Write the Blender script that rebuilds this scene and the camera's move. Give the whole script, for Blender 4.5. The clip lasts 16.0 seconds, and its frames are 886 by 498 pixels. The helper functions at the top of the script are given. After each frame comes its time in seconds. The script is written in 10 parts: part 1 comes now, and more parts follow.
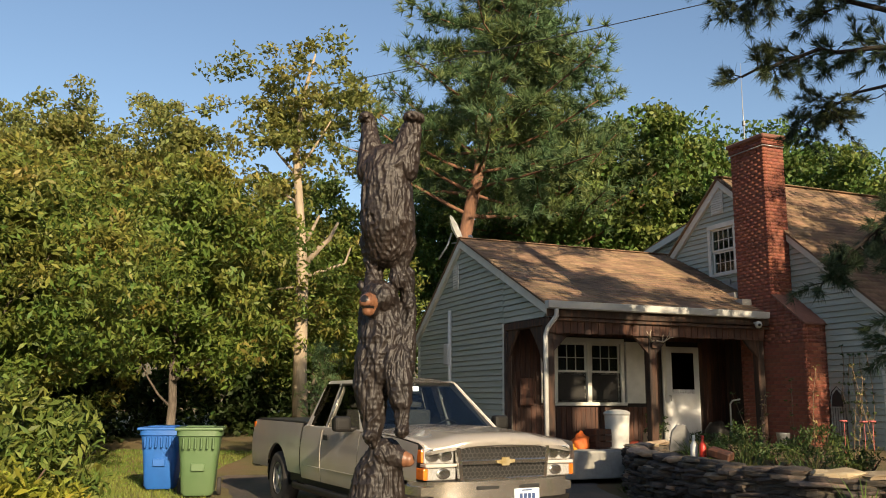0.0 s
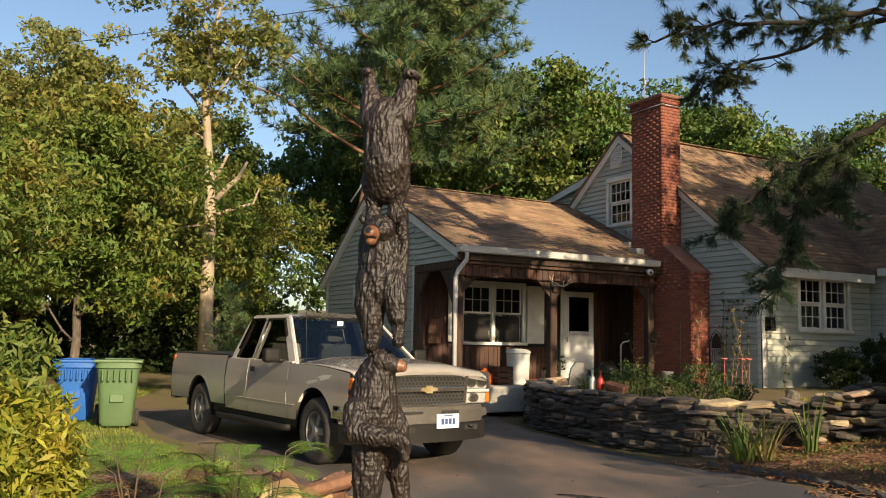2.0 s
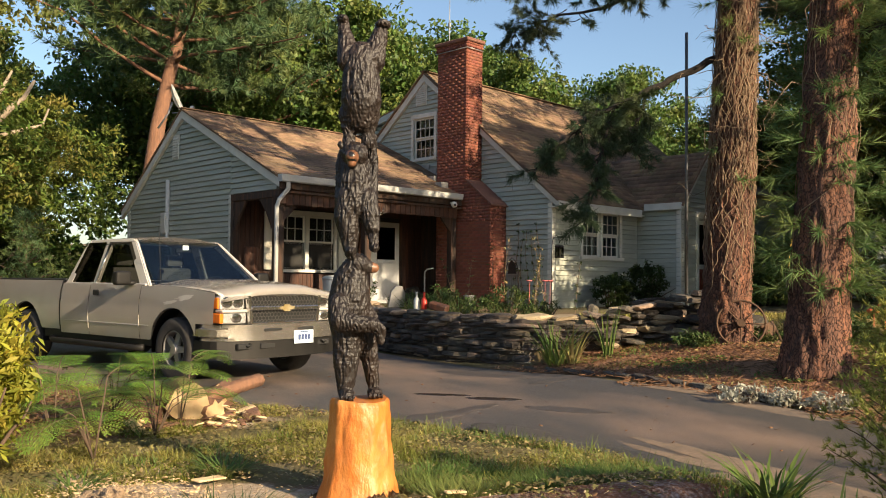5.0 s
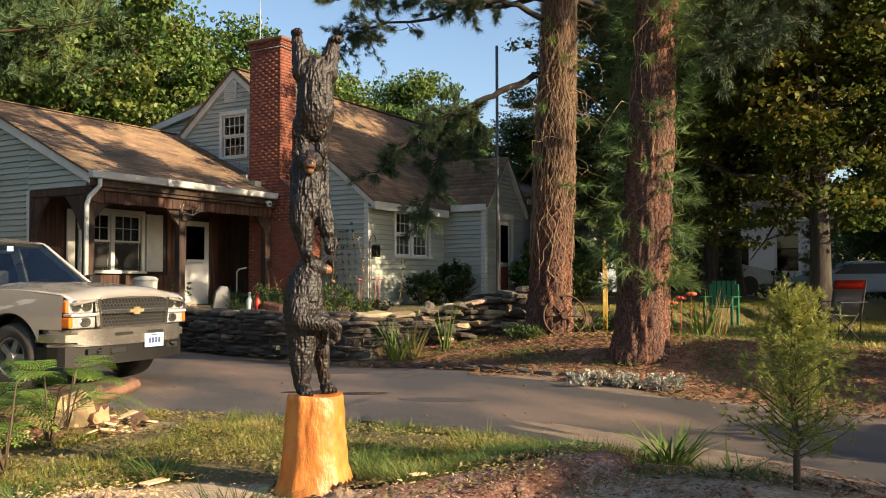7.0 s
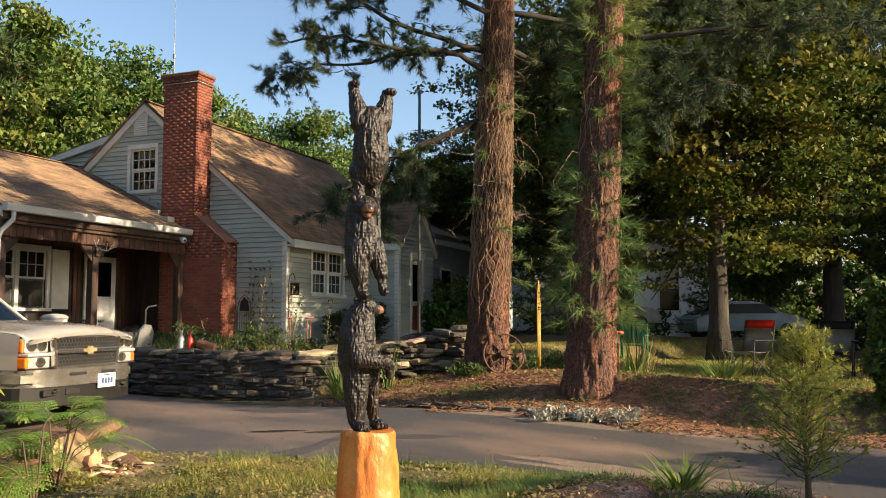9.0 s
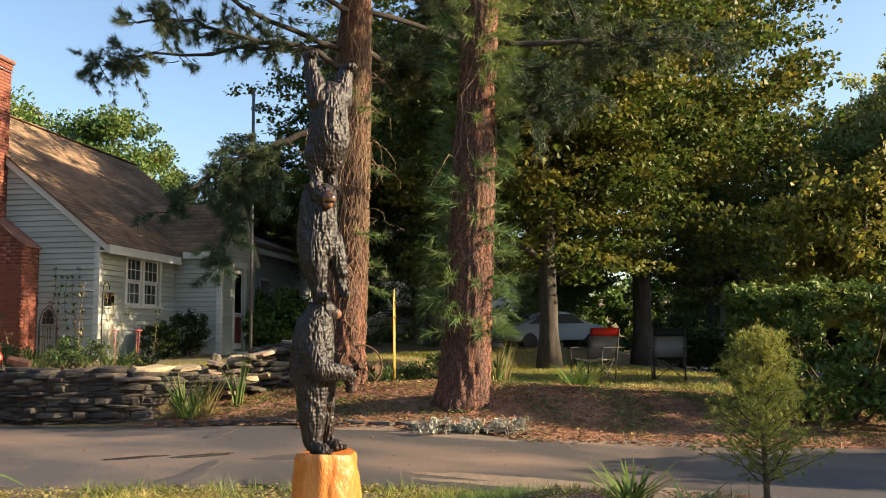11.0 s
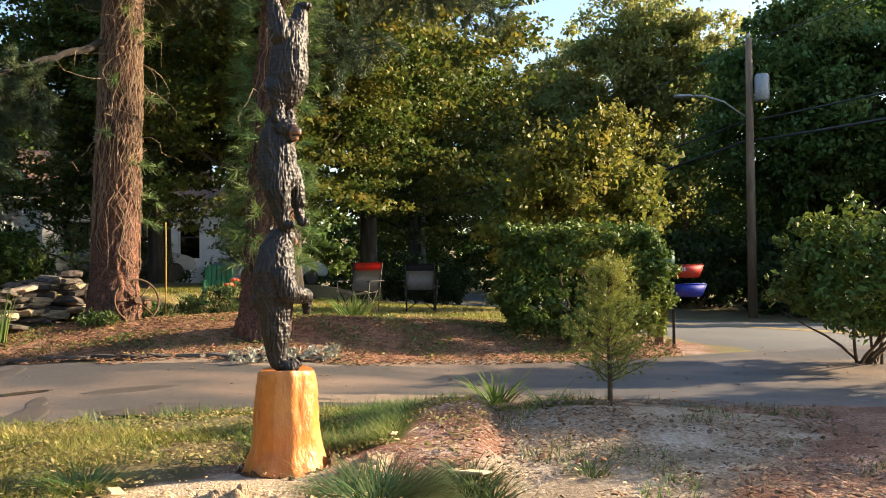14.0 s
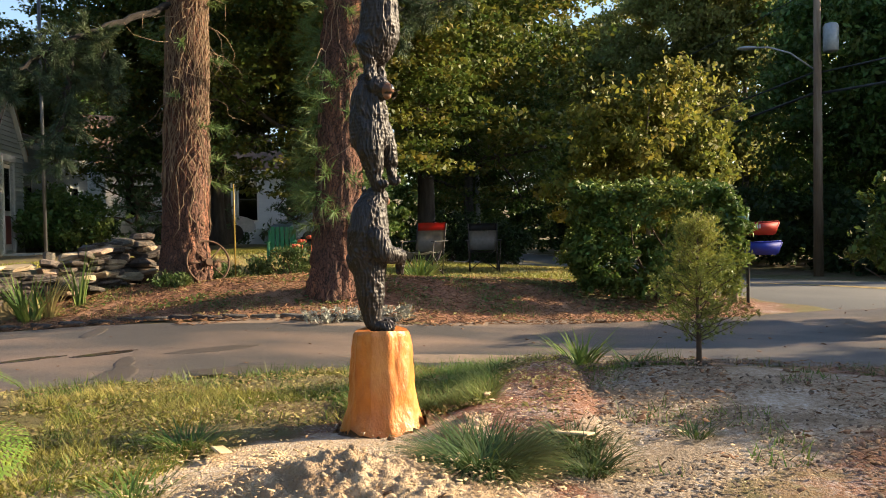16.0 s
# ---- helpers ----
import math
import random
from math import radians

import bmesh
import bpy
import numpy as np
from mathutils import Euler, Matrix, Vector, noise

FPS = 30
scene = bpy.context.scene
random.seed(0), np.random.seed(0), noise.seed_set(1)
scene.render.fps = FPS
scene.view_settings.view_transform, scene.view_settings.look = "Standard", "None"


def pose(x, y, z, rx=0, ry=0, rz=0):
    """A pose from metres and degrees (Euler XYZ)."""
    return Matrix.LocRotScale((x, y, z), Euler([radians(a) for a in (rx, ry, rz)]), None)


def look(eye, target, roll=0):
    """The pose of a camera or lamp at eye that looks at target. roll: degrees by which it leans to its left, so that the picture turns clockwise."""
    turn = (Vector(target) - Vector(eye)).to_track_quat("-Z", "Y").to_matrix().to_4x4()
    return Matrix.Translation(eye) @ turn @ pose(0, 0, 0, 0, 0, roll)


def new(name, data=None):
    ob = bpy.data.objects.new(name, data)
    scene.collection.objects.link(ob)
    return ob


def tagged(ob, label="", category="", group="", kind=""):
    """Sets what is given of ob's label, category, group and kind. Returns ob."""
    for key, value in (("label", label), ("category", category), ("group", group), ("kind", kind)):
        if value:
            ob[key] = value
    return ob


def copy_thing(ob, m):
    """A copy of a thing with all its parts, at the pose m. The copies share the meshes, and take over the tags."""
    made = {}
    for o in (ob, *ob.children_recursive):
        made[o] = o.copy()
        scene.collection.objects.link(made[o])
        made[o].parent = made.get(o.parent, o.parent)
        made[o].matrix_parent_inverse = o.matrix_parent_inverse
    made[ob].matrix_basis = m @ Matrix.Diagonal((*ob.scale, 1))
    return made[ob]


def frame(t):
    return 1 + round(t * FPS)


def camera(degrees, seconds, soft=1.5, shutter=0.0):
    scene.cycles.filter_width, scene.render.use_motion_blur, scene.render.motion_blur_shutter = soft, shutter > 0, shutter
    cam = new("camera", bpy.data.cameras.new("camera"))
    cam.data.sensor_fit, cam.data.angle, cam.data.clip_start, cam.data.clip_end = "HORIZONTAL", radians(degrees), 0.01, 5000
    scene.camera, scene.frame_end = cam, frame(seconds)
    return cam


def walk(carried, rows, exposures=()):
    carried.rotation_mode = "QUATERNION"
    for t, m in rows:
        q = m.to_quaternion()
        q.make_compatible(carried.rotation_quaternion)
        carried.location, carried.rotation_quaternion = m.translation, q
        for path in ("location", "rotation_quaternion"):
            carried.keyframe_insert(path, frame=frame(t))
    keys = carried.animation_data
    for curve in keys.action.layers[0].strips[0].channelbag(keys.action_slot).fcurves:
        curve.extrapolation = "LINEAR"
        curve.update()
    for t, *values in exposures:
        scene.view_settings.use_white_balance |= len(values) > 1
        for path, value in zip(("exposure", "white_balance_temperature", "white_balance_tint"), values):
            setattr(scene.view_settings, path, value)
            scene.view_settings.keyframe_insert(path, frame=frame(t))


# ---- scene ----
cam = camera(54.8, 16.0, soft=1.0)
EXPOSURES = [(0.0, 0.78), (4.0, 0.97), (8.0, 1.25), (10.5, 1.38), (11.5, 1.7), (13.5, 1.95), (16.0, 1.62)]
PATH = [
    (0, (0.184, 0.274, 1.549), (0.095, 2.243, 1.892), 0.3),
    (0.5, (0.151, 0.059, 1.478), (0.072, 2.039, 1.751), 0.4),
    (1, (0.079, -0.057, 1.486), (0.051, 1.925, 1.752), 0.6),
    (1.5, (-0.092, -0.172, 1.435), (-0.012, 1.813, 1.666), 0.6),
    (2, (-0.236, -0.295, 1.424), (-0.074, 1.686, 1.643), 1.0),
    (2.5, (-0.369, -0.432, 1.37), (-0.096, 1.543, 1.534), 1.0),
    (3, (-0.544, -0.533, 1.374), (-0.238, 1.439, 1.519), 0.8),
    (3.5, (-0.776, -0.598, 1.339), (-0.308, 1.34, 1.491), 0.4),
    (4, (-0.956, -0.746, 1.299), (-0.435, 1.179, 1.451), 1.0),
    (4.2, (-1.025, -0.813, 1.284), (-0.475, 1.106, 1.408), 1.1),
    (6.3, (-2.013, -0.971, 1.24), (-1.052, 0.781, 1.291), -0.2),
    (6.5, (-2.123, -0.917, 1.239), (-1.105, 0.804, 1.296), -0.1),
    (7, (-2.402, -0.841, 1.259), (-1.252, 0.794, 1.33), -0.1),
    (7.5, (-2.689, -0.875, 1.252), (-1.472, 0.708, 1.347), -0.5),
    (8, (-2.945, -0.84, 1.263), (-1.706, 0.727, 1.36), 0.2),
    (8.2, (-3.061, -0.786, 1.28), (-1.796, 0.759, 1.393), 0.4),
    (10.3, (-3.632, 0.301, 1.231), (-2.078, 1.55, 1.385), 0.7),
    (10.5, (-3.651, 0.4, 1.226), (-2.062, 1.605, 1.38), 1.1),
    (11, (-3.627, 0.675, 1.228), (-1.949, 1.746, 1.416), -0.5),
    (11.5, (-3.681, 0.952, 1.219), (-1.9, 1.845, 1.397), 0.0),
    (12, (-3.785, 1.21, 1.213), (-1.912, 1.893, 1.369), -0.2),
    (12.5, (-3.999, 1.339, 1.206), (-2.105, 1.961, 1.364), 0.9),
    (13, (-4.164, 1.515, 1.216), (-2.261, 2.112, 1.374), 0.3),
    (13.5, (-4.359, 1.707, 1.207), (-2.408, 2.138, 1.314), -0.2),
    (14, (-4.657, 1.808, 1.171), (-2.697, 2.207, 1.21), -0.5),
    (14.5, (-4.864, 1.974, 1.18), (-2.897, 2.338, 1.194), 0.3),
    (15, (-4.963, 2.2, 1.179), (-2.994, 2.552, 1.192), -1.1),
    (15.5, (-4.9, 2.233, 1.165), (-2.952, 2.682, 1.114), -1.3),
    (16, (-4.635, 2.065, 1.169), (-2.703, 2.579, 1.116), -1.0),
]
walk(cam, [(t, look(eye, target, roll)) for t, eye, target, roll in PATH], EXPOSURES)

# ---- sky and sun ----
SUN_WAY = Vector((0.44, -0.90, 0.0)).normalized()
SUN_HIGH = radians(21)
world = bpy.data.worlds.new("evening_sky")
scene.world = world
world.use_nodes = True
wn = world.node_tree.nodes
sky = wn.new("ShaderNodeTexSky")
sky.sky_type, sky.sun_disc = "NISHITA", False
sky.sun_elevation, sky.sun_rotation = SUN_HIGH, math.atan2(SUN_WAY.x, SUN_WAY.y)
sky.air_density, sky.dust_density, sky.ozone_density = 1.0, 1.4, 1.6
wn["Background"].inputs["Strength"].default_value = 0.095
world.node_tree.links.new(sky.outputs["Color"], wn["Background"].inputs["Color"])
sun = new("sun", bpy.data.lights.new("sun", "SUN"))
sun.data.energy, sun.data.angle, sun.data.color = 5.0, radians(0.6), (1.0, 0.79, 0.52)
sun_from = SUN_WAY * math.cos(SUN_HIGH) + Vector((0, 0, math.sin(SUN_HIGH)))
sun.matrix_world = look(sun_from * 50, (0, 0, 0))


# ---- building helpers ----
def link_mesh(name, mesh, material, parent=None, label=""):
    ob = new(name, mesh)
    for m in material if isinstance(material, (list, tuple)) else [material]:
        if m.name not in [k.name for k in mesh.materials]:
            mesh.materials.append(m)
    if parent is not None:
        ob.parent = parent
    return tagged(ob, label)


def part(name, bm, material, parent=None, label="", smooth=False):
    """One bmesh as one mesh object under a thing or a part."""
    mesh = bpy.data.meshes.new(name)
    bmesh.ops.recalc_face_normals(bm, faces=bm.faces)
    bm.to_mesh(mesh)
    bm.free()
    if smooth:
        mesh.shade_smooth()
    return link_mesh(name, mesh, material, parent, label)


def raw_mesh(name, verts, faces, smooth=False):
    """A mesh from arrays: verts (n, 3) and faces (m, k), all faces with k corners."""
    verts, faces = np.asarray(verts, np.float32), np.asarray(faces, np.int32)
    mesh = bpy.data.meshes.new(name)
    mesh.vertices.add(len(verts))
    mesh.vertices.foreach_set("co", verts.ravel())
    k = faces.shape[1]
    mesh.loops.add(faces.size)
    mesh.loops.foreach_set("vertex_index", faces.ravel())
    mesh.polygons.add(len(faces))
    mesh.polygons.foreach_set("loop_start", np.arange(0, faces.size, k, dtype=np.int32))
    if smooth:
        mesh.polygons.foreach_set("use_smooth", np.ones(len(faces), bool))
    mesh.update(calc_edges=True)
    mesh.validate()
    return mesh


def thing(name, m, label, category, group="", kind=""):
    """An Empty at a thing's base."""
    ob = new(name)
    ob.empty_display_size = 0.2
    ob.matrix_basis = m
    return tagged(ob, label, category, group, kind)


def box(bm, lo, hi, bevel=0.0, segments=1):
    lo, hi = Vector(lo), Vector(hi)
    m = Matrix.Translation((lo + hi) / 2) @ Matrix.Diagonal((*(hi - lo), 1))
    made = bmesh.ops.create_cube(bm, size=1, matrix=m)["verts"]
    if bevel:
        edges = list({e for v in made for e in v.link_edges})
        bmesh.ops.bevel(bm, geom=edges, offset=bevel, segments=segments, affect="EDGES", profile=0.6)
    return made


def boxed(name, lo, hi, material, parent=None, bevel=0.0, label="", segments=1):
    bm = bmesh.new()
    box(bm, lo, hi, bevel, segments)
    return part(name, bm, material, parent, label)


def tube(bm, points, radii, sides=8, caps=True):
    """A round tube through points, each with its radius."""
    points = [Vector(p) for p in points]
    if not isinstance(radii, (list, tuple)):
        radii = [radii] * len(points)
    rings = []
    side = None
    for i, p in enumerate(points):
        way = (points[min(i + 1, len(points) - 1)] - points[max(i - 1, 0)]).normalized()
        if side is None or abs(side.dot(way)) > 0.98:
            side = way.orthogonal().normalized()
        side = (side - way * side.dot(way)).normalized()
        other = way.cross(side)
        rings.append([bm.verts.new(p + radii[i] * (math.cos(a) * side + math.sin(a) * other)) for a in [2 * math.pi * k / sides for k in range(sides)]])
    for a, b in zip(rings, rings[1:]):
        for k in range(sides):
            bm.faces.new((a[k], a[(k + 1) % sides], b[(k + 1) % sides], b[k]))
    if caps:
        bm.faces.new(rings[0][::-1])
        bm.faces.new(rings[-1])
    return rings


def tubed(name, points, radii, material, parent=None, label="", sides=10, smooth=True):
    bm = bmesh.new()
    tube(bm, points, radii, sides)
    return part(name, bm, material, parent, label, smooth)


def prism(bm, outline, lo, hi, axis):
    """An outline (pairs) pushed from lo to hi along axis 0, 1 or 2."""
    def at(p, d):
        q = list(p)
        q.insert(axis, d)
        return q
    a = [bm.verts.new(at(p, lo)) for p in outline]
    b = [bm.verts.new(at(p, hi)) for p in outline]
    bm.faces.new(a)
    bm.faces.new(b[::-1])
    n = len(outline)
    for i in range(n):
        bm.faces.new((a[i], b[i], b[(i + 1) % n], a[(i + 1) % n]))


def lathe(bm, profile, sides=24, centre=(0, 0)):
    """A profile of (radius, height) turned about z."""
    rings = [[bm.verts.new((centre[0] + r * math.cos(2 * math.pi * k / sides), centre[1] + r * math.sin(2 * math.pi * k / sides), z)) for k in range(sides)] for r, z in profile]
    for a, b in zip(rings, rings[1:]):
        for k in range(sides):
            bm.faces.new((a[k], a[(k + 1) % sides], b[(k + 1) % sides], b[k]))
    bm.faces.new(rings[0][::-1])
    bm.faces.new(rings[-1])


def smooth_step(a, b, x):
    k = np.clip((x - a) / (b - a), 0, 1)
    return k * k * (3 - 2 * k)


# ---- materials ----
def material(name, base, rough=0.8, metal=0.0, second=None, scale=6.0, stretch=(1, 1, 1), third=None, scale3=0.8, bump=0.0, bump_scale=None, per_piece=0.0, coat=0.0, spots=0.5, world_space=False, hue=0.0, through_light=0.0, spec=0.5):
    """A surface with two scales of variation: base and second mixed by fine noise, third by wide stains."""
    m = bpy.data.materials.new(name)
    m.use_nodes = True
    nt = m.node_tree
    n, l = nt.nodes, nt.links
    b = n["Principled BSDF"]
    b.inputs["Roughness"].default_value, b.inputs["Metallic"].default_value = rough, metal
    b.inputs["Specular IOR Level"].default_value = spec
    if coat:
        b.inputs["Coat Weight"].default_value, b.inputs["Coat Roughness"].default_value = coat, 0.06
    geo = n.new("ShaderNodeNewGeometry")
    tc = n.new("ShaderNodeTexCoord")
    mp = n.new("ShaderNodeMapping")
    mp.inputs["Scale"].default_value = stretch
    l.new(geo.outputs["Position"] if world_space else tc.outputs["Object"], mp.inputs["Vector"])

    def noise_at(s, detail=5.0):
        t = n.new("ShaderNodeTexNoise")
        t.inputs["Scale"].default_value, t.inputs["Detail"].default_value = s, detail
        t.inputs["Roughness"].default_value = 0.6
        l.new(mp.outputs["Vector"], t.inputs["Vector"])
        return t.outputs["Fac"]

    def ramp(src, lo, hi):
        r = n.new("ShaderNodeMapRange")
        r.inputs["From Min"].default_value, r.inputs["From Max"].default_value = lo, hi
        l.new(src, r.inputs["Value"])
        return r.outputs["Result"]

    def blend(fac, a, c):
        x = n.new("ShaderNodeMix")
        x.data_type = "RGBA"
        l.new(fac, x.inputs["Factor"])
        for key, value in ((6, a), (7, c)):
            if isinstance(value, tuple):
                x.inputs[key].default_value = (*value, 1)
            else:
                l.new(value, x.inputs[key])
        return x.outputs[2]

    colour = base
    fine = noise_at(scale)
    if second:
        colour = blend(ramp(fine, spots - 0.18, spots + 0.18), colour, second)
    if third:
        colour = blend(ramp(noise_at(scale3, 3.0), 0.45, 0.7), colour, third)
    if per_piece or hue:
        info = n.new("ShaderNodeObjectInfo")
        hs = n.new("ShaderNodeHueSaturation")
        if isinstance(colour, tuple):
            hs.inputs["Color"].default_value = (*colour, 1)
        else:
            l.new(colour, hs.inputs["Color"])
        add = n.new("ShaderNodeMath")
        add.operation = "ADD"
        l.new(info.outputs["Random"], add.inputs[0])
        l.new(geo.outputs["Random Per Island"], add.inputs[1])
        frac = n.new("ShaderNodeMath")
        frac.operation = "FRACT"
        l.new(add.outputs[0], frac.inputs[0])
        r = n.new("ShaderNodeMapRange")
        r.inputs["To Min"].default_value, r.inputs["To Max"].default_value = 1 - per_piece, 1 + per_piece
        l.new(frac.outputs[0], r.inputs["Value"])
        l.new(r.outputs["Result"], hs.inputs["Value"])
        if hue:
            h2 = n.new("ShaderNodeMath")
            h2.operation = "MULTIPLY_ADD"
            h2.inputs[1].default_value, h2.inputs[2].default_value = 7.31, 0.13
            l.new(frac.outputs[0], h2.inputs[0])
            h3 = n.new("ShaderNodeMath")
            h3.operation = "FRACT"
            l.new(h2.outputs[0], h3.inputs[0])
            r2 = n.new("ShaderNodeMapRange")
            r2.inputs["To Min"].default_value, r2.inputs["To Max"].default_value = 0.5 - hue, 0.5 + hue
            l.new(h3.outputs[0], r2.inputs["Value"])
            l.new(r2.outputs["Result"], hs.inputs["Hue"])
        colour = hs.outputs["Color"]
    if isinstance(colour, tuple):
        b.inputs["Base Color"].default_value = (*colour, 1)
    else:
        l.new(colour, b.inputs["Base Color"])
    if bump:
        bp = n.new("ShaderNodeBump")
        bp.inputs["Strength"].default_value, bp.inputs["Distance"].default_value = min(bump, 1.0), 0.01 + 0.02 * bump
        l.new(noise_at(bump_scale or scale * 2), bp.inputs["Height"])
        l.new(bp.outputs["Normal"], b.inputs["Normal"])
    if through_light:
        tr = n.new("ShaderNodeBsdfTranslucent")
        mix = n.new("ShaderNodeMixShader")
        mix.inputs["Fac"].default_value = through_light
        if isinstance(colour, tuple):
            tr.inputs["Color"].default_value = (*colour, 1)
        else:
            l.new(colour, tr.inputs["Color"])
        l.new(b.outputs["BSDF"], mix.inputs[1])
        l.new(tr.outputs["BSDF"], mix.inputs[2])
        l.new(mix.outputs["Shader"], n["Material Output"].inputs["Surface"])
    return m


def leaf(name, a, b, c, hue=0.025, value=0.35, through_light=0.45, rough=0.55, scale3=0.5):
    return material(name, a, rough, second=b, scale=1.3, third=c, scale3=scale3, per_piece=value, hue=hue, through_light=through_light, spec=0.3)


def glass(name, tint, rough=0.03, gloss_least=0.03):
    """A thin pane: clear or tinted to look through, glossy at a slant."""
    m = bpy.data.materials.new(name)
    m.use_nodes = True
    n, l = m.node_tree.nodes, m.node_tree.links
    n.remove(n["Principled BSDF"])
    clear, gloss, mix, fr = n.new("ShaderNodeBsdfTransparent"), n.new("ShaderNodeBsdfGlossy"), n.new("ShaderNodeMixShader"), n.new("ShaderNodeLayerWeight")
    clear.inputs["Color"].default_value = (*tint, 1)
    gloss.inputs["Roughness"].default_value = rough
    power, scale = n.new("ShaderNodeMath"), n.new("ShaderNodeMath")
    power.operation, scale.operation = "POWER", "MULTIPLY_ADD"
    power.inputs[1].default_value = 4.0
    scale.inputs[1].default_value, scale.inputs[2].default_value = 0.6, gloss_least
    l.new(fr.outputs["Facing"], power.inputs[0])
    l.new(power.outputs[0], scale.inputs[0])
    l.new(scale.outputs[0], mix.inputs["Fac"])
    l.new(clear.outputs["BSDF"], mix.inputs[1])
    l.new(gloss.outputs["BSDF"], mix.inputs[2])
    l.new(mix.outputs["Shader"], n["Material Output"].inputs["Surface"])
    return m


SIDING = material("painted_clapboard", (0.40, 0.42, 0.37), 0.6, second=(0.35, 0.37, 0.325), scale=3.0, stretch=(0.6, 0.6, 6), third=(0.31, 0.34, 0.285), scale3=0.7, bump=0.12, bump_scale=40, per_piece=0.045)
TRIM = material("white_painted_trim", (0.66, 0.65, 0.60), 0.5, second=(0.56, 0.55, 0.5), scale=5, third=(0.5, 0.5, 0.45), bump=0.05)
GUTTER = material("white_aluminium", (0.55, 0.55, 0.53), 0.32, second=(0.47, 0.47, 0.45), scale=4, third=(0.52, 0.52, 0.5), scale3=1.5)
SHINGLE = material("brown_asphalt_shingle", (0.27, 0.175, 0.105), 0.95, second=(0.18, 0.115, 0.072), scale=14, third=(0.11, 0.075, 0.05), scale3=0.9, bump=0.35, bump_scale=150, per_piece=0.25, hue=0.012)
BRICK = material("red_brick", (0.27, 0.088, 0.052), 0.9, second=(0.21, 0.066, 0.041), scale=9, third=(0.17, 0.06, 0.042), scale3=1.2, bump=0.3, bump_scale=90, per_piece=0.14, hue=0.006)
MORTAR = material("brick_mortar", (0.20, 0.095, 0.068), 0.95, second=(0.16, 0.075, 0.055), scale=12, bump=0.3)
DARKWOOD = material("weathered_dark_wood", (0.045, 0.027, 0.019), 0.8, second=(0.022, 0.015, 0.012), scale=5, stretch=(6, 6, 0.7), third=(0.10, 0.045, 0.024), scale3=1.4, bump=0.4, bump_scale=30, per_piece=0.25)
REDWOOD = material("stained_red_wood_boards", (0.095, 0.034, 0.016), 0.65, second=(0.035, 0.015, 0.010), scale=4, stretch=(7, 7, 0.6), third=(0.03, 0.015, 0.011), scale3=1.5, bump=0.3, bump_scale=30, per_piece=0.3)
CONCRETE = material("grey_concrete", (0.36, 0.35, 0.32), 0.9, second=(0.28, 0.275, 0.25), scale=8, third=(0.2, 0.2, 0.18), scale3=1.0, bump=0.2, bump_scale=60)
PANE = glass("window_glass", (0.75, 0.8, 0.8))
# near-black colour puts in the shade of rooms behind glass and boards
DARKROOM = material("unlit_interior", (0.03, 0.028, 0.025), 0.9, second=(0.02, 0.02, 0.02))
CURTAIN = material("pale_curtain_cloth", (0.55, 0.53, 0.46), 0.9, second=(0.48, 0.45, 0.38), scale=8, stretch=(12, 12, 1), bump=0.3)
FLASHING = material("grey_sheet_metal", (0.42, 0.42, 0.42), 0.45, 0.6, second=(0.32, 0.32, 0.32), scale=9)
DOORWHITE = material("white_door_paint", (0.68, 0.69, 0.69), 0.45, second=(0.6, 0.6, 0.6), scale=4, third=(0.5, 0.5, 0.48))
ASPHALT = material("worn_asphalt", (0.105, 0.092, 0.082), 0.58, second=(0.056, 0.053, 0.051), scale=48, third=(0.25, 0.175, 0.13), scale3=0.7, stretch=(1, 0.45, 1), bump=0.35, bump_scale=260, world_space=True)
STREET = material("street_asphalt", (0.11, 0.11, 0.108), 0.75, second=(0.085, 0.085, 0.085), scale=40, third=(0.14, 0.135, 0.125), scale3=0.3, bump=0.25, bump_scale=200, world_space=True)
WET = material("wet_asphalt_stain", (0.028, 0.024, 0.022), 0.1, second=(0.04, 0.034, 0.03), scale=6, bump=0.03, bump_scale=120, world_space=True)
DAMP = material("damp_asphalt_stain", (0.06, 0.052, 0.046), 0.5, second=(0.09, 0.074, 0.062), scale=5, bump=0.12, bump_scale=160, world_space=True)
LAWN_BASE = ((0.11, 0.105, 0.032), (0.16, 0.125, 0.048), (0.18, 0.11, 0.06))
MULCH = material("pine_needle_mulch", (0.36, 0.165, 0.085), 0.95, second=(0.20, 0.088, 0.05), scale=16, stretch=(1, 1, 1), third=(0.33, 0.19, 0.11), scale3=0.8, bump=0.9, bump_scale=70, world_space=True)


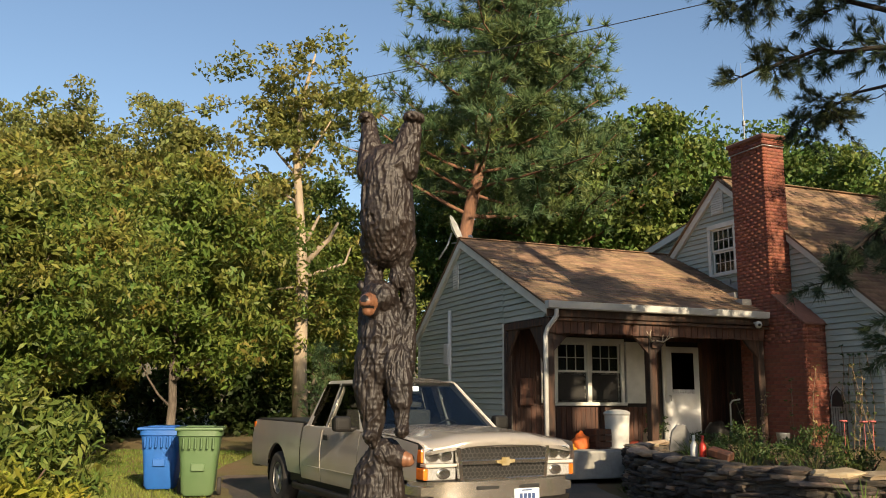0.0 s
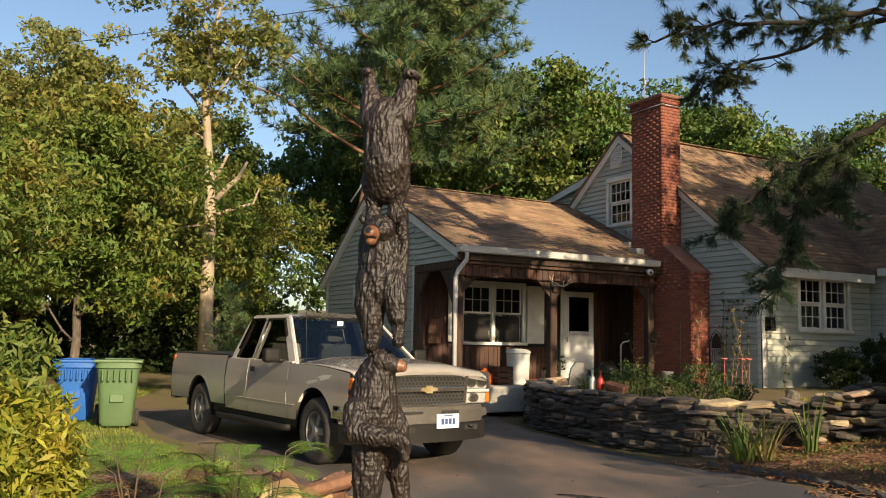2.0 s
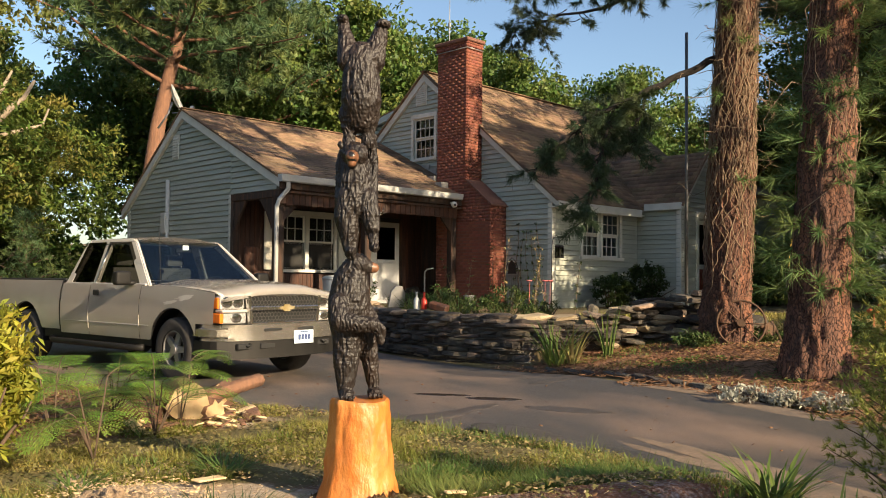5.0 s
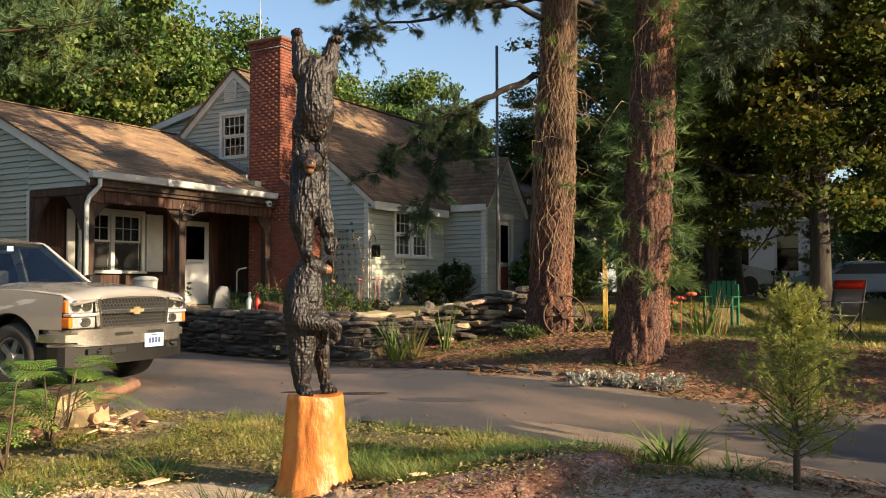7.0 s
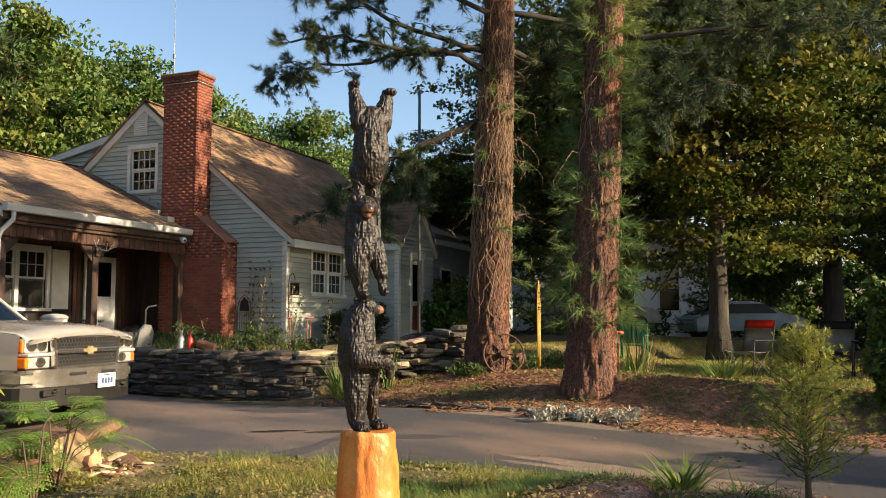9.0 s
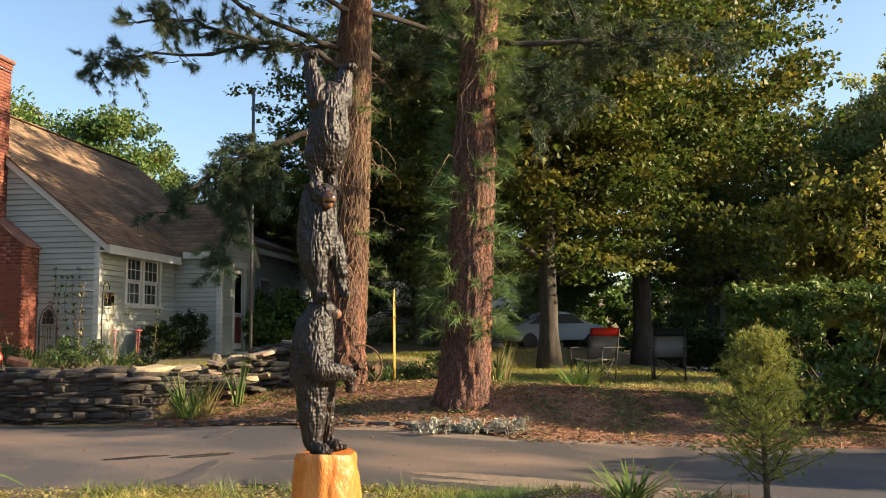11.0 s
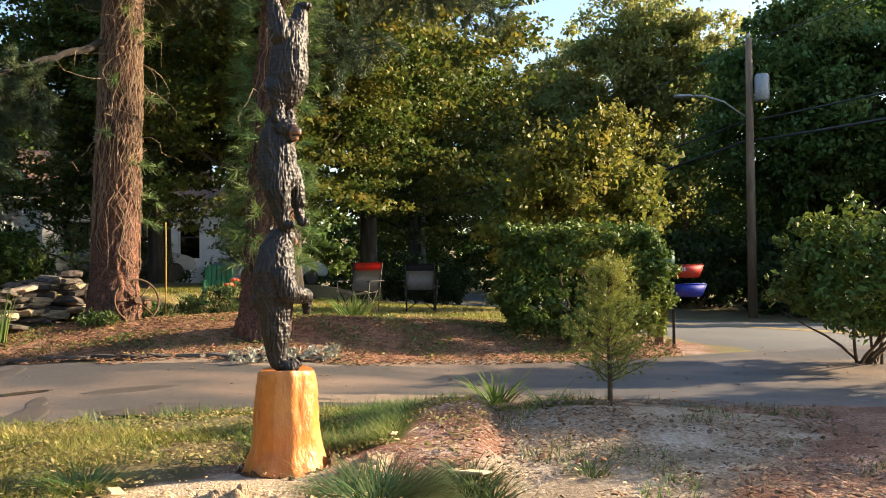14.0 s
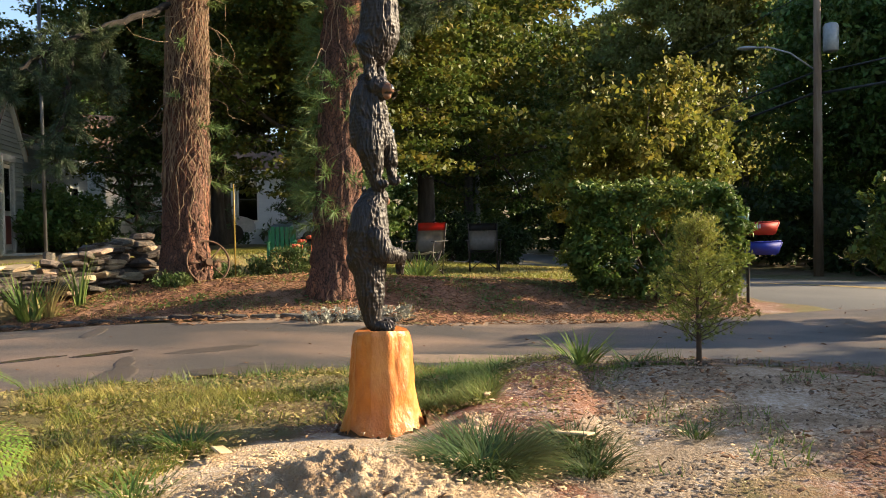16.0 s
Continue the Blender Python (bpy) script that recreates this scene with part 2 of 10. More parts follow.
def layered_ground():
    """Lawn soil with sawdust and bare earth worked into it in ragged, overlapping spreads."""
    m = material("lawn_ground", LAWN_BASE[0], 0.95, second=LAWN_BASE[1], scale=5, third=LAWN_BASE[2], scale3=0.35, bump=0.8, bump_scale=60, world_space=True)
    nt = m.node_tree
    n, l = nt.nodes, nt.links
    b = n["Principled BSDF"]
    colour = b.inputs["Base Color"].links[0].from_socket
    geo = next(k for k in n if k.bl_idname == "ShaderNodeNewGeometry")

    def tone(a, c, d, s1, s2):
        t1, t2 = n.new("ShaderNodeTexNoise"), n.new("ShaderNodeTexNoise")
        for t, s in ((t1, s1), (t2, s2)):
            t.inputs["Scale"].default_value, t.inputs["Detail"].default_value, t.inputs["Roughness"].default_value = s, 6, 0.65
            l.new(geo.outputs["Position"], t.inputs["Vector"])
        r = n.new("ShaderNodeValToRGB")
        for e, (p, v) in zip((r.color_ramp.elements[0], r.color_ramp.elements[1], r.color_ramp.elements.new(0.5)), ((0.33, d), (0.68, a), (0.5, c))):
            e.position, e.color = p, (*v, 1)
        add = n.new("ShaderNodeMath")
        add.operation = "MULTIPLY_ADD"
        add.inputs[1].default_value, add.inputs[2].default_value = 0.45, 0.0
        l.new(t1.outputs["Fac"], add.inputs[0])
        add2 = n.new("ShaderNodeMath")
        add2.operation = "MULTIPLY_ADD"
        add2.inputs[1].default_value = 0.55
        l.new(t2.outputs["Fac"], add2.inputs[0])
        l.new(add.outputs[0], add2.inputs[2])
        l.new(add2.outputs[0], r.inputs["Fac"])
        return r.outputs["Color"]

    dust = tone((0.62, 0.50, 0.36), (0.46, 0.35, 0.235), (0.24, 0.16, 0.10), 1.6, 38.0)
    sand = tone((0.46, 0.37, 0.26), (0.29, 0.22, 0.15), (0.11, 0.08, 0.052), 2.2, 30.0)
    earth = tone((0.28, 0.13, 0.07), (0.20, 0.085, 0.046), (0.10, 0.05, 0.03), 1.8, 45.0)
    for shade, x, y, rx, ry, turn, edge in (
        (earth, -1.9, 7.7, 2.4, 1.7, 30, 0.5), (earth, 0.45, 3.1, 1.5, 0.75, -15, 0.45), (earth, 1.2, 0.4, 2.6, 1.2, -15, 0.6), (earth, -1.0, 3.0, 1.5, 1.0, 20, 0.6), (earth, 8.2, 1.5, 1.6, 0.8, 20, 0.6),
        (sand, 0.75, 1.75, 1.7, 0.95, -25, 0.4), (dust, -0.85, 3.65, 0.95, 0.5, -50, 0.35), (dust, -1.35, 3.35, 0.75, 0.85, 10, 0.4), (sand, -0.5, 2.3, 0.7, 0.45, 20, 0.4), (dust, -1.4, 4.6, 0.8, 0.35, 70, 0.6), (earth, 0.6, 2.85, 1.2, 0.36, 8, 0.3), (dust, -0.9, 6.5, 0.7, 0.4, 0, 0.6),
    ):
        mp = n.new("ShaderNodeMapping")
        mp.vector_type = "TEXTURE"
        mp.inputs["Location"].default_value = (x, y, 0)
        mp.inputs["Rotation"].default_value = (0, 0, radians(turn))
        mp.inputs["Scale"].default_value = (rx, ry, 1000)
        l.new(geo.outputs["Position"], mp.inputs["Vector"])
        far = n.new("ShaderNodeVectorMath")
        far.operation = "LENGTH"
        l.new(mp.outputs["Vector"], far.inputs[0])
        t = n.new("ShaderNodeTexNoise")
        t.inputs["Scale"].default_value, t.inputs["Detail"].default_value, t.inputs["Roughness"].default_value = 2.6, 8, 0.7
        l.new(geo.outputs["Position"], t.inputs["Vector"])
        add = n.new("ShaderNodeMath")
        add.operation = "MULTIPLY_ADD"
        add.inputs[1].default_value = 1.3
        l.new(t.outputs["Fac"], add.inputs[0])
        l.new(far.outputs["Value"], add.inputs[2])
        r = n.new("ShaderNodeMapRange")
        r.inputs["From Min"].default_value, r.inputs["From Max"].default_value = 1.65 + edge * 0.25, 1.65 - edge * 0.25
        l.new(add.outputs[0], r.inputs["Value"])
        x_ = n.new("ShaderNodeMix")
        x_.data_type = "RGBA"
        l.new(r.outputs["Result"], x_.inputs["Factor"])
        l.new(colour, x_.inputs[6])
        l.new(shade, x_.inputs[7])
        colour = x_.outputs[2]
    l.new(colour, b.inputs["Base Color"])
    return m


LAWN = layered_ground()

# ---- plan: the house stands turned by HOUSE_TURN about its front corner; the street runs parallel to it ----
HOUSE_TURN = 24.96
HOUSE = pose(7.67, 16.53, 0, 0, 0, HOUSE_TURN)
HC, HS = math.cos(radians(HOUSE_TURN)), math.sin(radians(HOUSE_TURN))
WALL_Y = [8.0, 10.4, 11.6, 12.8, 14.6, 15.6, 17.2, 18.5]
WALL_X = [4.0, 4.0, 3.35, 3.05, 2.72, 2.85, 3.6, 3.9]
FAR_Y = [-4, 0, 1, 3, 5, 7, 8.3, 9.5, 10.4, 11.8, 15, 17.4]
FAR_X = [9.6, 7.25, 6.5, 5.2, 4.4, 4.1, 4.1, 3.75, 3.4, 3.05, 2.5, 2.5]
NEAR_Y = [-6, -3, 0, 1.2, 2.5, 4.5, 5.8, 7.0, 8.4, 10.8, 13.6, 17.4]
NEAR_X = [3.9, 3.2, 2.7, 2.35, 2.2, 1.95, 1.15, 0.35, -1.0, -2.3, -3.8, -5.2]


def house_uv(x, y):
    dx, dy = x - 7.67, y - 16.53
    return dx * HC + dy * HS, -dx * HS + dy * HC


def height(x, y):
    """The ground's height; arrays or numbers."""
    x, y = np.asarray(x, float), np.asarray(y, float)
    far, near = np.interp(y, FAR_Y, FAR_X), np.interp(y, NEAR_Y, NEAR_X)
    u, v = house_uv(x, y)
    bank = 0.30 * smooth_step(0.05, 2.4, x - far) * smooth_step(0.5, 4.5, y)
    mound = 0.22 * np.exp(-(((x - 5.7) ** 2 + (y - 6.8) ** 2) / 5.0))
    yard = smooth_step(0.12, 0.5, x - np.interp(y, WALL_Y, WALL_X)) * smooth_step(9.9, 10.6, y - 0.05 * (x - 5))
    z = (bank + mound) * (1 - yard) + 0.64 * yard * (1 - 0.5 * smooth_step(10, 22, u))
    lawn = 0.05 * smooth_step(0.0, 0.9, near - x) * smooth_step(15, 10, y)
    z = z + lawn + 0.12 * np.exp(-(((x - 1.3) ** 2 + (y - 1.9) ** 2) / 1.2))
    z = z + 0.12 * np.exp(-(((x + 1.38) ** 2 / 0.12 + (y - 3.35) ** 2 / 0.35)))
    z = z - 0.80 * smooth_step(7, 30, x) * smooth_step(-9, -17, v)
    z = z + 0.30 * smooth_step(10, 26, x) * smooth_step(-9, -2, v) * smooth_step(3, 9, y)
    edge = 2.28 + 0.2 * (x + 0.5)
    z = z + 0.10 * smooth_step(edge, edge + 0.16, y) * smooth_step(3.5, 3.0, y) * smooth_step(-0.7, -0.2, x) * smooth_step(2.1, 1.6, x)
    r = np.hypot(x - 8, y - 10)
    z = z + 0.045 * np.maximum(0, r - 55) + 0.35 * smooth_step(17, 26, y) * smooth_step(4, -2, x)
    return z


def sheet(name, x_lines, y_lines, keep=None, lift=0.0, wobble=0.0):
    """A ground sheet on the lines given, following height()."""
    xs, ys = np.meshgrid(x_lines, y_lines)
    zs = height(xs, ys) + lift
    if wobble:
        zs = zs + wobble * np.array([noise.noise((a * 1.7, b * 1.7, 0.3)) + 0.5 * noise.noise((a * 5, b * 5, 7.1)) for a, b in zip(xs.ravel(), ys.ravel())]).reshape(xs.shape)
    ny, nx = xs.shape
    idx = np.arange(nx * ny).reshape(ny, nx)
    f = np.stack([idx[:-1, :-1], idx[:-1, 1:], idx[1:, 1:], idx[1:, :-1]], -1).reshape(-1, 4)
    return raw_mesh(name, np.stack([xs, ys, zs], -1).reshape(-1, 3), f, True)


def strip(name, left, right, across, lift):
    """A road or path between two lines of equal count, following the ground."""
    left, right = np.asarray(left, float), np.asarray(right, float)
    k = np.linspace(0, 1, across)[None, :, None]
    p = left[:, None] * (1 - k) + right[:, None] * k
    z = height(p[..., 0], p[..., 1]) + lift
    if across > 4:
        z[:, [0, -1]] -= lift + 0.05
    verts = np.concatenate([p, z[..., None]], -1).reshape(-1, 3)
    idx = np.arange(len(left) * across).reshape(len(left), across)
    f = np.stack([idx[:-1, :-1], idx[:-1, 1:], idx[1:, 1:], idx[1:, :-1]], -1).reshape(-1, 4)
    return raw_mesh(name, verts, f, True)


def patch(name, centre, radii, material_, lift, turn=0.0, ragged=0.25, seed=0, rings=14, sides=48, dome=0.0):
    """A ragged, rounded patch that lies on the ground."""
    verts, faces = [(0, 0)], []
    for r in range(1, rings + 1):
        for s in range(sides):
            a = 2 * math.pi * s / sides
            edge = 1 + ragged * noise.noise((math.cos(a) * 1.6 + seed * 3.1, math.sin(a) * 1.6, seed)) + 0.5 * ragged * noise.noise((math.cos(a) * 5 + seed, math.sin(a) * 5, seed + 4))
            verts.append((r / rings * edge * math.cos(a), r / rings * edge * math.sin(a)))
    v = np.array(verts)
    rad = np.hypot(v[:, 0], v[:, 1])
    c, s = math.cos(radians(turn)), math.sin(radians(turn))
    px, py = v[:, 0] * radii[0], v[:, 1] * radii[1]
    x, y = centre[0] + px * c - py * s, centre[1] + px * s + py * c
    bumps = np.array([noise.noise((a * 4, b * 4, seed)) for a, b in zip(x, y)])
    z = height(x, y) + lift * np.clip((1.02 - rad) * 8, -1, 1) + dome * np.clip(1 - rad, 0, 1) ** 0.7 * (1 + 0.5 * bumps)
    tri = [(0, 1 + k, 1 + (k + 1) % sides, 0) for k in range(sides)]
    for r in range(1, rings):
        a, b = 1 + (r - 1) * sides, 1 + r * sides
        faces += [(a + k, b + k, b + (k + 1) % sides, a + (k + 1) % sides) for k in range(sides)]
    mesh = bpy.data.meshes.new(name)
    mesh.from_pydata(np.stack([x, y, z], -1).tolist(), [], [t[:3] for t in tri] + faces)
    mesh.shade_smooth()
    return link_mesh(name, mesh, material_)


# ---- ground, driveway, street ----
fine = np.concatenate([np.arange(-9, -3, 0.22), np.arange(-3, 3, 0.09), np.arange(3, 14.01, 0.22)])
gx = np.concatenate([np.linspace(-400, -60, 10), np.linspace(-55, -9.5, 24), fine, np.linspace(14.5, 60, 34), np.linspace(66, 400, 12)])
gy = np.concatenate([np.linspace(-400, -60, 10), np.linspace(-55, -6.5, 26), np.arange(-6, 0, 0.22), np.arange(0, 6, 0.09), np.arange(6, 20.01, 0.22), np.linspace(20.5, 60, 32), np.linspace(66, 400, 12)])
ground = link_mesh("ground", sheet("ground", gx, gy, wobble=0.016), LAWN)
tagged(ground, "green and brown lawn with bare patches", "lawn", kind="structure")

ty = np.arange(-6, 17.41, 0.3)
driveway = link_mesh("driveway", strip("driveway", np.stack([np.interp(ty, NEAR_Y, NEAR_X) + 0.04 * np.sin(ty * 2.3), ty], -1), np.stack([np.interp(ty, FAR_Y, FAR_X) + 0.04 * np.sin(ty * 3.1), ty], -1), 22, 0.03), ASPHALT)
tagged(driveway, "worn dark asphalt driveway with stains", "driveway", kind="structure")


def house_to_world(u, v):
    return np.stack([7.67 + u * HC - v * HS, 16.53 + u * HS + v * HC], -1)


su = np.linspace(-70, 34, 110)
bend = np.maximum(0, su - 22) ** 2 * 0.010
street = link_mesh("road", strip("road", house_to_world(su, -14.3 + bend), house_to_world(su, -22.2 + bend), 12, 0.025), STREET)
tagged(street, "grey asphalt street with double yellow line", "street", kind="structure")
YELLOW = material("worn_yellow_road_paint", (0.60, 0.42, 0.10), 0.7, second=(0.45, 0.33, 0.1), scale=12, world_space=True)
for side in (-0.12, 0.12):
    line = link_mesh("road_line", strip("road_line", house_to_world(su, -18.3 + side + 0.05 + bend), house_to_world(su, -18.3 + side - 0.05 + bend), 2, 0.032), YELLOW, street)
for side in (-21.9,):
    link_mesh("edge_line", strip("edge_line", house_to_world(su, side + 0.05 + bend), house_to_world(su, side - 0.05 + bend), 2, 0.031), TRIM, street)

# beds of needle mulch, sawdust and earth
bed_y = np.arange(1.2, 10.1, 0.2)
bed = link_mesh("mulch_bed", strip("mulch_bed", np.stack([np.interp(bed_y, FAR_Y, FAR_X) + 0.02 + 0.08 * np.sin(bed_y * 2.7), bed_y], -1), np.stack([np.interp(bed_y, FAR_Y, FAR_X) + 0.6 + 2.9 * smooth_step(1.0, 6.0, bed_y) + 0.25 * np.sin(bed_y * 3.3), bed_y], -1), 16, 0.02), MULCH)
tagged(bed, "reddish pine needle mulch round the pine trunks", "mulch", kind="structure")
for i, (c, r, turn, stuff) in enumerate([((1.78, 7.62), (0.36, 0.09), -35, WET), ((2.15, 7.12), (0.34, 0.11), -40, WET), ((1.15, 6.3), (0.62, 0.18), 22, DAMP), ((1.75, 6.62), (0.40, 0.10), 30, DAMP), ((1.6, 5.4), (0.55, 0.22), -65, DAMP), ((3.3, 8.1), (0.42, 0.12), 20, DAMP), ((2.5, 6.2), (0.5, 0.16), -50, DAMP), ((2.9, 9.3), (0.8, 0.25), -60, DAMP)]):
    tagged(patch("wet_stain", c, r, stuff, 0.0335, turn, 0.6, i + 20, 6, 72), "dark wet stain on the asphalt", "stain", kind="structure")

DRIFT = material("sand_on_asphalt", (0.27, 0.19, 0.13), 0.9, second=(0.17, 0.125, 0.09), scale=34, third=(0.13, 0.105, 0.085), scale3=2.2, bump=0.3, bump_scale=150, world_space=True)
for i, (c, r, turn) in enumerate([((2.42, 3.3), (0.34, 1.9), 4), ((4.05, 6.1), (0.22, 1.5), 8), ((5.0, 3.6), (0.22, 1.2), 32)]):
    tagged(patch("sand_drift", c, r, DRIFT, 0.0325, turn, 0.9, i + 40, 8, 96), "sand washed along the driveway's edge", "sand", kind="structure")

# ---- house ----
house = thing("house", HOUSE, "grey clapboard house with brown shingle roof and brick chimney", "house")
COURSE = 0.118


def cut_spans(spans, holes, z0, z1):
    """Spans (a0, a1 at the foot, b0, b1 at the head) with rectangular holes taken out."""
    for h0, h1, hz0, hz1 in holes:
        if z1 <= hz0 + 0.01 or z0 >= hz1 - 0.01:
            continue
        out = []
        for a0, a1, b0, b1 in spans:
            if h1 <= min(a0, b0) or h0 >= max(a1, b1):
                out.append((a0, a1, b0, b1))
                continue
            if h0 > min(a0, b0) + 0.02:
                out.append((a0, h0, b0, h0))
            if h1 < max(a1, b1) - 0.02:
                out.append((h1, a1, h1, b1))
        spans = out
    return spans


def outline_span(outline, z):
    hits = []
    n = len(outline)
    for i in range(n):
        (x0, z0), (x1, z1) = outline[i], outline[(i + 1) % n]
        if abs(z1 - z0) < 1e-6:
            if abs(z - z0) < 1e-6:
                hits += [x0, x1]
        elif min(z0, z1) - 1e-6 <= z <= max(z0, z1) + 1e-6:
            hits.append(x0 + (z - z0) / (z1 - z0) * (x1 - x0))
    return (min(hits), max(hits)) if hits else None


def clad_wall(outline, flat, side, along, holes=(), thick=0.16, name="wall", parent=house):
    """A wall with its own thickness behind separate lapped clapboards. along: 0 for a wall that runs with u, 1 for v;
    flat: its place on the other axis; side: +1 or -1, where the outside lies."""
    def at(s, d, z):
        return (s, flat + side * d, z) if along == 0 else (flat + side * d, s, z)
    zs = [z for _, z in outline]
    lo, hi = min(zs), max(zs)
    bm = bmesh.new()
    cuts = sorted({lo, hi, *zs, *[h[2] for h in holes], *[h[3] for h in holes]})
    cuts = [z for z in cuts if lo <= z <= hi]
    for z0, z1 in zip(cuts, cuts[1:]):
        if z1 - z0 < 0.004:
            continue
        a, b = outline_span(outline, z0 + 1e-4), outline_span(outline, z1 - 1e-4)
        if not a or not b:
            continue
        for a0, a1, b0, b1 in cut_spans([(*a, *b)], holes, z0, z1):
            q = [bm.verts.new(at(s, d, z)) for d in (-thick, -0.004) for s, z in ((a0, z0), (a1, z0), (b1, z1), (b0, z1))]
            for f in ((0, 1, 2, 3), (4, 5, 6, 7), (0, 1, 5, 4), (1, 2, 6, 5), (2, 3, 7, 6), (3, 0, 4, 7)):
                bm.faces.new([q[k] for k in f])
    bmesh.ops.remove_doubles(bm, verts=bm.verts, dist=1e-4)
    wall = part(name, bm, SIDING, parent)
    z = lo
    while z < hi - 0.03:
        z1 = min(z + COURSE - 0.012, hi)
        a, b = outline_span(outline, z + 1e-4), outline_span(outline, z1 - 1e-4)
        if a and b:
            for a0, a1, b0, b1 in cut_spans([(*a, *b)], holes, z, z1):
                if max(a1 - a0, b1 - b0) < 0.05:
                    continue
                bm = bmesh.new()
                sag = random.uniform(-0.003, 0.003)
                q = [bm.verts.new(at(s, d, zz)) for s, d, zz in ((a0, 0.0, z), (a1, 0.0, z), (b1, 0.0, z1), (b0, 0.0, z1), (a0, 0.040 + sag, z + sag), (a1, 0.040, z), (b1, 0.010, z1), (b0, 0.010, z1))]
                for f in ((0, 1, 2, 3), (4, 5, 6, 7), (0, 1, 5, 4), (1, 2, 6, 5), (2, 3, 7, 6), (3, 0, 4, 7)):
                    bm.faces.new([q[k] for k in f])
                part("clapboard", bm, SIDING, wall)
        z += COURSE
    return wall


def shingled(lower, upper, far_lower, far_upper, parent, pieces=0, drop=0.03, name="roof"):
    """A roof slope with lapped shingle tabs. lower and upper: the slope's near corners, far_lower and far_upper: the others.
    pieces: how many tabs stand as separate parts; the rest are one part."""
    p = [Vector(q) for q in (lower, far_lower, far_upper, upper)]
    normal = (p[1] - p[0]).cross(p[3] - p[0]).normalized()
    if normal.z < 0:
        normal = -normal
    bm = bmesh.new()
    top = [bm.verts.new(q) for q in p]
    under = [bm.verts.new(q - normal * drop) for q in p]
    bm.faces.new(top)
    bm.faces.new(under[::-1])
    for i in range(4):
        bm.faces.new((top[i], top[(i + 1) % 4], under[(i + 1) % 4], under[i]))
    roof = part(name, bm, SHINGLE, parent)
    rise = (p[3] - p[0]).length
    rows = int(rise / 0.145)
    verts, faces, made = [], [], 0
    for r in range(rows):
        k0, k1 = r / rows, min(1, (r + 1.25) / rows)
        a0, b0 = p[0].lerp(p[3], k0), p[1].lerp(p[2], k0)
        a1, b1 = p[0].lerp(p[3], k1), p[1].lerp(p[2], k1)
        wide = (b0 - a0).length
        n = max(2, int(wide / 0.31))
        shift = (r % 2) * 0.5 + random.uniform(-0.1, 0.1)
        for c in range(-1, n + 1):
            s0, s1 = max(0, (c + shift) / n), min(1, (c + 1 + shift) / n) - 0.006 / wide
            if s1 - s0 < 0.1 / n:
                continue
            up = normal * random.uniform(0.012, 0.02)
            q = [a0.lerp(b0, s0) + up, a0.lerp(b0, s1) + up, a1.lerp(b1, s1) + normal * 0.004, a1.lerp(b1, s0) + normal * 0.004, a0.lerp(b0, s0) - normal * 0.002, a0.lerp(b0, s1) - normal * 0.002]
            f = ((0, 1, 2, 3), (4, 5, 1, 0))
            if made < pieces:
                made += 1
                mesh = bpy.data.meshes.new("shingle")
                mesh.from_pydata(q, [], f)
                link_mesh("shingle", mesh, SHINGLE, roof)
            else:
                base = len(verts)
                verts += q
                faces += [tuple(base + k for k in g) for g in f]
    if verts:
        tagged(link_mesh("shingles", raw_mesh("shingles", verts, faces), SHINGLE, roof), kind="stuff")
    return roof


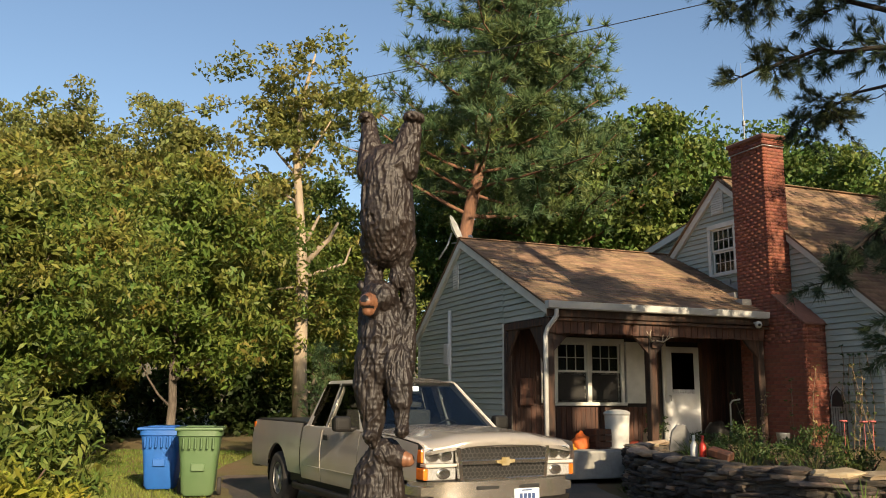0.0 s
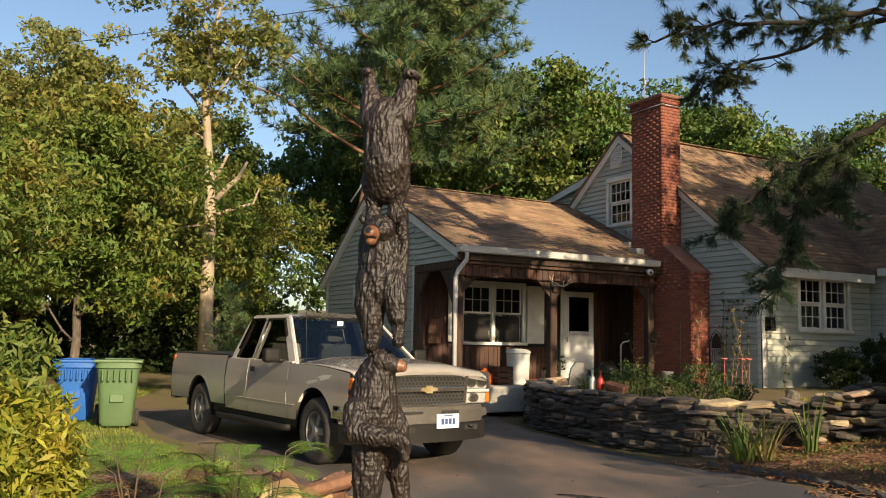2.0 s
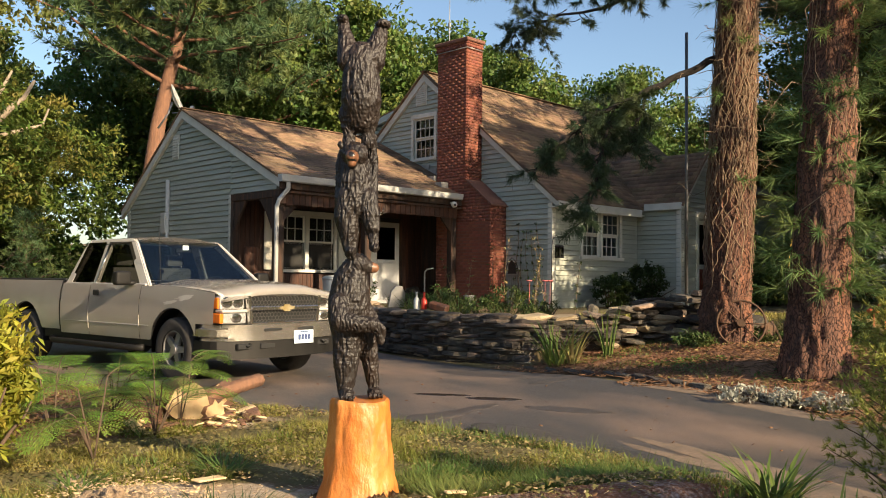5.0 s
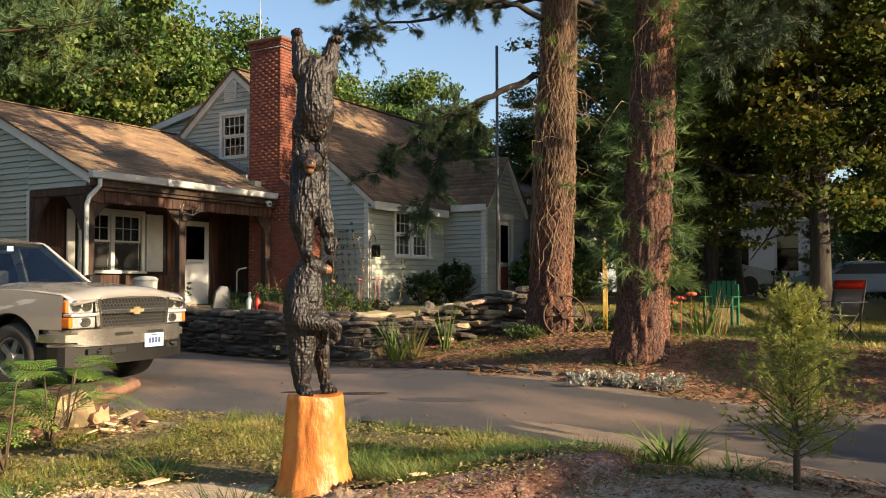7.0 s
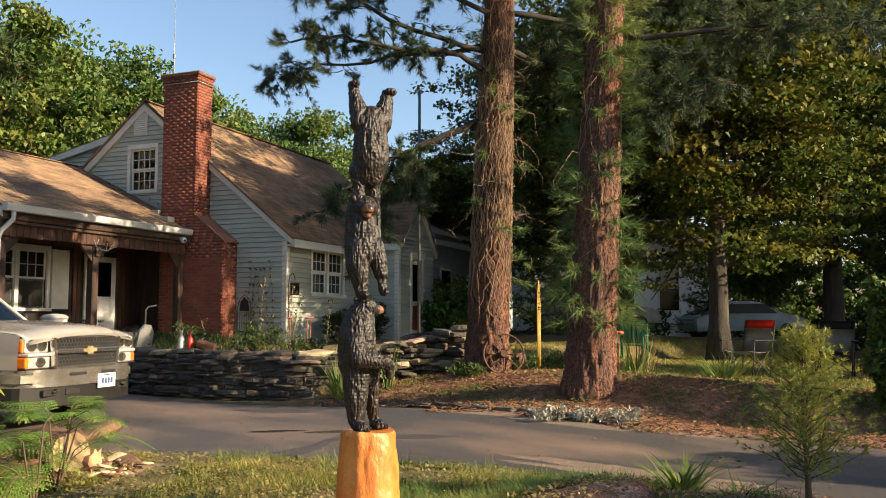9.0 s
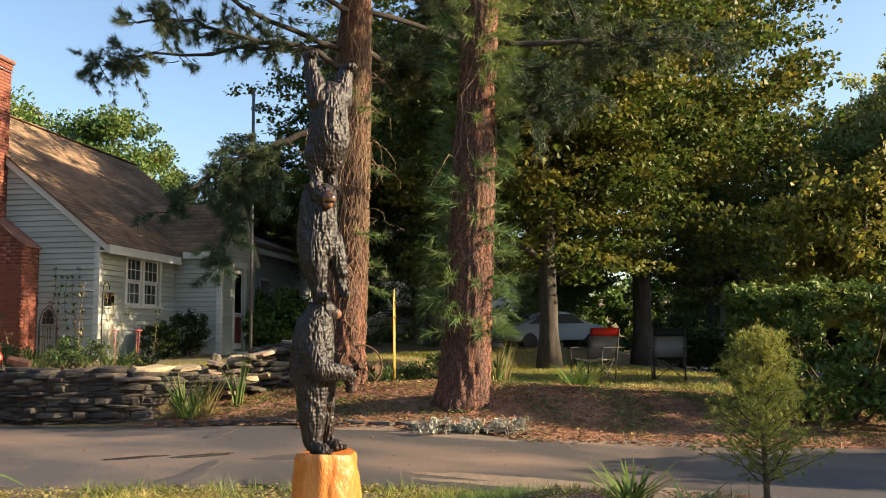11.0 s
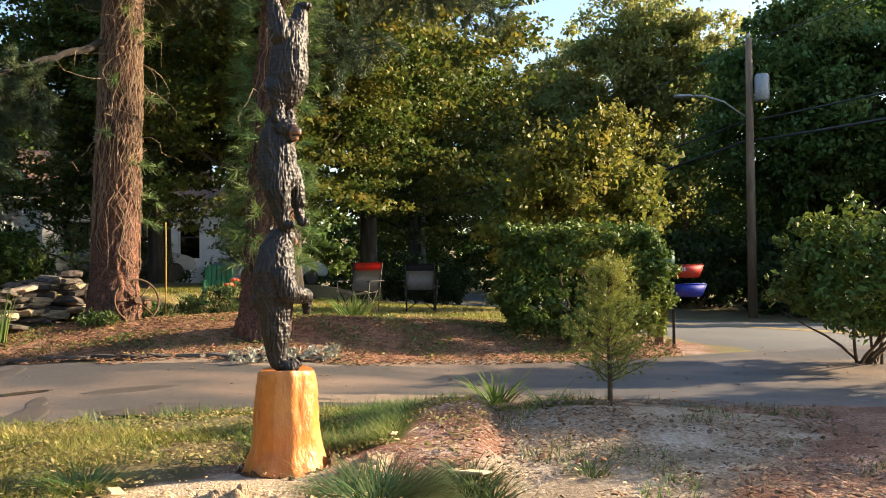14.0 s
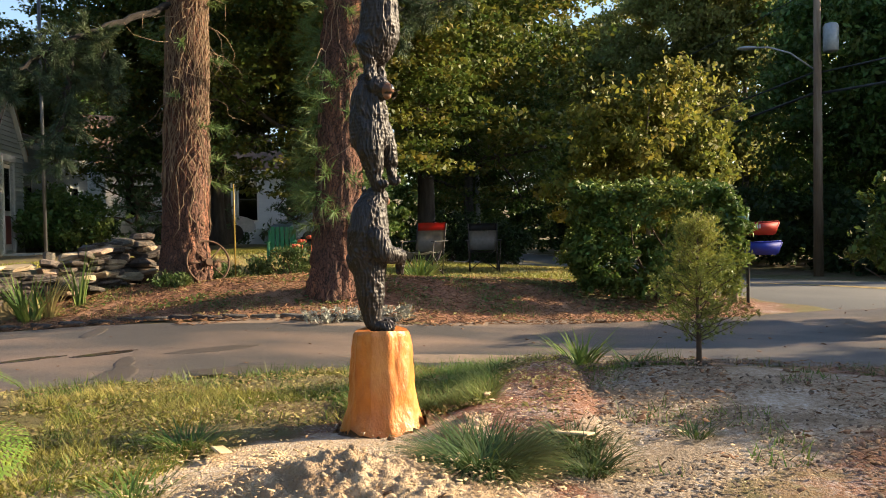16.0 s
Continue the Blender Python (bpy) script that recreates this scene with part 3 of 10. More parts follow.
def sash_window(at, u0, u1, z0, z1, mid=(), grid=(3, 2), curtain=None, parent=house, trim=0.10, label="", deep=0.14):
    """A double-hung window: casing, sill, sashes, glazing bars, panes. at(s, d, z) lays it in its wall."""
    def bar(name, s0, s1, d0, d1, a, b, mat_, par, bev=0.006):
        bm = bmesh.new()
        lo, hi = Vector(at(s0, d0, a)), Vector(at(s1, d1, b))
        box(bm, [min(x, y) for x, y in zip(lo, hi)], [max(x, y) for x, y in zip(lo, hi)], bev)
        return part(name, bm, mat_, par)
    win = bar("window", u0 - trim, u1 + trim, -0.01, 0.045, z1, z1 + trim * 1.2, TRIM, parent)
    tagged(win, label)
    bar("casing", u0 - trim, u0, -0.01, 0.04, z0, z1, TRIM, win)
    bar("casing", u1, u1 + trim, -0.01, 0.04, z0, z1, TRIM, win)
    bar("sill", u0 - trim - 0.03, u1 + trim + 0.03, -0.02, 0.08, z0 - 0.07, z0, TRIM, win)
    edges = [u0, *mid, u1]
    zm = (z0 + z1) / 2
    for k, (a, b) in enumerate(zip(edges, edges[1:])):
        if k:
            bar("mullion", a - 0.05, a + 0.05, -0.08, 0.03, z0, z1, TRIM, win)
            a += 0.05
        if k < len(edges) - 2:
            b -= 0.05
        for lo, hi, d in ((z0, zm, -0.055), (zm, z1, -0.03)):
            for s0, s1, c, e in ((a, a + 0.045, lo, hi), (b - 0.045, b, lo, hi), (a + 0.045, b - 0.045, lo, lo + 0.045), (a + 0.045, b - 0.045, hi - 0.045, hi)):
                bar("sash", s0, s1, d - 0.02, d + 0.015, c, e, TRIM, win, 0.003)
            nx, nz = grid
            for i in range(1, nx):
                s = a + 0.045 + (b - a - 0.09) * i / nx
                bar("glazing_bar", s - 0.009, s + 0.009, d - 0.012, d + 0.008, lo + 0.045, hi - 0.045, TRIM, win, 0)
            for i in range(1, nz):
                zz = lo + 0.045 + (hi - lo - 0.09) * i / nz
                bar("glazing_bar", a + 0.045, b - 0.045, d - 0.011, d + 0.007, zz - 0.009, zz + 0.009, TRIM, win, 0)
            pane = bar("pane", a + 0.045, b - 0.045, d - 0.006, d - 0.001, lo + 0.045, hi - 0.045, PANE, win, 0)
            pane.visible_shadow = False
    # flat near-black panel in place of the room's own shade
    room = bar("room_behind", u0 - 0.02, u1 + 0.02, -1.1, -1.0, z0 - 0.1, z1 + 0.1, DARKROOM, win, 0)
    if curtain:
        for s0, s1, c, e in curtain:
            bm = bmesh.new()
            n = max(8, int((s1 - s0) / 0.025))
            a = [bm.verts.new(at(s0 + (s1 - s0) * i / n, -0.16 + 0.018 * math.sin(i * 1.7), c)) for i in range(n + 1)]
            b = [bm.verts.new(at(s0 + (s1 - s0) * i / n, -0.16 + 0.012 * math.sin(i * 1.7 + 0.4), e)) for i in range(n + 1)]
            for i in range(n):
                bm.faces.new((a[i], a[i + 1], b[i + 1], b[i]))
            bmesh.ops.solidify(bm, geom=bm.faces[:], thickness=0.004)
            part("curtain", bm, CURTAIN, win)
    return win


def front(s, d, z):
    return (s, -d, z)


def gable_side(s, d, z):
    return (-d, s, z)


EAVE, RIDGE_V, RIDGE_Z, FOOT, MAIN_LONG = 3.22, 4.19, 6.64, 0.45, 9.3
# main block: gable to the porch side, front to the street
clad_wall([(0, FOOT), (8.38, FOOT), (8.38, EAVE), (RIDGE_V, RIDGE_Z), (0, EAVE)], 0.0, -1, 1, holes=[(3.86, 4.64, 4.46, 5.54)])
clad_wall([(0, FOOT), (3.55, FOOT), (3.55, EAVE), (0, EAVE)], 0.0, -1, 0, holes=[(1.17, 2.73, 1.85, 2.93)])
clad_wall([(5.95, FOOT), (MAIN_LONG, FOOT), (MAIN_LONG, EAVE), (5.95, EAVE)], 0.0, -1, 0)
for name, lo, hi in (("wall", (MAIN_LONG - 0.2, 0.2, FOOT), (MAIN_LONG, 8.38, EAVE)), ("wall", (0, 8.18, FOOT), (MAIN_LONG, 8.38, EAVE)), ("foundation", (-0.02, -0.02, -0.4), (MAIN_LONG, 8.4, FOOT))):
    boxed(name, lo, hi, CONCRETE if name == "foundation" else SIDING, house)
bm = bmesh.new()
prism(bm, [(0.0, EAVE), (8.38, EAVE), (RIDGE_V, RIDGE_Z)], MAIN_LONG - 0.15, MAIN_LONG, 0)
part("wall", bm, SIDING, house)
k = (RIDGE_Z - EAVE) / RIDGE_V
over = 0.28
main_front = shingled((-0.16, -over, EAVE - k * over + 0.10), (-0.16, RIDGE_V, RIDGE_Z + 0.10), (MAIN_LONG + 0.16, -over, EAVE - k * over + 0.10), (MAIN_LONG + 0.16, RIDGE_V, RIDGE_Z + 0.10), house, 0)
shingled((MAIN_LONG + 0.16, 8.38 + over, EAVE - k * over + 0.10), (MAIN_LONG + 0.16, RIDGE_V, RIDGE_Z + 0.10), (-0.16, 8.38 + over, EAVE - k * over + 0.10), (-0.16, RIDGE_V, RIDGE_Z + 0.10), house, 0)
boxed("ridge_cap", (-0.17, RIDGE_V - 0.11, RIDGE_Z + 0.10), (MAIN_LONG + 0.17, RIDGE_V + 0.11, RIDGE_Z + 0.125), SHINGLE, house, 0.01)
# rake boards and corner boards
bm = bmesh.new()
prism(bm, [(-over, EAVE - k * over - 0.10), (-over, EAVE - k * over + 0.06), (RIDGE_V, RIDGE_Z + 0.06), (RIDGE_V, RIDGE_Z - 0.14)], -0.10, -0.028, 0)
part("rake_board", bm, TRIM, house)
bm = bmesh.new()
prism(bm, [(RIDGE_V, RIDGE_Z - 0.14), (RIDGE_V, RIDGE_Z + 0.06), (8.4, EAVE + 0.06 - 0.01), (8.4, EAVE - 0.15)], -0.10, -0.028, 0)
part("rake_board", bm, TRIM, house)
boxed("corner_board", (-0.034, -0.034, FOOT), (0.10, 0.10, EAVE - 0.12), TRIM, house, 0.006)
boxed("fascia", (-0.12, -over - 0.02, EAVE - k * over - 0.10), (3.33, -over + 0.02, EAVE - k * over + 0.09), TRIM, house, 0.006)
boxed("soffit", (-0.1, -over + 0.02, EAVE - k * over - 0.06), (3.5, -0.03, EAVE - k * over - 0.03), TRIM, house)
# rear dormer with its own low roof
clad_wall([(4.3, 4.6), (8.25, 4.6), (8.25, 5.62), (4.3, 6.42)], 0.85, -1, 1)
boxed("wall", (0.85, 8.1, 4.2), (MAIN_LONG - 0.8, 8.25, 5.60), SIDING, house)
shingled((MAIN_LONG - 0.6, 8.5, 5.64), (MAIN_LONG - 0.6, 4.2, 6.62), (0.7, 8.5, 5.64), (0.7, 4.2, 6.62), house, 0)
bm = bmesh.new()
prism(bm, [(4.25, 6.36), (4.25, 6.56), (8.5, 5.62), (8.5, 5.46)], 0.70, 0.79, 0)
part("rake_board", bm, TRIM, house)
# gable window and louver
sash_window(gable_side, 3.86, 4.64, 4.46, 5.54, grid=(4, 2), curtain=[(3.9, 4.6, 5.25, 5.5)], label="white double-hung gable window")
louver = boxed("louver", (-0.05, 4.13, 5.88), (-0.03, 4.55, 6.45), TRIM, house, 0.004, "white gable louver vent")
for i in range(9):
    z = 5.92 + i * 0.055
    bm = bmesh.new()
    prism(bm, [(-0.075, z), (-0.05, z + 0.045), (-0.045, z + 0.045), (-0.068, z)], 4.16, 4.52, 1)
    part("slat", bm, TRIM, louver)
sash_window(front, 1.17, 2.73, 1.85, 2.93, mid=(1.95,), grid=(3, 2), curtain=[(1.2, 1.92, 1.9, 2.4), (1.2, 1.35, 2.4, 2.9)], label="white twin front window")

# entry wing: small steep gable to the street
W0, W1, WV, WR = 3.55, 5.95, -1.25, 4.50
clad_wall([(WV, FOOT), (-0.02, FOOT), (-0.02, EAVE), (WV, EAVE)], W0, -1, 1)
clad_wall([(W0, FOOT), (W1, FOOT), (W1, EAVE), ((W0 + W1) / 2, WR + 0.05), (W0, EAVE)], WV, -1, 0, holes=[(4.40, 5.10, 0.75, 2.86)])
boxed("wall", (W1 - 0.15, WV, FOOT), (W1, -0.02, EAVE), SIDING, house)
kw = (WR + 0.05 - EAVE) / ((W1 - W0) / 2)
for s in (-1, 1):
    mid = (W0 + W1) / 2
    e = mid + s * ((W1 - W0) / 2 + 0.13)
    ez = EAVE - kw * 0.13 + 0.08
    shingled((e, WV - 0.14, ez), (mid, WV - 0.14, WR + 0.13), (e, 2.2, ez), (mid, 2.2, WR + 0.13), house, 0, 0.03)
    bm = bmesh.new()
    prism(bm, [(e, ez - 0.17), (e, ez - 0.03), (mid, WR + 0.10), (mid, WR - 0.05)], WV - 0.115, WV - 0.03, 1)
    part("rake_board", bm, TRIM, house)
boxed("corner_board", (W0 - 0.035, WV - 0.035, FOOT), (W0 + 0.10, WV + 0.10, EAVE - 0.05), TRIM, house, 0.006)
boxed("fascia", (W0 - 0.15, WV - 0.1, EAVE - 0.16), (W0 - 0.11, -0.3, EAVE + 0.01), TRIM, house, 0.006)
boxed("soffit", (W0 - 0.11, WV - 0.1, EAVE - 0.15), (W0 - 0.03, -0.06, EAVE - 0.12), TRIM, house)
DARKRED = material("dark_red_door_paint", (0.24, 0.045, 0.025), 0.4, second=(0.16, 0.03, 0.02), scale=4)
entry_door = boxed("door", (4.42, WV + 0.02, 0.77), (5.08, WV + 0.06, 2.84), TRIM, house, 0.005, "white storm door with dark glass over a red panel")
boxed("glass_panel", (4.52, WV + 0.008, 1.72), (4.98, WV + 0.018, 2.74), glass("storm_glass", (0.25, 0.27, 0.27)), entry_door)
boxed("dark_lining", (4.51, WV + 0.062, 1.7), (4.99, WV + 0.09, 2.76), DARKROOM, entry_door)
boxed("panel", (4.52, WV + 0.004, 0.92), (4.98, WV + 0.018, 1.60), DARKRED, entry_door, 0.004)
for a, b in ((4.28, 4.40), (5.10, 5.22)):
    boxed("door_casing", (a, WV - 0.05, 0.7), (b, WV + 0.02, 2.9), TRIM, house, 0.006)
boxed("door_casing", (4.24, WV - 0.06, 2.9), (5.26, WV + 0.02, 3.06), TRIM, house, 0.006)
boxed("doorstep", (4.18, WV - 0.75, 0.3), (5.33, WV - 0.03, 0.70), CONCRETE, house, 0.015)

# porch block: low gable to the side, open porch along its front
PU, PV, DECK = -5.75, 4.25, 0.60
PE, PR_V, PR_Z, PB = 3.30, 6.33, 5.10, 9.15
kf = (PR_Z - PE) / (PR_V - 2.5)
kb = (PR_Z - 3.05) / (PB - PR_V)
clad_wall([(PV, 0.25), (PB, 0.25), (PB, 3.05), (PR_V, PR_Z), (PV, PR_Z - kf * (PR_V - PV))], PU, -1, 1)
clad_wall([(2.5, 3.06), (PV, 3.06), (PV, PR_Z - kf * (PR_V - PV)), (2.5, PE)], PU, -1, 1)
boxed("wall", (PU, PB - 0.2, 0.2), (0, PB, 3.05), SIDING, house)
boxed("foundation", (PU + 0.02, PV, -0.3), (0, PB - 0.02, 0.25), CONCRETE, house)
porch_roof = shingled((PU - 0.14, 2.28, PE - kf * 0.22 + 0.10), (PU - 0.14, PR_V, PR_Z + 0.10), (-0.03, 2.28, PE - kf * 0.22 + 0.10), (-0.03, PR_V, PR_Z + 0.10), house, 300)
shingled((-0.03, PB + 0.25, 3.05 - kb * 0.25 + 0.10), (-0.03, PR_V, PR_Z + 0.10), (PU - 0.14, PB + 0.25, 3.05 - kb * 0.25 + 0.10), (PU - 0.14, PR_V, PR_Z + 0.10), house, 0)
boxed("ridge_cap", (PU - 0.15, PR_V - 0.1, PR_Z + 0.10), (-0.03, PR_V + 0.1, PR_Z + 0.122), SHINGLE, house, 0.01)
for pts in ([(2.3, PE - kf * 0.2 - 0.12), (2.3, PE - kf * 0.2 + 0.07), (PR_V, PR_Z + 0.07), (PR_V, PR_Z - 0.13)], [(PR_V, PR_Z - 0.13), (PR_V, PR_Z + 0.07), (PB + 0.24, 3.05 - kb * 0.24 + 0.07), (PB + 0.24, 3.05 - kb * 0.24 - 0.12)]):
    bm = bmesh.new()
    prism(bm, pts, PU - 0.11, PU - 0.026, 0)
    part("rake_board", bm, TRIM, house)
boxed("corner_board", (PU - 0.034, PB - 0.1, 0.25), (PU + 0.08, PB + 0.034, 2.95), TRIM, house, 0.006)
boxed("corner_board", (PU - 0.034, PV - 0.03, 0.25), (PU + 0.03, PV + 0.07, 3.06), TRIM, house, 0.006)
# gutter, downspout, fascia
bm = bmesh.new()
prism(bm, [(2.14, 3.20), (2.12, 3.32), (2.15, 3.33), (2.16, 3.22), (2.25, 3.22), (2.25, 3.33), (2.27, 3.33), (2.27, 3.19), (2.17, 3.185)], PU - 0.15, -0.70, 0)
gutter = part("gutter", bm, GUTTER, house, "white aluminium gutter")
boxed("end_cap", (PU - 0.153, 2.13, 3.19), (PU - 0.15, 2.27, 3.33), GUTTER, gutter)
boxed("fascia", (PU - 0.1, 2.275, 3.05), (-0.6, 2.31, 3.29), DARKWOOD, house, 0.004)
tubed("downspout", [(PU + 0.05, 2.2, 3.2), (PU + 0.05, 2.2, 3.05), (PU - 0.02, 2.40, 2.85), (PU - 0.06, 2.43, 2.7), (PU - 0.06, 2.43, 0.5)], 0.045, GUTTER, house, "white downspout")
tubed("conduit", [(PU - 0.06, 7.02, 0.3), (PU - 0.06, 7.02, 3.58)], 0.05, GUTTER, house, "white conduit pipe", 8)
boxed("meter_box", (PU - 0.14, 6.98, 2.3), (PU - 0.03, 7.22, 2.8), GUTTER, house, 0.02)
vent = boxed("louver", (PU - 0.05, 6.55, 4.05), (PU - 0.03, 6.85, 4.62), TRIM, house, 0.004)
for i in range(8):
    z = 4.09 + i * 0.06
    bm = bmesh.new()
    prism(bm, [(PU - 0.075, z), (PU - 0.05, z + 0.05), (PU - 0.045, z + 0.05), (PU - 0.068, z)], 6.58, 6.82, 1)
    part("slat", bm, TRIM, vent)
# deck, ceiling, back wall of boards
# dark panel over the siding, added to stand in for porch shade
boxed("side_boarding", (-0.075, 3.22, DECK), (-0.045, PV + 0.02, 2.98), DARKWOOD, house, 0.004, "dark panel in place of porch shade beside the chimney")
boxed("porch_deck", (PU - 0.05, 2.2, 0.10), (-0.62, PV + 0.05, DECK), CONCRETE, house, 0.02, "grey concrete porch slab")
boxed("porch_ceiling", (PU + 0.02, 2.3, 2.98), (-0.02, PV + 0.1, 3.03), DARKWOOD, house)
WIN0, WIN1, WZ0, WZ1 = -4.52, -2.95, 1.47, 2.72
DR0, DR1, DZ1 = -1.76, -0.86, 2.70
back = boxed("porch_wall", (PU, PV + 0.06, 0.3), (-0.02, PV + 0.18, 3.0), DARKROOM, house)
for i in range(48):
    a = PU + 0.01 + i * 0.119
    for z0, z1 in ([(DECK, WZ0 - 0.1), (WZ1 + 0.14, 2.98)] if WIN0 - 0.16 < a + 0.06 < WIN1 + 0.75 else [(DZ1 + 0.12, 2.98)] if DR0 - 0.16 < a + 0.06 < DR1 + 0.1 else [(DECK, 2.98)]):
        boxed("board", (a, PV + 0.02 - 0.006 * random.random(), z0), (a + 0.113, PV + 0.06, z1), REDWOOD, back, 0.004)


def porch_side(s, d, z):
    return (s, PV + 0.02 - d, z)


sash_window(porch_side, WIN0, WIN1, WZ0, WZ1, mid=((WIN0 + WIN1) / 2,), grid=(3, 2), curtain=[(WIN0 + 0.02, WIN0 + 0.75, WZ0 + 0.3, WZ1), (WIN1 - 0.7, WIN1 - 0.4, WZ0, WZ1)], label="white twin porch window", trim=0.09)
boxed("shutter", (WIN1 + 0.12, PV - 0.04, WZ0 - 0.02), (WIN1 + 0.60, PV + 0.02, WZ1 + 0.05), TRIM, house, 0.006, "white louvred shutter")
door = boxed("door", (DR0, PV - 0.01, DECK + 0.06), (DR1, PV + 0.035, DZ1), DOORWHITE, house, 0.004, "white door with a glazed upper half")
boxed("dark_glass", (DR0 + 0.16, PV - 0.018, 1.72), (DR1 - 0.16, PV - 0.011, 2.56), glass("door_glass", (0.25, 0.25, 0.25)), door)
boxed("dark_lining", (DR0 + 0.15, PV - 0.0105, 1.71), (DR1 - 0.15, PV - 0.0102, 2.57), DARKROOM, door)
for i in range(9):
    boxed("scallop", (DR0 + 0.16 + i * 0.065, PV - 0.03, 1.66 + 0.02 * (i % 2)), (DR0 + 0.222 + i * 0.065, PV - 0.012, 1.76), DOORWHITE, door, 0.012)
tubed("handle", [(DR0 + 0.06, PV - 0.015, 1.62), (DR0 + 0.06, PV - 0.07, 1.62), (DR0 + 0.06, PV - 0.07, 1.50)], 0.012, FLASHING, door, "metal handle", 8)
for a, b in ((DR0 - 0.1, DR0 - 0.005), (DR1 + 0.005, DR1 + 0.1)):
    boxed("door_casing", (a, PV - 0.03, DECK), (b, PV + 0.02, DZ1 + 0.1), TRIM if a < DR0 else DARKWOOD, house, 0.005)
# posts, beam with slanted brackets
for u in (PU + 0.04, -3.42, -0.72):
    bm = bmesh.new()
    box(bm, (u - 0.085, 2.42, DECK), (u + 0.085, 2.59, 2.96), 0.015)
    part("post", bm, DARKWOOD, house, "weathered dark wood porch post")
beam = boxed("beam", (PU - 0.04, 2.40, 2.86), (-0.62, 2.60, 3.05), DARKWOOD, house, 0.01)
for i in range(33):
    a = PU - 0.02 + i * 0.155
    boxed("board", (a, 2.372, 2.74 + 0.02 * random.random()), (a + 0.148, 2.398, 3.05), REDWOOD, beam, 0.004)
for u, s in ((PU + 0.13, 1), (-3.51, -1), (-3.33, 1), (-0.8, -1)):
    bm = bmesh.new()
    prism(bm, [(u, 2.42), (u, 2.80), (u + s * 0.36, 2.80), (u + s * 0.30, 2.72), (u + s * 0.10, 2.52)], 2.45, 2.51, 1)
    part("bracket", bm, DARKWOOD, house)
side_beam = boxed("beam", (PU - 0.03, 2.60, 2.90), (PU + 0.12, PV, 3.05), DARKWOOD, house, 0.01)
for v, s in ((2.62, 1), (PV - 0.04, -1)):
    bm = bmesh.new()
    prism(bm, [(v, 2.15), (v, 2.90), (v + s * 0.55, 2.90), (v + s * 0.30, 2.62)], PU - 0.0, PU + 0.06, 0)
    part("bracket", bm, DARKWOOD, house)
boxed("post", (PU - 0.03, PV - 0.12, DECK), (PU + 0.1, PV - 0.02, 2.9), DARKWOOD, house, 0.01)

# chimney: wide foot with a sloped shoulder, narrow shaft
CU, CV0, CV1, CTOP, SH0, SH_Z0, SH_Z1 = -0.59, 2.15, 3.18, 7.12, 1.34, 3.02, 3.66
bm = bmesh.new()
prism(bm, [(SH0 + 0.02, 0.2), (CV1 - 0.02, 0.2), (CV1 - 0.02, CTOP - 0.05), (CV0 + 0.02, CTOP - 0.05), (CV0 + 0.02, SH_Z1), (SH0 + 0.02, SH_Z0)], CU + 0.02, -0.03, 0)
chimney = part("chimney", bm, MORTAR, house, "tall red brick chimney with sloped shoulder")
bm = bmesh.new()
box(bm, (0, 0, 0), (0.197, 0.07, 0.064), 0.004)
bricks = bpy.data.meshes.new("brick")
bm.to_mesh(bricks)
bricks.materials.append(BRICK)
spare, made = [], 0
box_faces = np.array([(0, 1, 2, 3), (7, 6, 5, 4), (0, 4, 5, 1), (1, 5, 6, 2), (2, 6, 7, 3), (3, 7, 4, 0)])


def lay_brick(m, cut):
    """A brick at m, cut to a length; the first three hundred are parts, the rest one part."""
    global made
    if made < 300 and cut > 0.19:
        made += 1
        b = new("brick", bricks)
        b.parent, b.matrix_basis = chimney, m
    else:
        spare.append([m @ Vector(p) for p in ((0, 0, 0), (cut, 0, 0), (cut, 0.07, 0), (0, 0.07, 0), (0, 0, 0.064), (cut, 0, 0.064), (cut, 0.07, 0.064), (0, 0.07, 0.064))])


rows = int((CTOP - 0.45) / 0.074)
for r in range(rows):
    z = 0.45 + r * 0.074
    v0 = SH0 if z < SH_Z0 else SH0 + (z - SH_Z0) / (SH_Z1 - SH_Z0) * (CV0 - SH0) if z < SH_Z1 else CV0
    proud = 0.03 if z > CTOP - 0.16 else 0.0
    for face in range(2):
        a, b = (v0 - proud, CV1 + proud) if face == 0 else (CU - proud, -0.03)
        s = a - (0.1 if (r + face) % 2 else 0)
        while s < b - 0.02:
            s0, s1 = max(s, a), min(s + 0.197, b)
            if s1 - s0 > 0.03:
                jit = random.uniform(-0.0008, 0.0008)
                if face == 0:
                    m = Matrix.Translation((CU + 0.014 - proud + jit, s1, z)) @ pose(0, 0, 0, 0, 0, -90)
                else:
                    m = Matrix.Translation((s0, v0 + 0.014 - proud + jit, z))
                lay_brick(m, s1 - s0)
            s += 0.207
v = np.array([[tuple(p) for p in b] for b in spare]).reshape(-1, 3)
tagged(link_mesh("bricks", raw_mesh("bricks", v, (np.arange(len(spare))[:, None, None] * 8 + box_faces).reshape(-1, 4)), BRICK, chimney), kind="stuff")
boxed("chimney_cap", (CU - 0.07, CV0 - 0.07, CTOP - 0.03), (0.0, CV1 + 0.06, CTOP + 0.06), MORTAR, chimney, 0.02)
for v in (2.42, 2.88):
    bm = bmesh.new()
    lathe(bm, [(0.13, CTOP + 0.05), (0.13, CTOP + 0.14), (0.10, CTOP + 0.14), (0.10, CTOP + 0.06)], 14, (-0.3, v))
    part("flue", bm, BRICK, chimney)
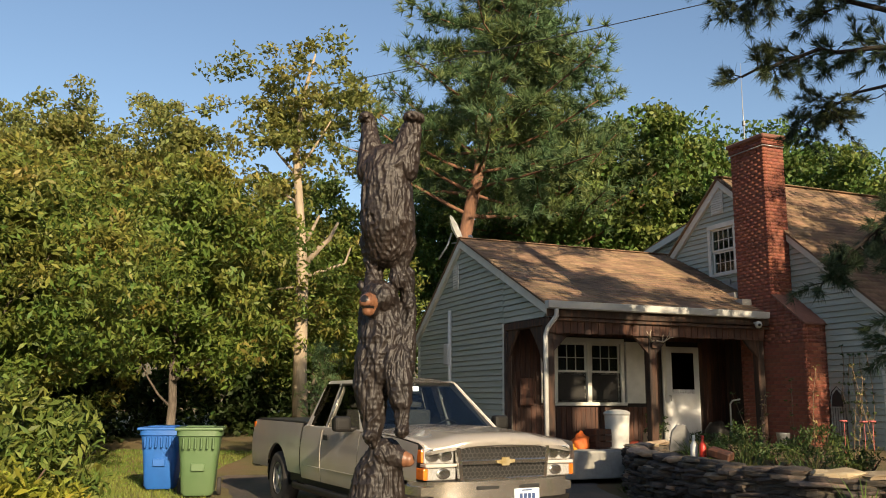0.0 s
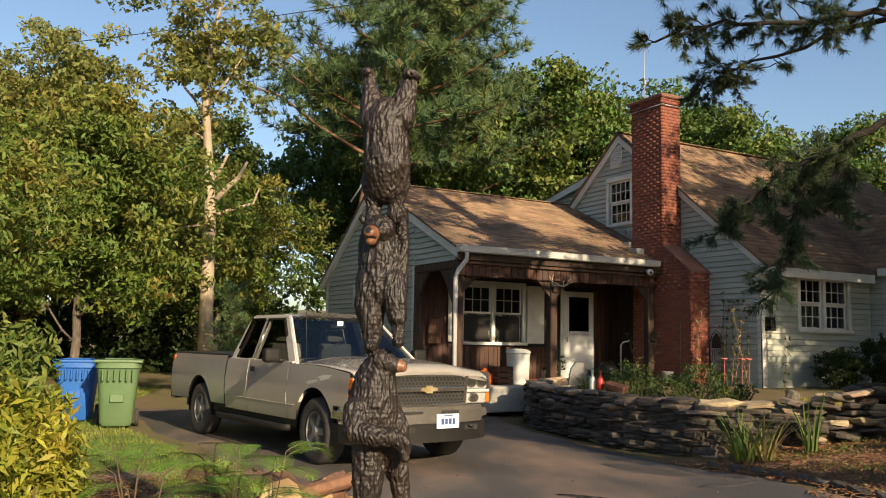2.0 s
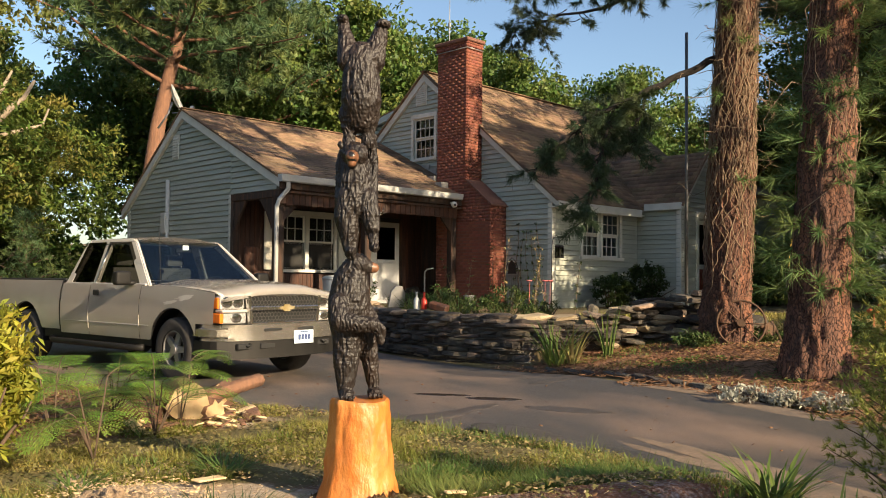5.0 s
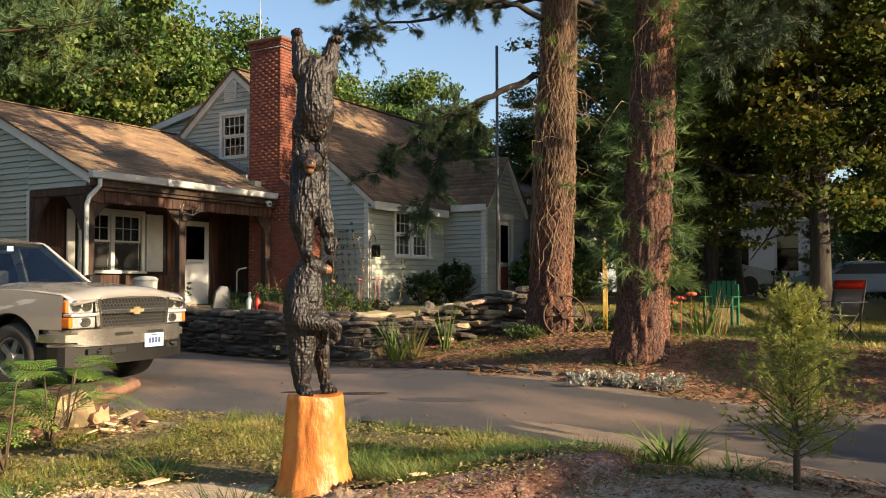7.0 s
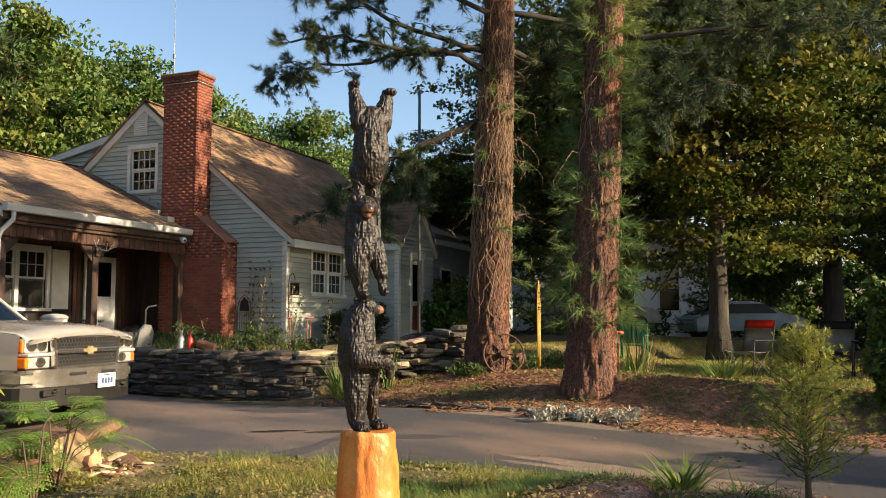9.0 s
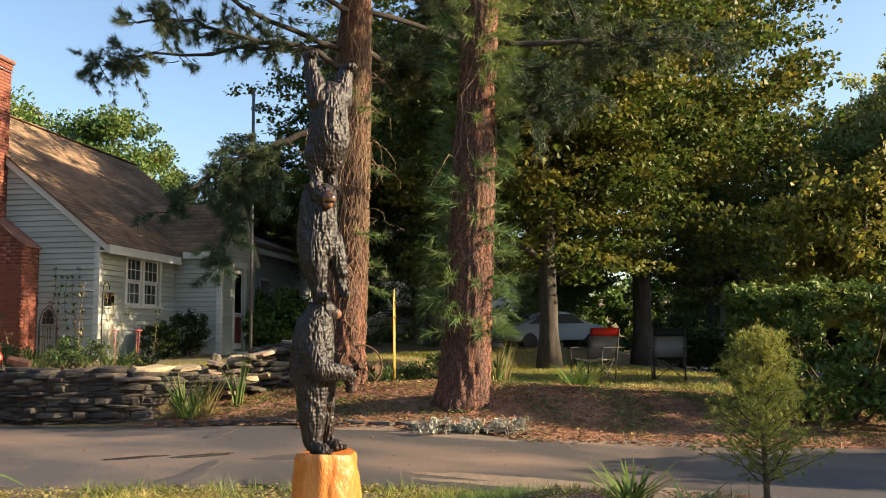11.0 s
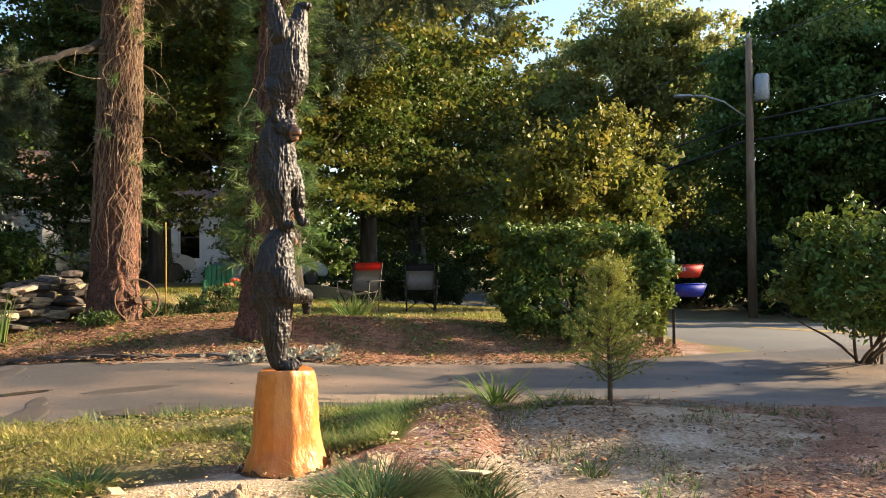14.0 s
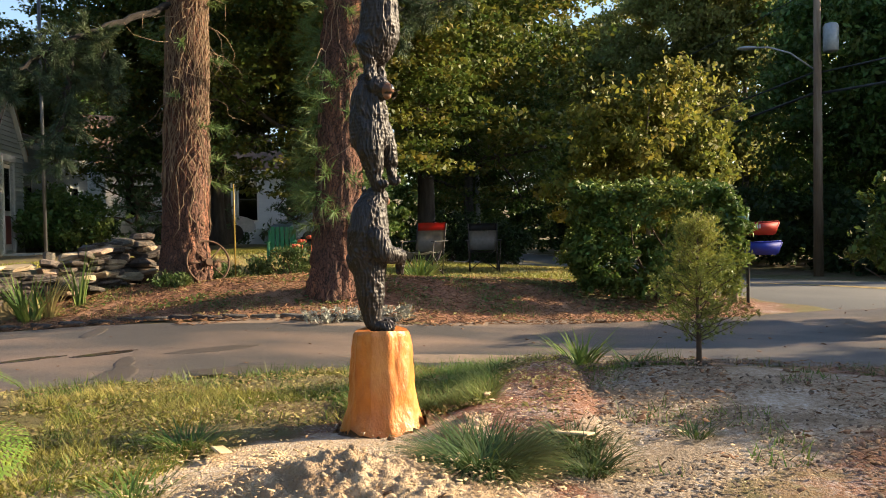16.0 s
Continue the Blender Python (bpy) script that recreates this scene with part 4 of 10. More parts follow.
tubed("chimney_band", [(CU - 0.035, CV1 + 0.03, CTOP - 0.2), (CU - 0.035, CV0 - 0.03, CTOP - 0.2), (-0.05, CV0 - 0.03, CTOP - 0.2)], 0.012, FLASHING, chimney, "thin metal band", 6)
for i in range(4):
    boxed("flashing", (-0.66, 3.20 + i * 0.26, 3.58 + i * 0.13), (-0.56, 3.44 + i * 0.26, 3.86 + i * 0.13), FLASHING, house) if i < 1 else boxed("flashing", (-0.08, 3.2 + i * 0.26, 3.60 + i * 0.12), (-0.055, 3.46 + i * 0.26, 3.92 + i * 0.12), FLASHING, house)
boxed("flashing", (-0.85, 2.75, 3.42), (-0.60, 3.05, 3.66), FLASHING, house)
bm = bmesh.new()
prism(bm, [(SH0 - 0.03, SH_Z0 + 0.0), (SH0 - 0.03, SH_Z0 + 0.04), (CV0 + 0.0, SH_Z1 + 0.05), (CV0 + 0.0, SH_Z1 + 0.01)], CU - 0.02, -0.01, 0)
part("shoulder_cap", bm, MORTAR, chimney)

# ---- trees ----
BARK_GREY = material("grey_bark", (0.15, 0.125, 0.10), 0.95, second=(0.075, 0.06, 0.05), scale=9, stretch=(4, 4, 0.7), third=(0.22, 0.19, 0.15), scale3=1.5, bump=1.0, bump_scale=22)
# grey bark copied darker: the crowns' shade is in the colour
BARK_SHADE = material("shaded_maple_bark", (0.065, 0.052, 0.042), 0.95, second=(0.035, 0.029, 0.025), scale=9, stretch=(4, 4, 0.7), third=(0.10, 0.085, 0.068), scale3=1.5, bump=1.0, bump_scale=22)
BARK_PALE = material("pale_dead_bark", (0.42, 0.34, 0.24), 0.9, second=(0.30, 0.24, 0.17), scale=6, stretch=(4, 4, 0.6), third=(0.20, 0.16, 0.12), scale3=0.8, bump=0.5)
BARK_PINE = material("red_pine_bark", (0.17, 0.082, 0.055), 0.95, second=(0.10, 0.05, 0.036), scale=9, stretch=(3, 3, 0.8), third=(0.24, 0.10, 0.055), scale3=1.1)


def crack_plates(m):
    """Breaks a bark into upright plates with dark cracks between."""
    n, l = m.node_tree.nodes, m.node_tree.links
    b = n["Principled BSDF"]
    colour = b.inputs["Base Color"].links[0].from_socket
    tc, mp, bend, add = n.new("ShaderNodeTexCoord"), n.new("ShaderNodeMapping"), n.new("ShaderNodeTexNoise"), n.new("ShaderNodeVectorMath")
    mp.inputs["Scale"].default_value = (1, 1, 0.32)
    bend.inputs["Scale"].default_value = 9.0
    add.operation = "MULTIPLY_ADD"
    add.inputs[1].default_value = (0.14, 0.14, 0.14)
    cells = n.new("ShaderNodeTexVoronoi")
    cells.feature = "DISTANCE_TO_EDGE"
    cells.inputs["Scale"].default_value = 27.0
    l.new(tc.outputs["Object"], bend.inputs["Vector"])
    l.new(bend.outputs["Color"], add.inputs[0])
    l.new(tc.outputs["Object"], mp.inputs["Vector"])
    l.new(mp.outputs["Vector"], add.inputs[2])
    l.new(add.outputs["Vector"], cells.inputs["Vector"])
    edge = n.new("ShaderNodeMapRange")
    edge.inputs["From Min"].default_value, edge.inputs["From Max"].default_value = -0.015, 0.13
    l.new(cells.outputs["Distance"], edge.inputs["Value"])
    mix = n.new("ShaderNodeMix")
    mix.data_type = "RGBA"
    mix.inputs[6].default_value = (0.03, 0.019, 0.015, 1)
    l.new(edge.outputs["Result"], mix.inputs["Factor"])
    l.new(colour, mix.inputs[7])
    l.new(mix.outputs[2], b.inputs["Base Color"])
    bp = n.new("ShaderNodeBump")
    bp.inputs["Strength"].default_value, bp.inputs["Distance"].default_value = 0.9, 0.022
    l.new(edge.outputs["Result"], bp.inputs["Height"])
    l.new(bp.outputs["Normal"], b.inputs["Normal"])


crack_plates(BARK_PINE)
BARK_WHITEPINE = material("leaning_pine_bark", (0.24, 0.12, 0.07), 0.95, second=(0.14, 0.075, 0.05), scale=5, stretch=(3, 3, 0.6), bump=0.8)
VINE = material("dry_vine_stem", (0.29, 0.20, 0.125), 0.9, second=(0.16, 0.105, 0.068), scale=12, bump=0.4)
TWIG = material("brown_twig", (0.11, 0.07, 0.045), 0.95, second=(0.07, 0.05, 0.035), scale=9)

OAK = leaf("broad_green_leaf", (0.098, 0.165, 0.034), (0.07, 0.125, 0.028), (0.175, 0.20, 0.045), through_light=0.3)
WOODS = leaf("woodland_leaf", (0.088, 0.155, 0.036), (0.065, 0.12, 0.028), (0.155, 0.20, 0.05), through_light=0.3)
RUSSET = leaf("turning_leaf", (0.13, 0.19, 0.035), (0.09, 0.145, 0.028), (0.24, 0.20, 0.045), through_light=0.35)
PALELEAF = leaf("pale_autumn_leaf", (0.25, 0.27, 0.08), (0.19, 0.215, 0.065), (0.31, 0.28, 0.08), through_light=0.55)
MAPLE = leaf("maple_leaf", (0.08, 0.118, 0.022), (0.056, 0.09, 0.018), (0.20, 0.165, 0.028), through_light=0.35)
HEDGE = leaf("hedge_leaf", (0.105, 0.165, 0.034), (0.07, 0.12, 0.026), (0.20, 0.21, 0.036), through_light=0.25)
YELLOWLEAF = leaf("yellow_green_shrub_leaf", (0.32, 0.33, 0.045), (0.17, 0.22, 0.035), (0.52, 0.43, 0.06), scale3=1.4)
RHODO = leaf("long_evergreen_leaf", (0.13, 0.175, 0.036), (0.08, 0.12, 0.028), (0.28, 0.27, 0.05), through_light=0.25, scale3=1.2)
YELLOWING = leaf("yellowing_maple_leaf", (0.20, 0.20, 0.035), (0.13, 0.16, 0.03), (0.30, 0.24, 0.04), through_light=0.4)
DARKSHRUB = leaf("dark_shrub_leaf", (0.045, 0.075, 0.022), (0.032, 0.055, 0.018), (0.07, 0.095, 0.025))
NEEDLE = leaf("pine_needle", (0.085, 0.145, 0.06), (0.06, 0.11, 0.05), (0.16, 0.19, 0.05), through_light=0.2)
SPROUT = leaf("fresh_pine_needle", (0.12, 0.19, 0.06), (0.085, 0.15, 0.05), (0.22, 0.24, 0.06), through_light=0.3)
# limb bark and NEEDLE_DARK are coloured dark to read as backlit silhouettes
LIMBBARK = material("silhouette_limb_bark", (0.036, 0.028, 0.023), 0.95, second=(0.02, 0.016, 0.014), scale=14, bump=0.6)
NEEDLE_DARK = leaf("silhouette_pine_needle", (0.055, 0.09, 0.045), (0.042, 0.07, 0.038), (0.09, 0.10, 0.035), through_light=0.2)
CEDAR = leaf("cedar_spray", (0.27, 0.29, 0.06), (0.18, 0.23, 0.05), (0.40, 0.33, 0.065), through_light=0.25)


def unit(a):
    return a / np.maximum(1e-9, np.linalg.norm(a, axis=-1, keepdims=True))


def leaf_mesh(name, at, long, wide, rng, flat=0.6, droop=0.2, fold=0.25, heading=None):
    """Many small folded leaves: at (n, 3); flat: how level they lie."""
    n = len(at)
    up = unit(np.array([0, 0, 1.0]) * flat + rng.normal(0, 0.5, (n, 3)))
    way = rng.normal(0, 1, (n, 3)) if heading is None else heading + rng.normal(0, 0.35, (n, 3))
    way = unit(way - up * (way * up).sum(-1, keepdims=True) - np.array([0, 0, droop]))
    side = np.cross(up, way)
    size = long * rng.uniform(0.65, 1.35, (n, 1))
    w = wide * size / long * 0.5
    a, c = at - way * size * 0.5, at + way * size * 0.5 - np.array([0, 0, 1]) * size * droop * 0.4
    lift = up * w * fold * 2
    b, d = at + side * w + lift, at - side * w + lift
    return raw_mesh(name, np.stack([a, b, c, d], 1).reshape(-1, 3), np.arange(4 * n).reshape(-1, 4))


def needle_mesh(name, at, way, count, long, wide, rng, spread=0.75):
    """Tufts of needles: a tuft at each place, pointing along way."""
    n = len(at)
    w = unit(np.repeat(unit(way), count, 0) + rng.normal(0, spread, (n * count, 3)))
    p = np.repeat(at, count, 0)
    size = long * rng.uniform(0.6, 1.15, (n * count, 1))
    side = unit(np.cross(w, rng.normal(0, 1, (n * count, 3)))) * wide / 2
    v = np.stack([p - side, p + side, p + w * size], 1).reshape(-1, 3)
    return raw_mesh(name, v, np.arange(3 * n * count).reshape(-1, 3))


def wander(start, way, long, steps, rng, bend=0.25, lift=0.0):
    pts = [np.array(start, float)]
    way = np.array(way, float) / np.linalg.norm(way)
    for _ in range(steps):
        way = way + rng.normal(0, bend, 3) + np.array([0, 0, lift])
        way /= np.linalg.norm(way)
        pts.append(pts[-1] + way * long / steps)
    return pts


def tree_bones(bm, rng, tall, girth, lean=(0, 0), first=0.3, limbs=9, reach=3.0, rise=0.5, twigs=3, sides=9, taper=0.25, curve=0.12):
    """Trunk, limbs and twigs into bm; returns the tips and points along the limbs."""
    steps = 10
    trunk = [np.array([0, 0, -0.25])]
    for i in range(1, steps + 1):
        k = i / steps
        trunk.append(np.array([lean[0] * k + rng.normal(0, curve) * k * 0.5, lean[1] * k + rng.normal(0, curve) * k * 0.5, tall * k]))
    radii = [girth / 2 * (1.45 if i == 0 else 1.0 - (1 - taper) * (i / steps)) for i in range(steps + 1)]
    tube(bm, trunk, radii, sides)
    tips = []
    for i in range(limbs):
        k = first + (1 - first) * (i + rng.random()) / limbs
        j = min(steps - 1, int(k * steps))
        p = trunk[j] + (trunk[j + 1] - trunk[j]) * (k * steps - j)
        a = i * 2.4 + rng.uniform(-0.4, 0.4)
        far = reach * (1.15 - 0.65 * k) * rng.uniform(0.75, 1.2)
        r = radii[j] * rng.uniform(0.3, 0.5)
        limb = wander(p, (math.cos(a), math.sin(a), rise * rng.uniform(0.5, 1.5)), far, 6, rng, 0.18, 0.03)
        tube(bm, limb, [r * (1 - 0.85 * s / 6) for s in range(7)], max(5, sides - 3))
        for s in range(2, 7):
            tips.append(limb[s])
            if s > 2:
                for _ in range(twigs):
                    twig = wander(limb[s], np.append(rng.normal(0, 1, 2), rng.uniform(-0.1, 0.8)), far * 0.32, 3, rng, 0.25)
                    if rng.random() < 0.5:
                        tube(bm, twig, [r * 0.22, r * 0.16, r * 0.1, r * 0.05], 4)
                    tips += twig[2:]
    return np.array(tips)


def clump_points(centres, per, radius, rng, squash=0.6):
    n = len(centres) * per
    d = unit(rng.normal(0, 1, (n, 3))) * (rng.random((n, 1)) ** 0.5) * radius * rng.uniform(0.6, 1.3, (len(centres), 1)).repeat(per, 0)
    d[:, 2] *= squash
    return np.repeat(centres, per, 0) + d


def crown_points(rng, centre, radii, count, lumps=0.35, seed=0, hollow=0.55):
    """Clump centres in an uneven crown, thicker towards its outside."""
    d = unit(rng.normal(0, 1, (count, 3)))
    r = hollow + (1 - hollow) * rng.random((count, 1)) ** 0.7
    wob = np.array([[noise.noise((p[0] * 1.8 + seed * 5.3, p[1] * 1.8, p[2] * 1.8 + seed))] for p in d])
    return np.array(centre) + d * r * (1 + lumps * 1.6 * wob) * np.array(radii)


def broad_tree(name, seed, tall, girth, crown, leaves, clumps, per, leaf_long, label, category="tree", bark=BARK_GREY, lean=(0, 0), first=0.3, limbs=10, rise=0.6, clump_r=0.7, hollow=0.5, wide=0.62, lumps=0.35, crown_z=None, flat=0.25, squash=0.6):
    """A tree of leaves. crown: its radii; crown_z: the height of its middle; squash: how flat its sprays lie."""
    rng = np.random.default_rng(seed)
    tree = thing(name, Matrix(), label, category)
    bm = bmesh.new()
    tips = tree_bones(bm, rng, tall * 0.86, girth, lean, first, limbs, crown[0] * 0.95, rise)
    part("trunk", bm, bark, tree, smooth=True)
    mid = (lean[0] * 0.6, lean[1] * 0.6, crown_z if crown_z else tall - crown[2])
    c = np.concatenate([crown_points(rng, mid, crown, clumps, lumps, seed, hollow), tips[rng.random(len(tips)) < 0.6]])
    at = clump_points(c, per, clump_r, rng, squash)
    link_mesh("crown", leaf_mesh("crown", at, leaf_long, leaf_long * wide, rng, flat), leaves, tree)
    return tree


def plant(tree, x, y, turn=0.0, size=1.0, dz=0.0):
    tree.matrix_basis = pose(x, y, float(height(x, y)) + dz, 0, 0, turn) @ Matrix.Scale(size, 4)
    return tree


def plant_copy(tree, x, y, turn=0.0, size=1.0, label=""):
    made = copy_thing(tree, Matrix())
    if label:
        tagged(made, label)
    return plant(made, x, y, turn, size)


def whorl_pine(name, seed, tall, girth, reach, start, rows, leaves, label, bark, lean=(0, 0), tuft=14, needle=0.22, wide=0.018, density=1.0, droop=0.0, bare=0.0):
    """A pine: limbs in whorls with needle tufts along them."""
    rng = np.random.default_rng(seed)
    tree = thing(name, Matrix(), label, "pine tree")
    bm = bmesh.new()
    steps = 12
    trunk = [np.array([lean[0] * (i / steps) ** 1.3 + rng.normal(0, 0.05), lean[1] * (i / steps) ** 1.3 + rng.normal(0, 0.05), -0.3 + (tall + 0.3) * i / steps]) for i in range(steps + 1)]
    radii = [girth / 2 * (1.25 if i == 0 else 1 - 0.85 * i / steps) for i in range(steps + 1)]
    tube(bm, trunk, radii, 12)
    at, way = [], []
    for r in range(rows):
        k = start + (1 - start) * (r + 0.3) / rows
        j = min(steps - 1, int(k * steps))
        p = trunk[j] + (trunk[j + 1] - trunk[j]) * (k * steps - j)
        for b in range(int(rng.integers(3, 6))):
            a = b * 1.5 + r * 0.9 + rng.uniform(-0.5, 0.5)
            far = reach * (1 - 0.72 * ((k - start) / (1 - start)) ** 1.3) * rng.uniform(0.55, 1.2)
            limb = wander(p, (math.cos(a), math.sin(a), rng.uniform(-0.05, 0.35) - droop), far, 7, rng, 0.13, 0.035)
            tube(bm, limb, [radii[j] * 0.28 * (1 - 0.85 * s / 7) + 0.008 for s in range(8)], 5)
            for s in range(2, 8):
                n = int(density * rng.integers(5, 10))
                for _ in range(n):
                    side = np.append(rng.normal(0, 1, 2), rng.uniform(-0.1, 0.5))
                    side /= np.linalg.norm(side)
                    q = limb[s] + side * far * 0.22 * rng.random() + rng.normal(0, 0.06, 3)
                    at.append(q)
                    way.append(side + np.array([0, 0, 0.45]) + 0.5 * (limb[s] - limb[s - 1]) / np.linalg.norm(limb[s] - limb[s - 1]))
    part("trunk", bm, bark, tree, smooth=True)
    link_mesh("crown", needle_mesh("crown", np.array(at), np.array(way), tuft, needle, wide, rng), leaves, tree)
    return tree


# woods behind the house and round the lot: a few grown shapes, planted many times
woods_a = broad_tree("woodland_tree", 11, 13.5, 0.42, (4.0, 4.0, 5.4), WOODS, 300, 85, 0.235, "tall green woodland tree behind the house", clump_r=0.85, first=0.25)
woods_b = broad_tree("woodland_tree", 12, 12.0, 0.38, (3.6, 3.6, 4.8), OAK, 280, 85, 0.225, "green broadleaf woodland tree", clump_r=0.8, first=0.2)
woods_c = broad_tree("woodland_tree", 13, 14.5, 0.40, (3.4, 3.4, 6.0), PALELEAF, 280, 80, 0.215, "tall pale yellow-green tree at the wood's edge", clump_r=0.75, first=0.3)
plant(woods_a, 3.1, 38.2, 0)
plant(woods_b, 8.5, 37.4, 50, 1.1)
plant(woods_c, -15.3, 26.0, 10, 0.74)
for src, x, y, turn, size in [
    (woods_a, 14.6, 39.8, 200, 1.0), (woods_b, 17.2, 38.0, 30, 0.98), (woods_a, 10.9, 42.9, 250, 1.05), (woods_a, 21.7, 37.3, 75, 0.85),
    (woods_b, 25.8, 38.2, 160, 0.85), (woods_b, 30.0, 34.5, 20, 0.78), (woods_a, 34.5, 30.0, 310, 0.6), (woods_b, 6.0, 41.0, 140, 1.15),
    (woods_c, -13.7, 28.2, 90, 0.78), (woods_c, -11.4, 31.0, 170, 0.84), (woods_b, -7.1, 35.5, 210, 0.85), (woods_c, -20.0, 22.5, 300, 0.86), (woods_a, -24.0, 17.0, 20, 0.85),
    (woods_b, -8.6, 30.0, 60, 0.7), (woods_a, -1.0, 42.0, 330, 1.1), (woods_b, -27.0, 9.0, 80, 0.9),
]:
    plant_copy(src, x, y, turn, size)

# the left yard's edge
sumac = broad_tree("ash_tree", 21, 7.2, 0.24, (3.3, 3.0, 2.7), RUSSET, 250, 72, 0.19, "green tree with reddish turning leaf clusters", first=0.15, limbs=12, rise=0.9, clump_r=0.6, wide=0.36, hollow=0.35)
plant(sumac, -7.6, 13.6, 0, 0.74)
plant_copy(sumac, -8.8, 16.6, 130, 0.84)
plant_copy(sumac, -7.25, 20.8, 220, 1.0)
plant_copy(sumac, -11.4, 18.6, 300, 1.0)
plant_copy(sumac, -10.6, 12.4, 70, 0.82)
plant_copy(sumac, -5.2, 28.0, 20, 0.95)
plant_copy(sumac, -12.5, 23.5, 170, 1.15)

# slender tree with a bare pale trunk and broken limbs
rng = np.random.default_rng(31)
birch = thing("bare_trunked_tree", pose(-4.78, 23.6, float(height(-4.78, 23.6))), "slender tree with bare pale trunk and broken limbs", "tree")
bm = bmesh.new()
tube(bm, [(0.1, 0, -0.2), (0.02, 0, 2.0), (0, 0, 4.6), (-0.12, 0, 6.2), (-0.3, 0, 8.2), (-0.1, 0, 10.0), (0.2, 0, 11.2)], [0.24, 0.19, 0.17, 0.13, 0.10, 0.06, 0.02], 12)
for pts, r in (([(0, 0, 4.8), (0.45, 0, 5.35), (0.72, 0, 5.6), (0.95, 0.1, 6.1)], 0.10), ([(0, 0, 4.5), (0.6, 0.1, 4.75), (1.15, 0.2, 4.95), (1.3, 0.2, 5.4)], 0.06), ([(0, 0, 5.4), (0.25, 0, 5.9), (0.42, 0.05, 6.3)], 0.07), ([(-0.1, 0, 6.6), (-0.6, 0, 6.9), (-1.0, 0.1, 7.3), (-1.5, 0, 7.4)], 0.05), ([(0, 0, 4.3), (-0.7, 0, 4.2), (-1.3, 0.1, 4.0)], 0.035), ([(-0.2, 0, 7.6), (0.3, 0, 8.4), (0.7, 0, 9.1)], 0.05), ([(-0.2, 0, 7.4), (-0.9, 0.2, 8.2), (-1.2, 0.2, 9.0)], 0.05), ([(0, 0, 5.9), (-0.5, 0, 6.0), (-0.9, 0, 5.8)], 0.04)):
    tube(bm, pts, [r * (1 - 0.6 * i / (len(pts) - 1)) for i in range(len(pts))], 7)
part("trunk", bm, BARK_PALE, birch, smooth=True)
c = np.concatenate([crown_points(rng, (-0.1, 0, 9.3), (2.0, 1.8, 2.3), 90, 0.5, 3, 0.3), crown_points(rng, (-1.1, 0, 7.0), (1.0, 1.0, 0.9), 14, 0.5, 4, 0.2)])
link_mesh("crown", leaf_mesh("crown", clump_points(c, 60, 0.5, rng), 0.17, 0.1, rng), PALELEAF, birch)

# white pine with the leaning reddish trunk behind the porch roof
white_pine = whorl_pine("white_pine", 41, 19.5, 0.75, 6.2, 0.40, 15, NEEDLE, "tall white pine with leaning reddish trunk", BARK_WHITEPINE, lean=(3.4, 0.4), tuft=20, needle=0.46, wide=0.042, density=1.7)
plant(white_pine, -1.3, 31.0, 0)
plant_copy(white_pine, 4.6, 35.6, 140, 0.90)
spruce = whorl_pine("small_spruce", 42, 2.6, 0.09, 1.0, 0.05, 13, NEEDLE, "small green spruce beside the bins", TWIG, tuft=12, needle=0.13, wide=0.014, density=0.5)
plant(spruce, -3.7, 21.5, 0)


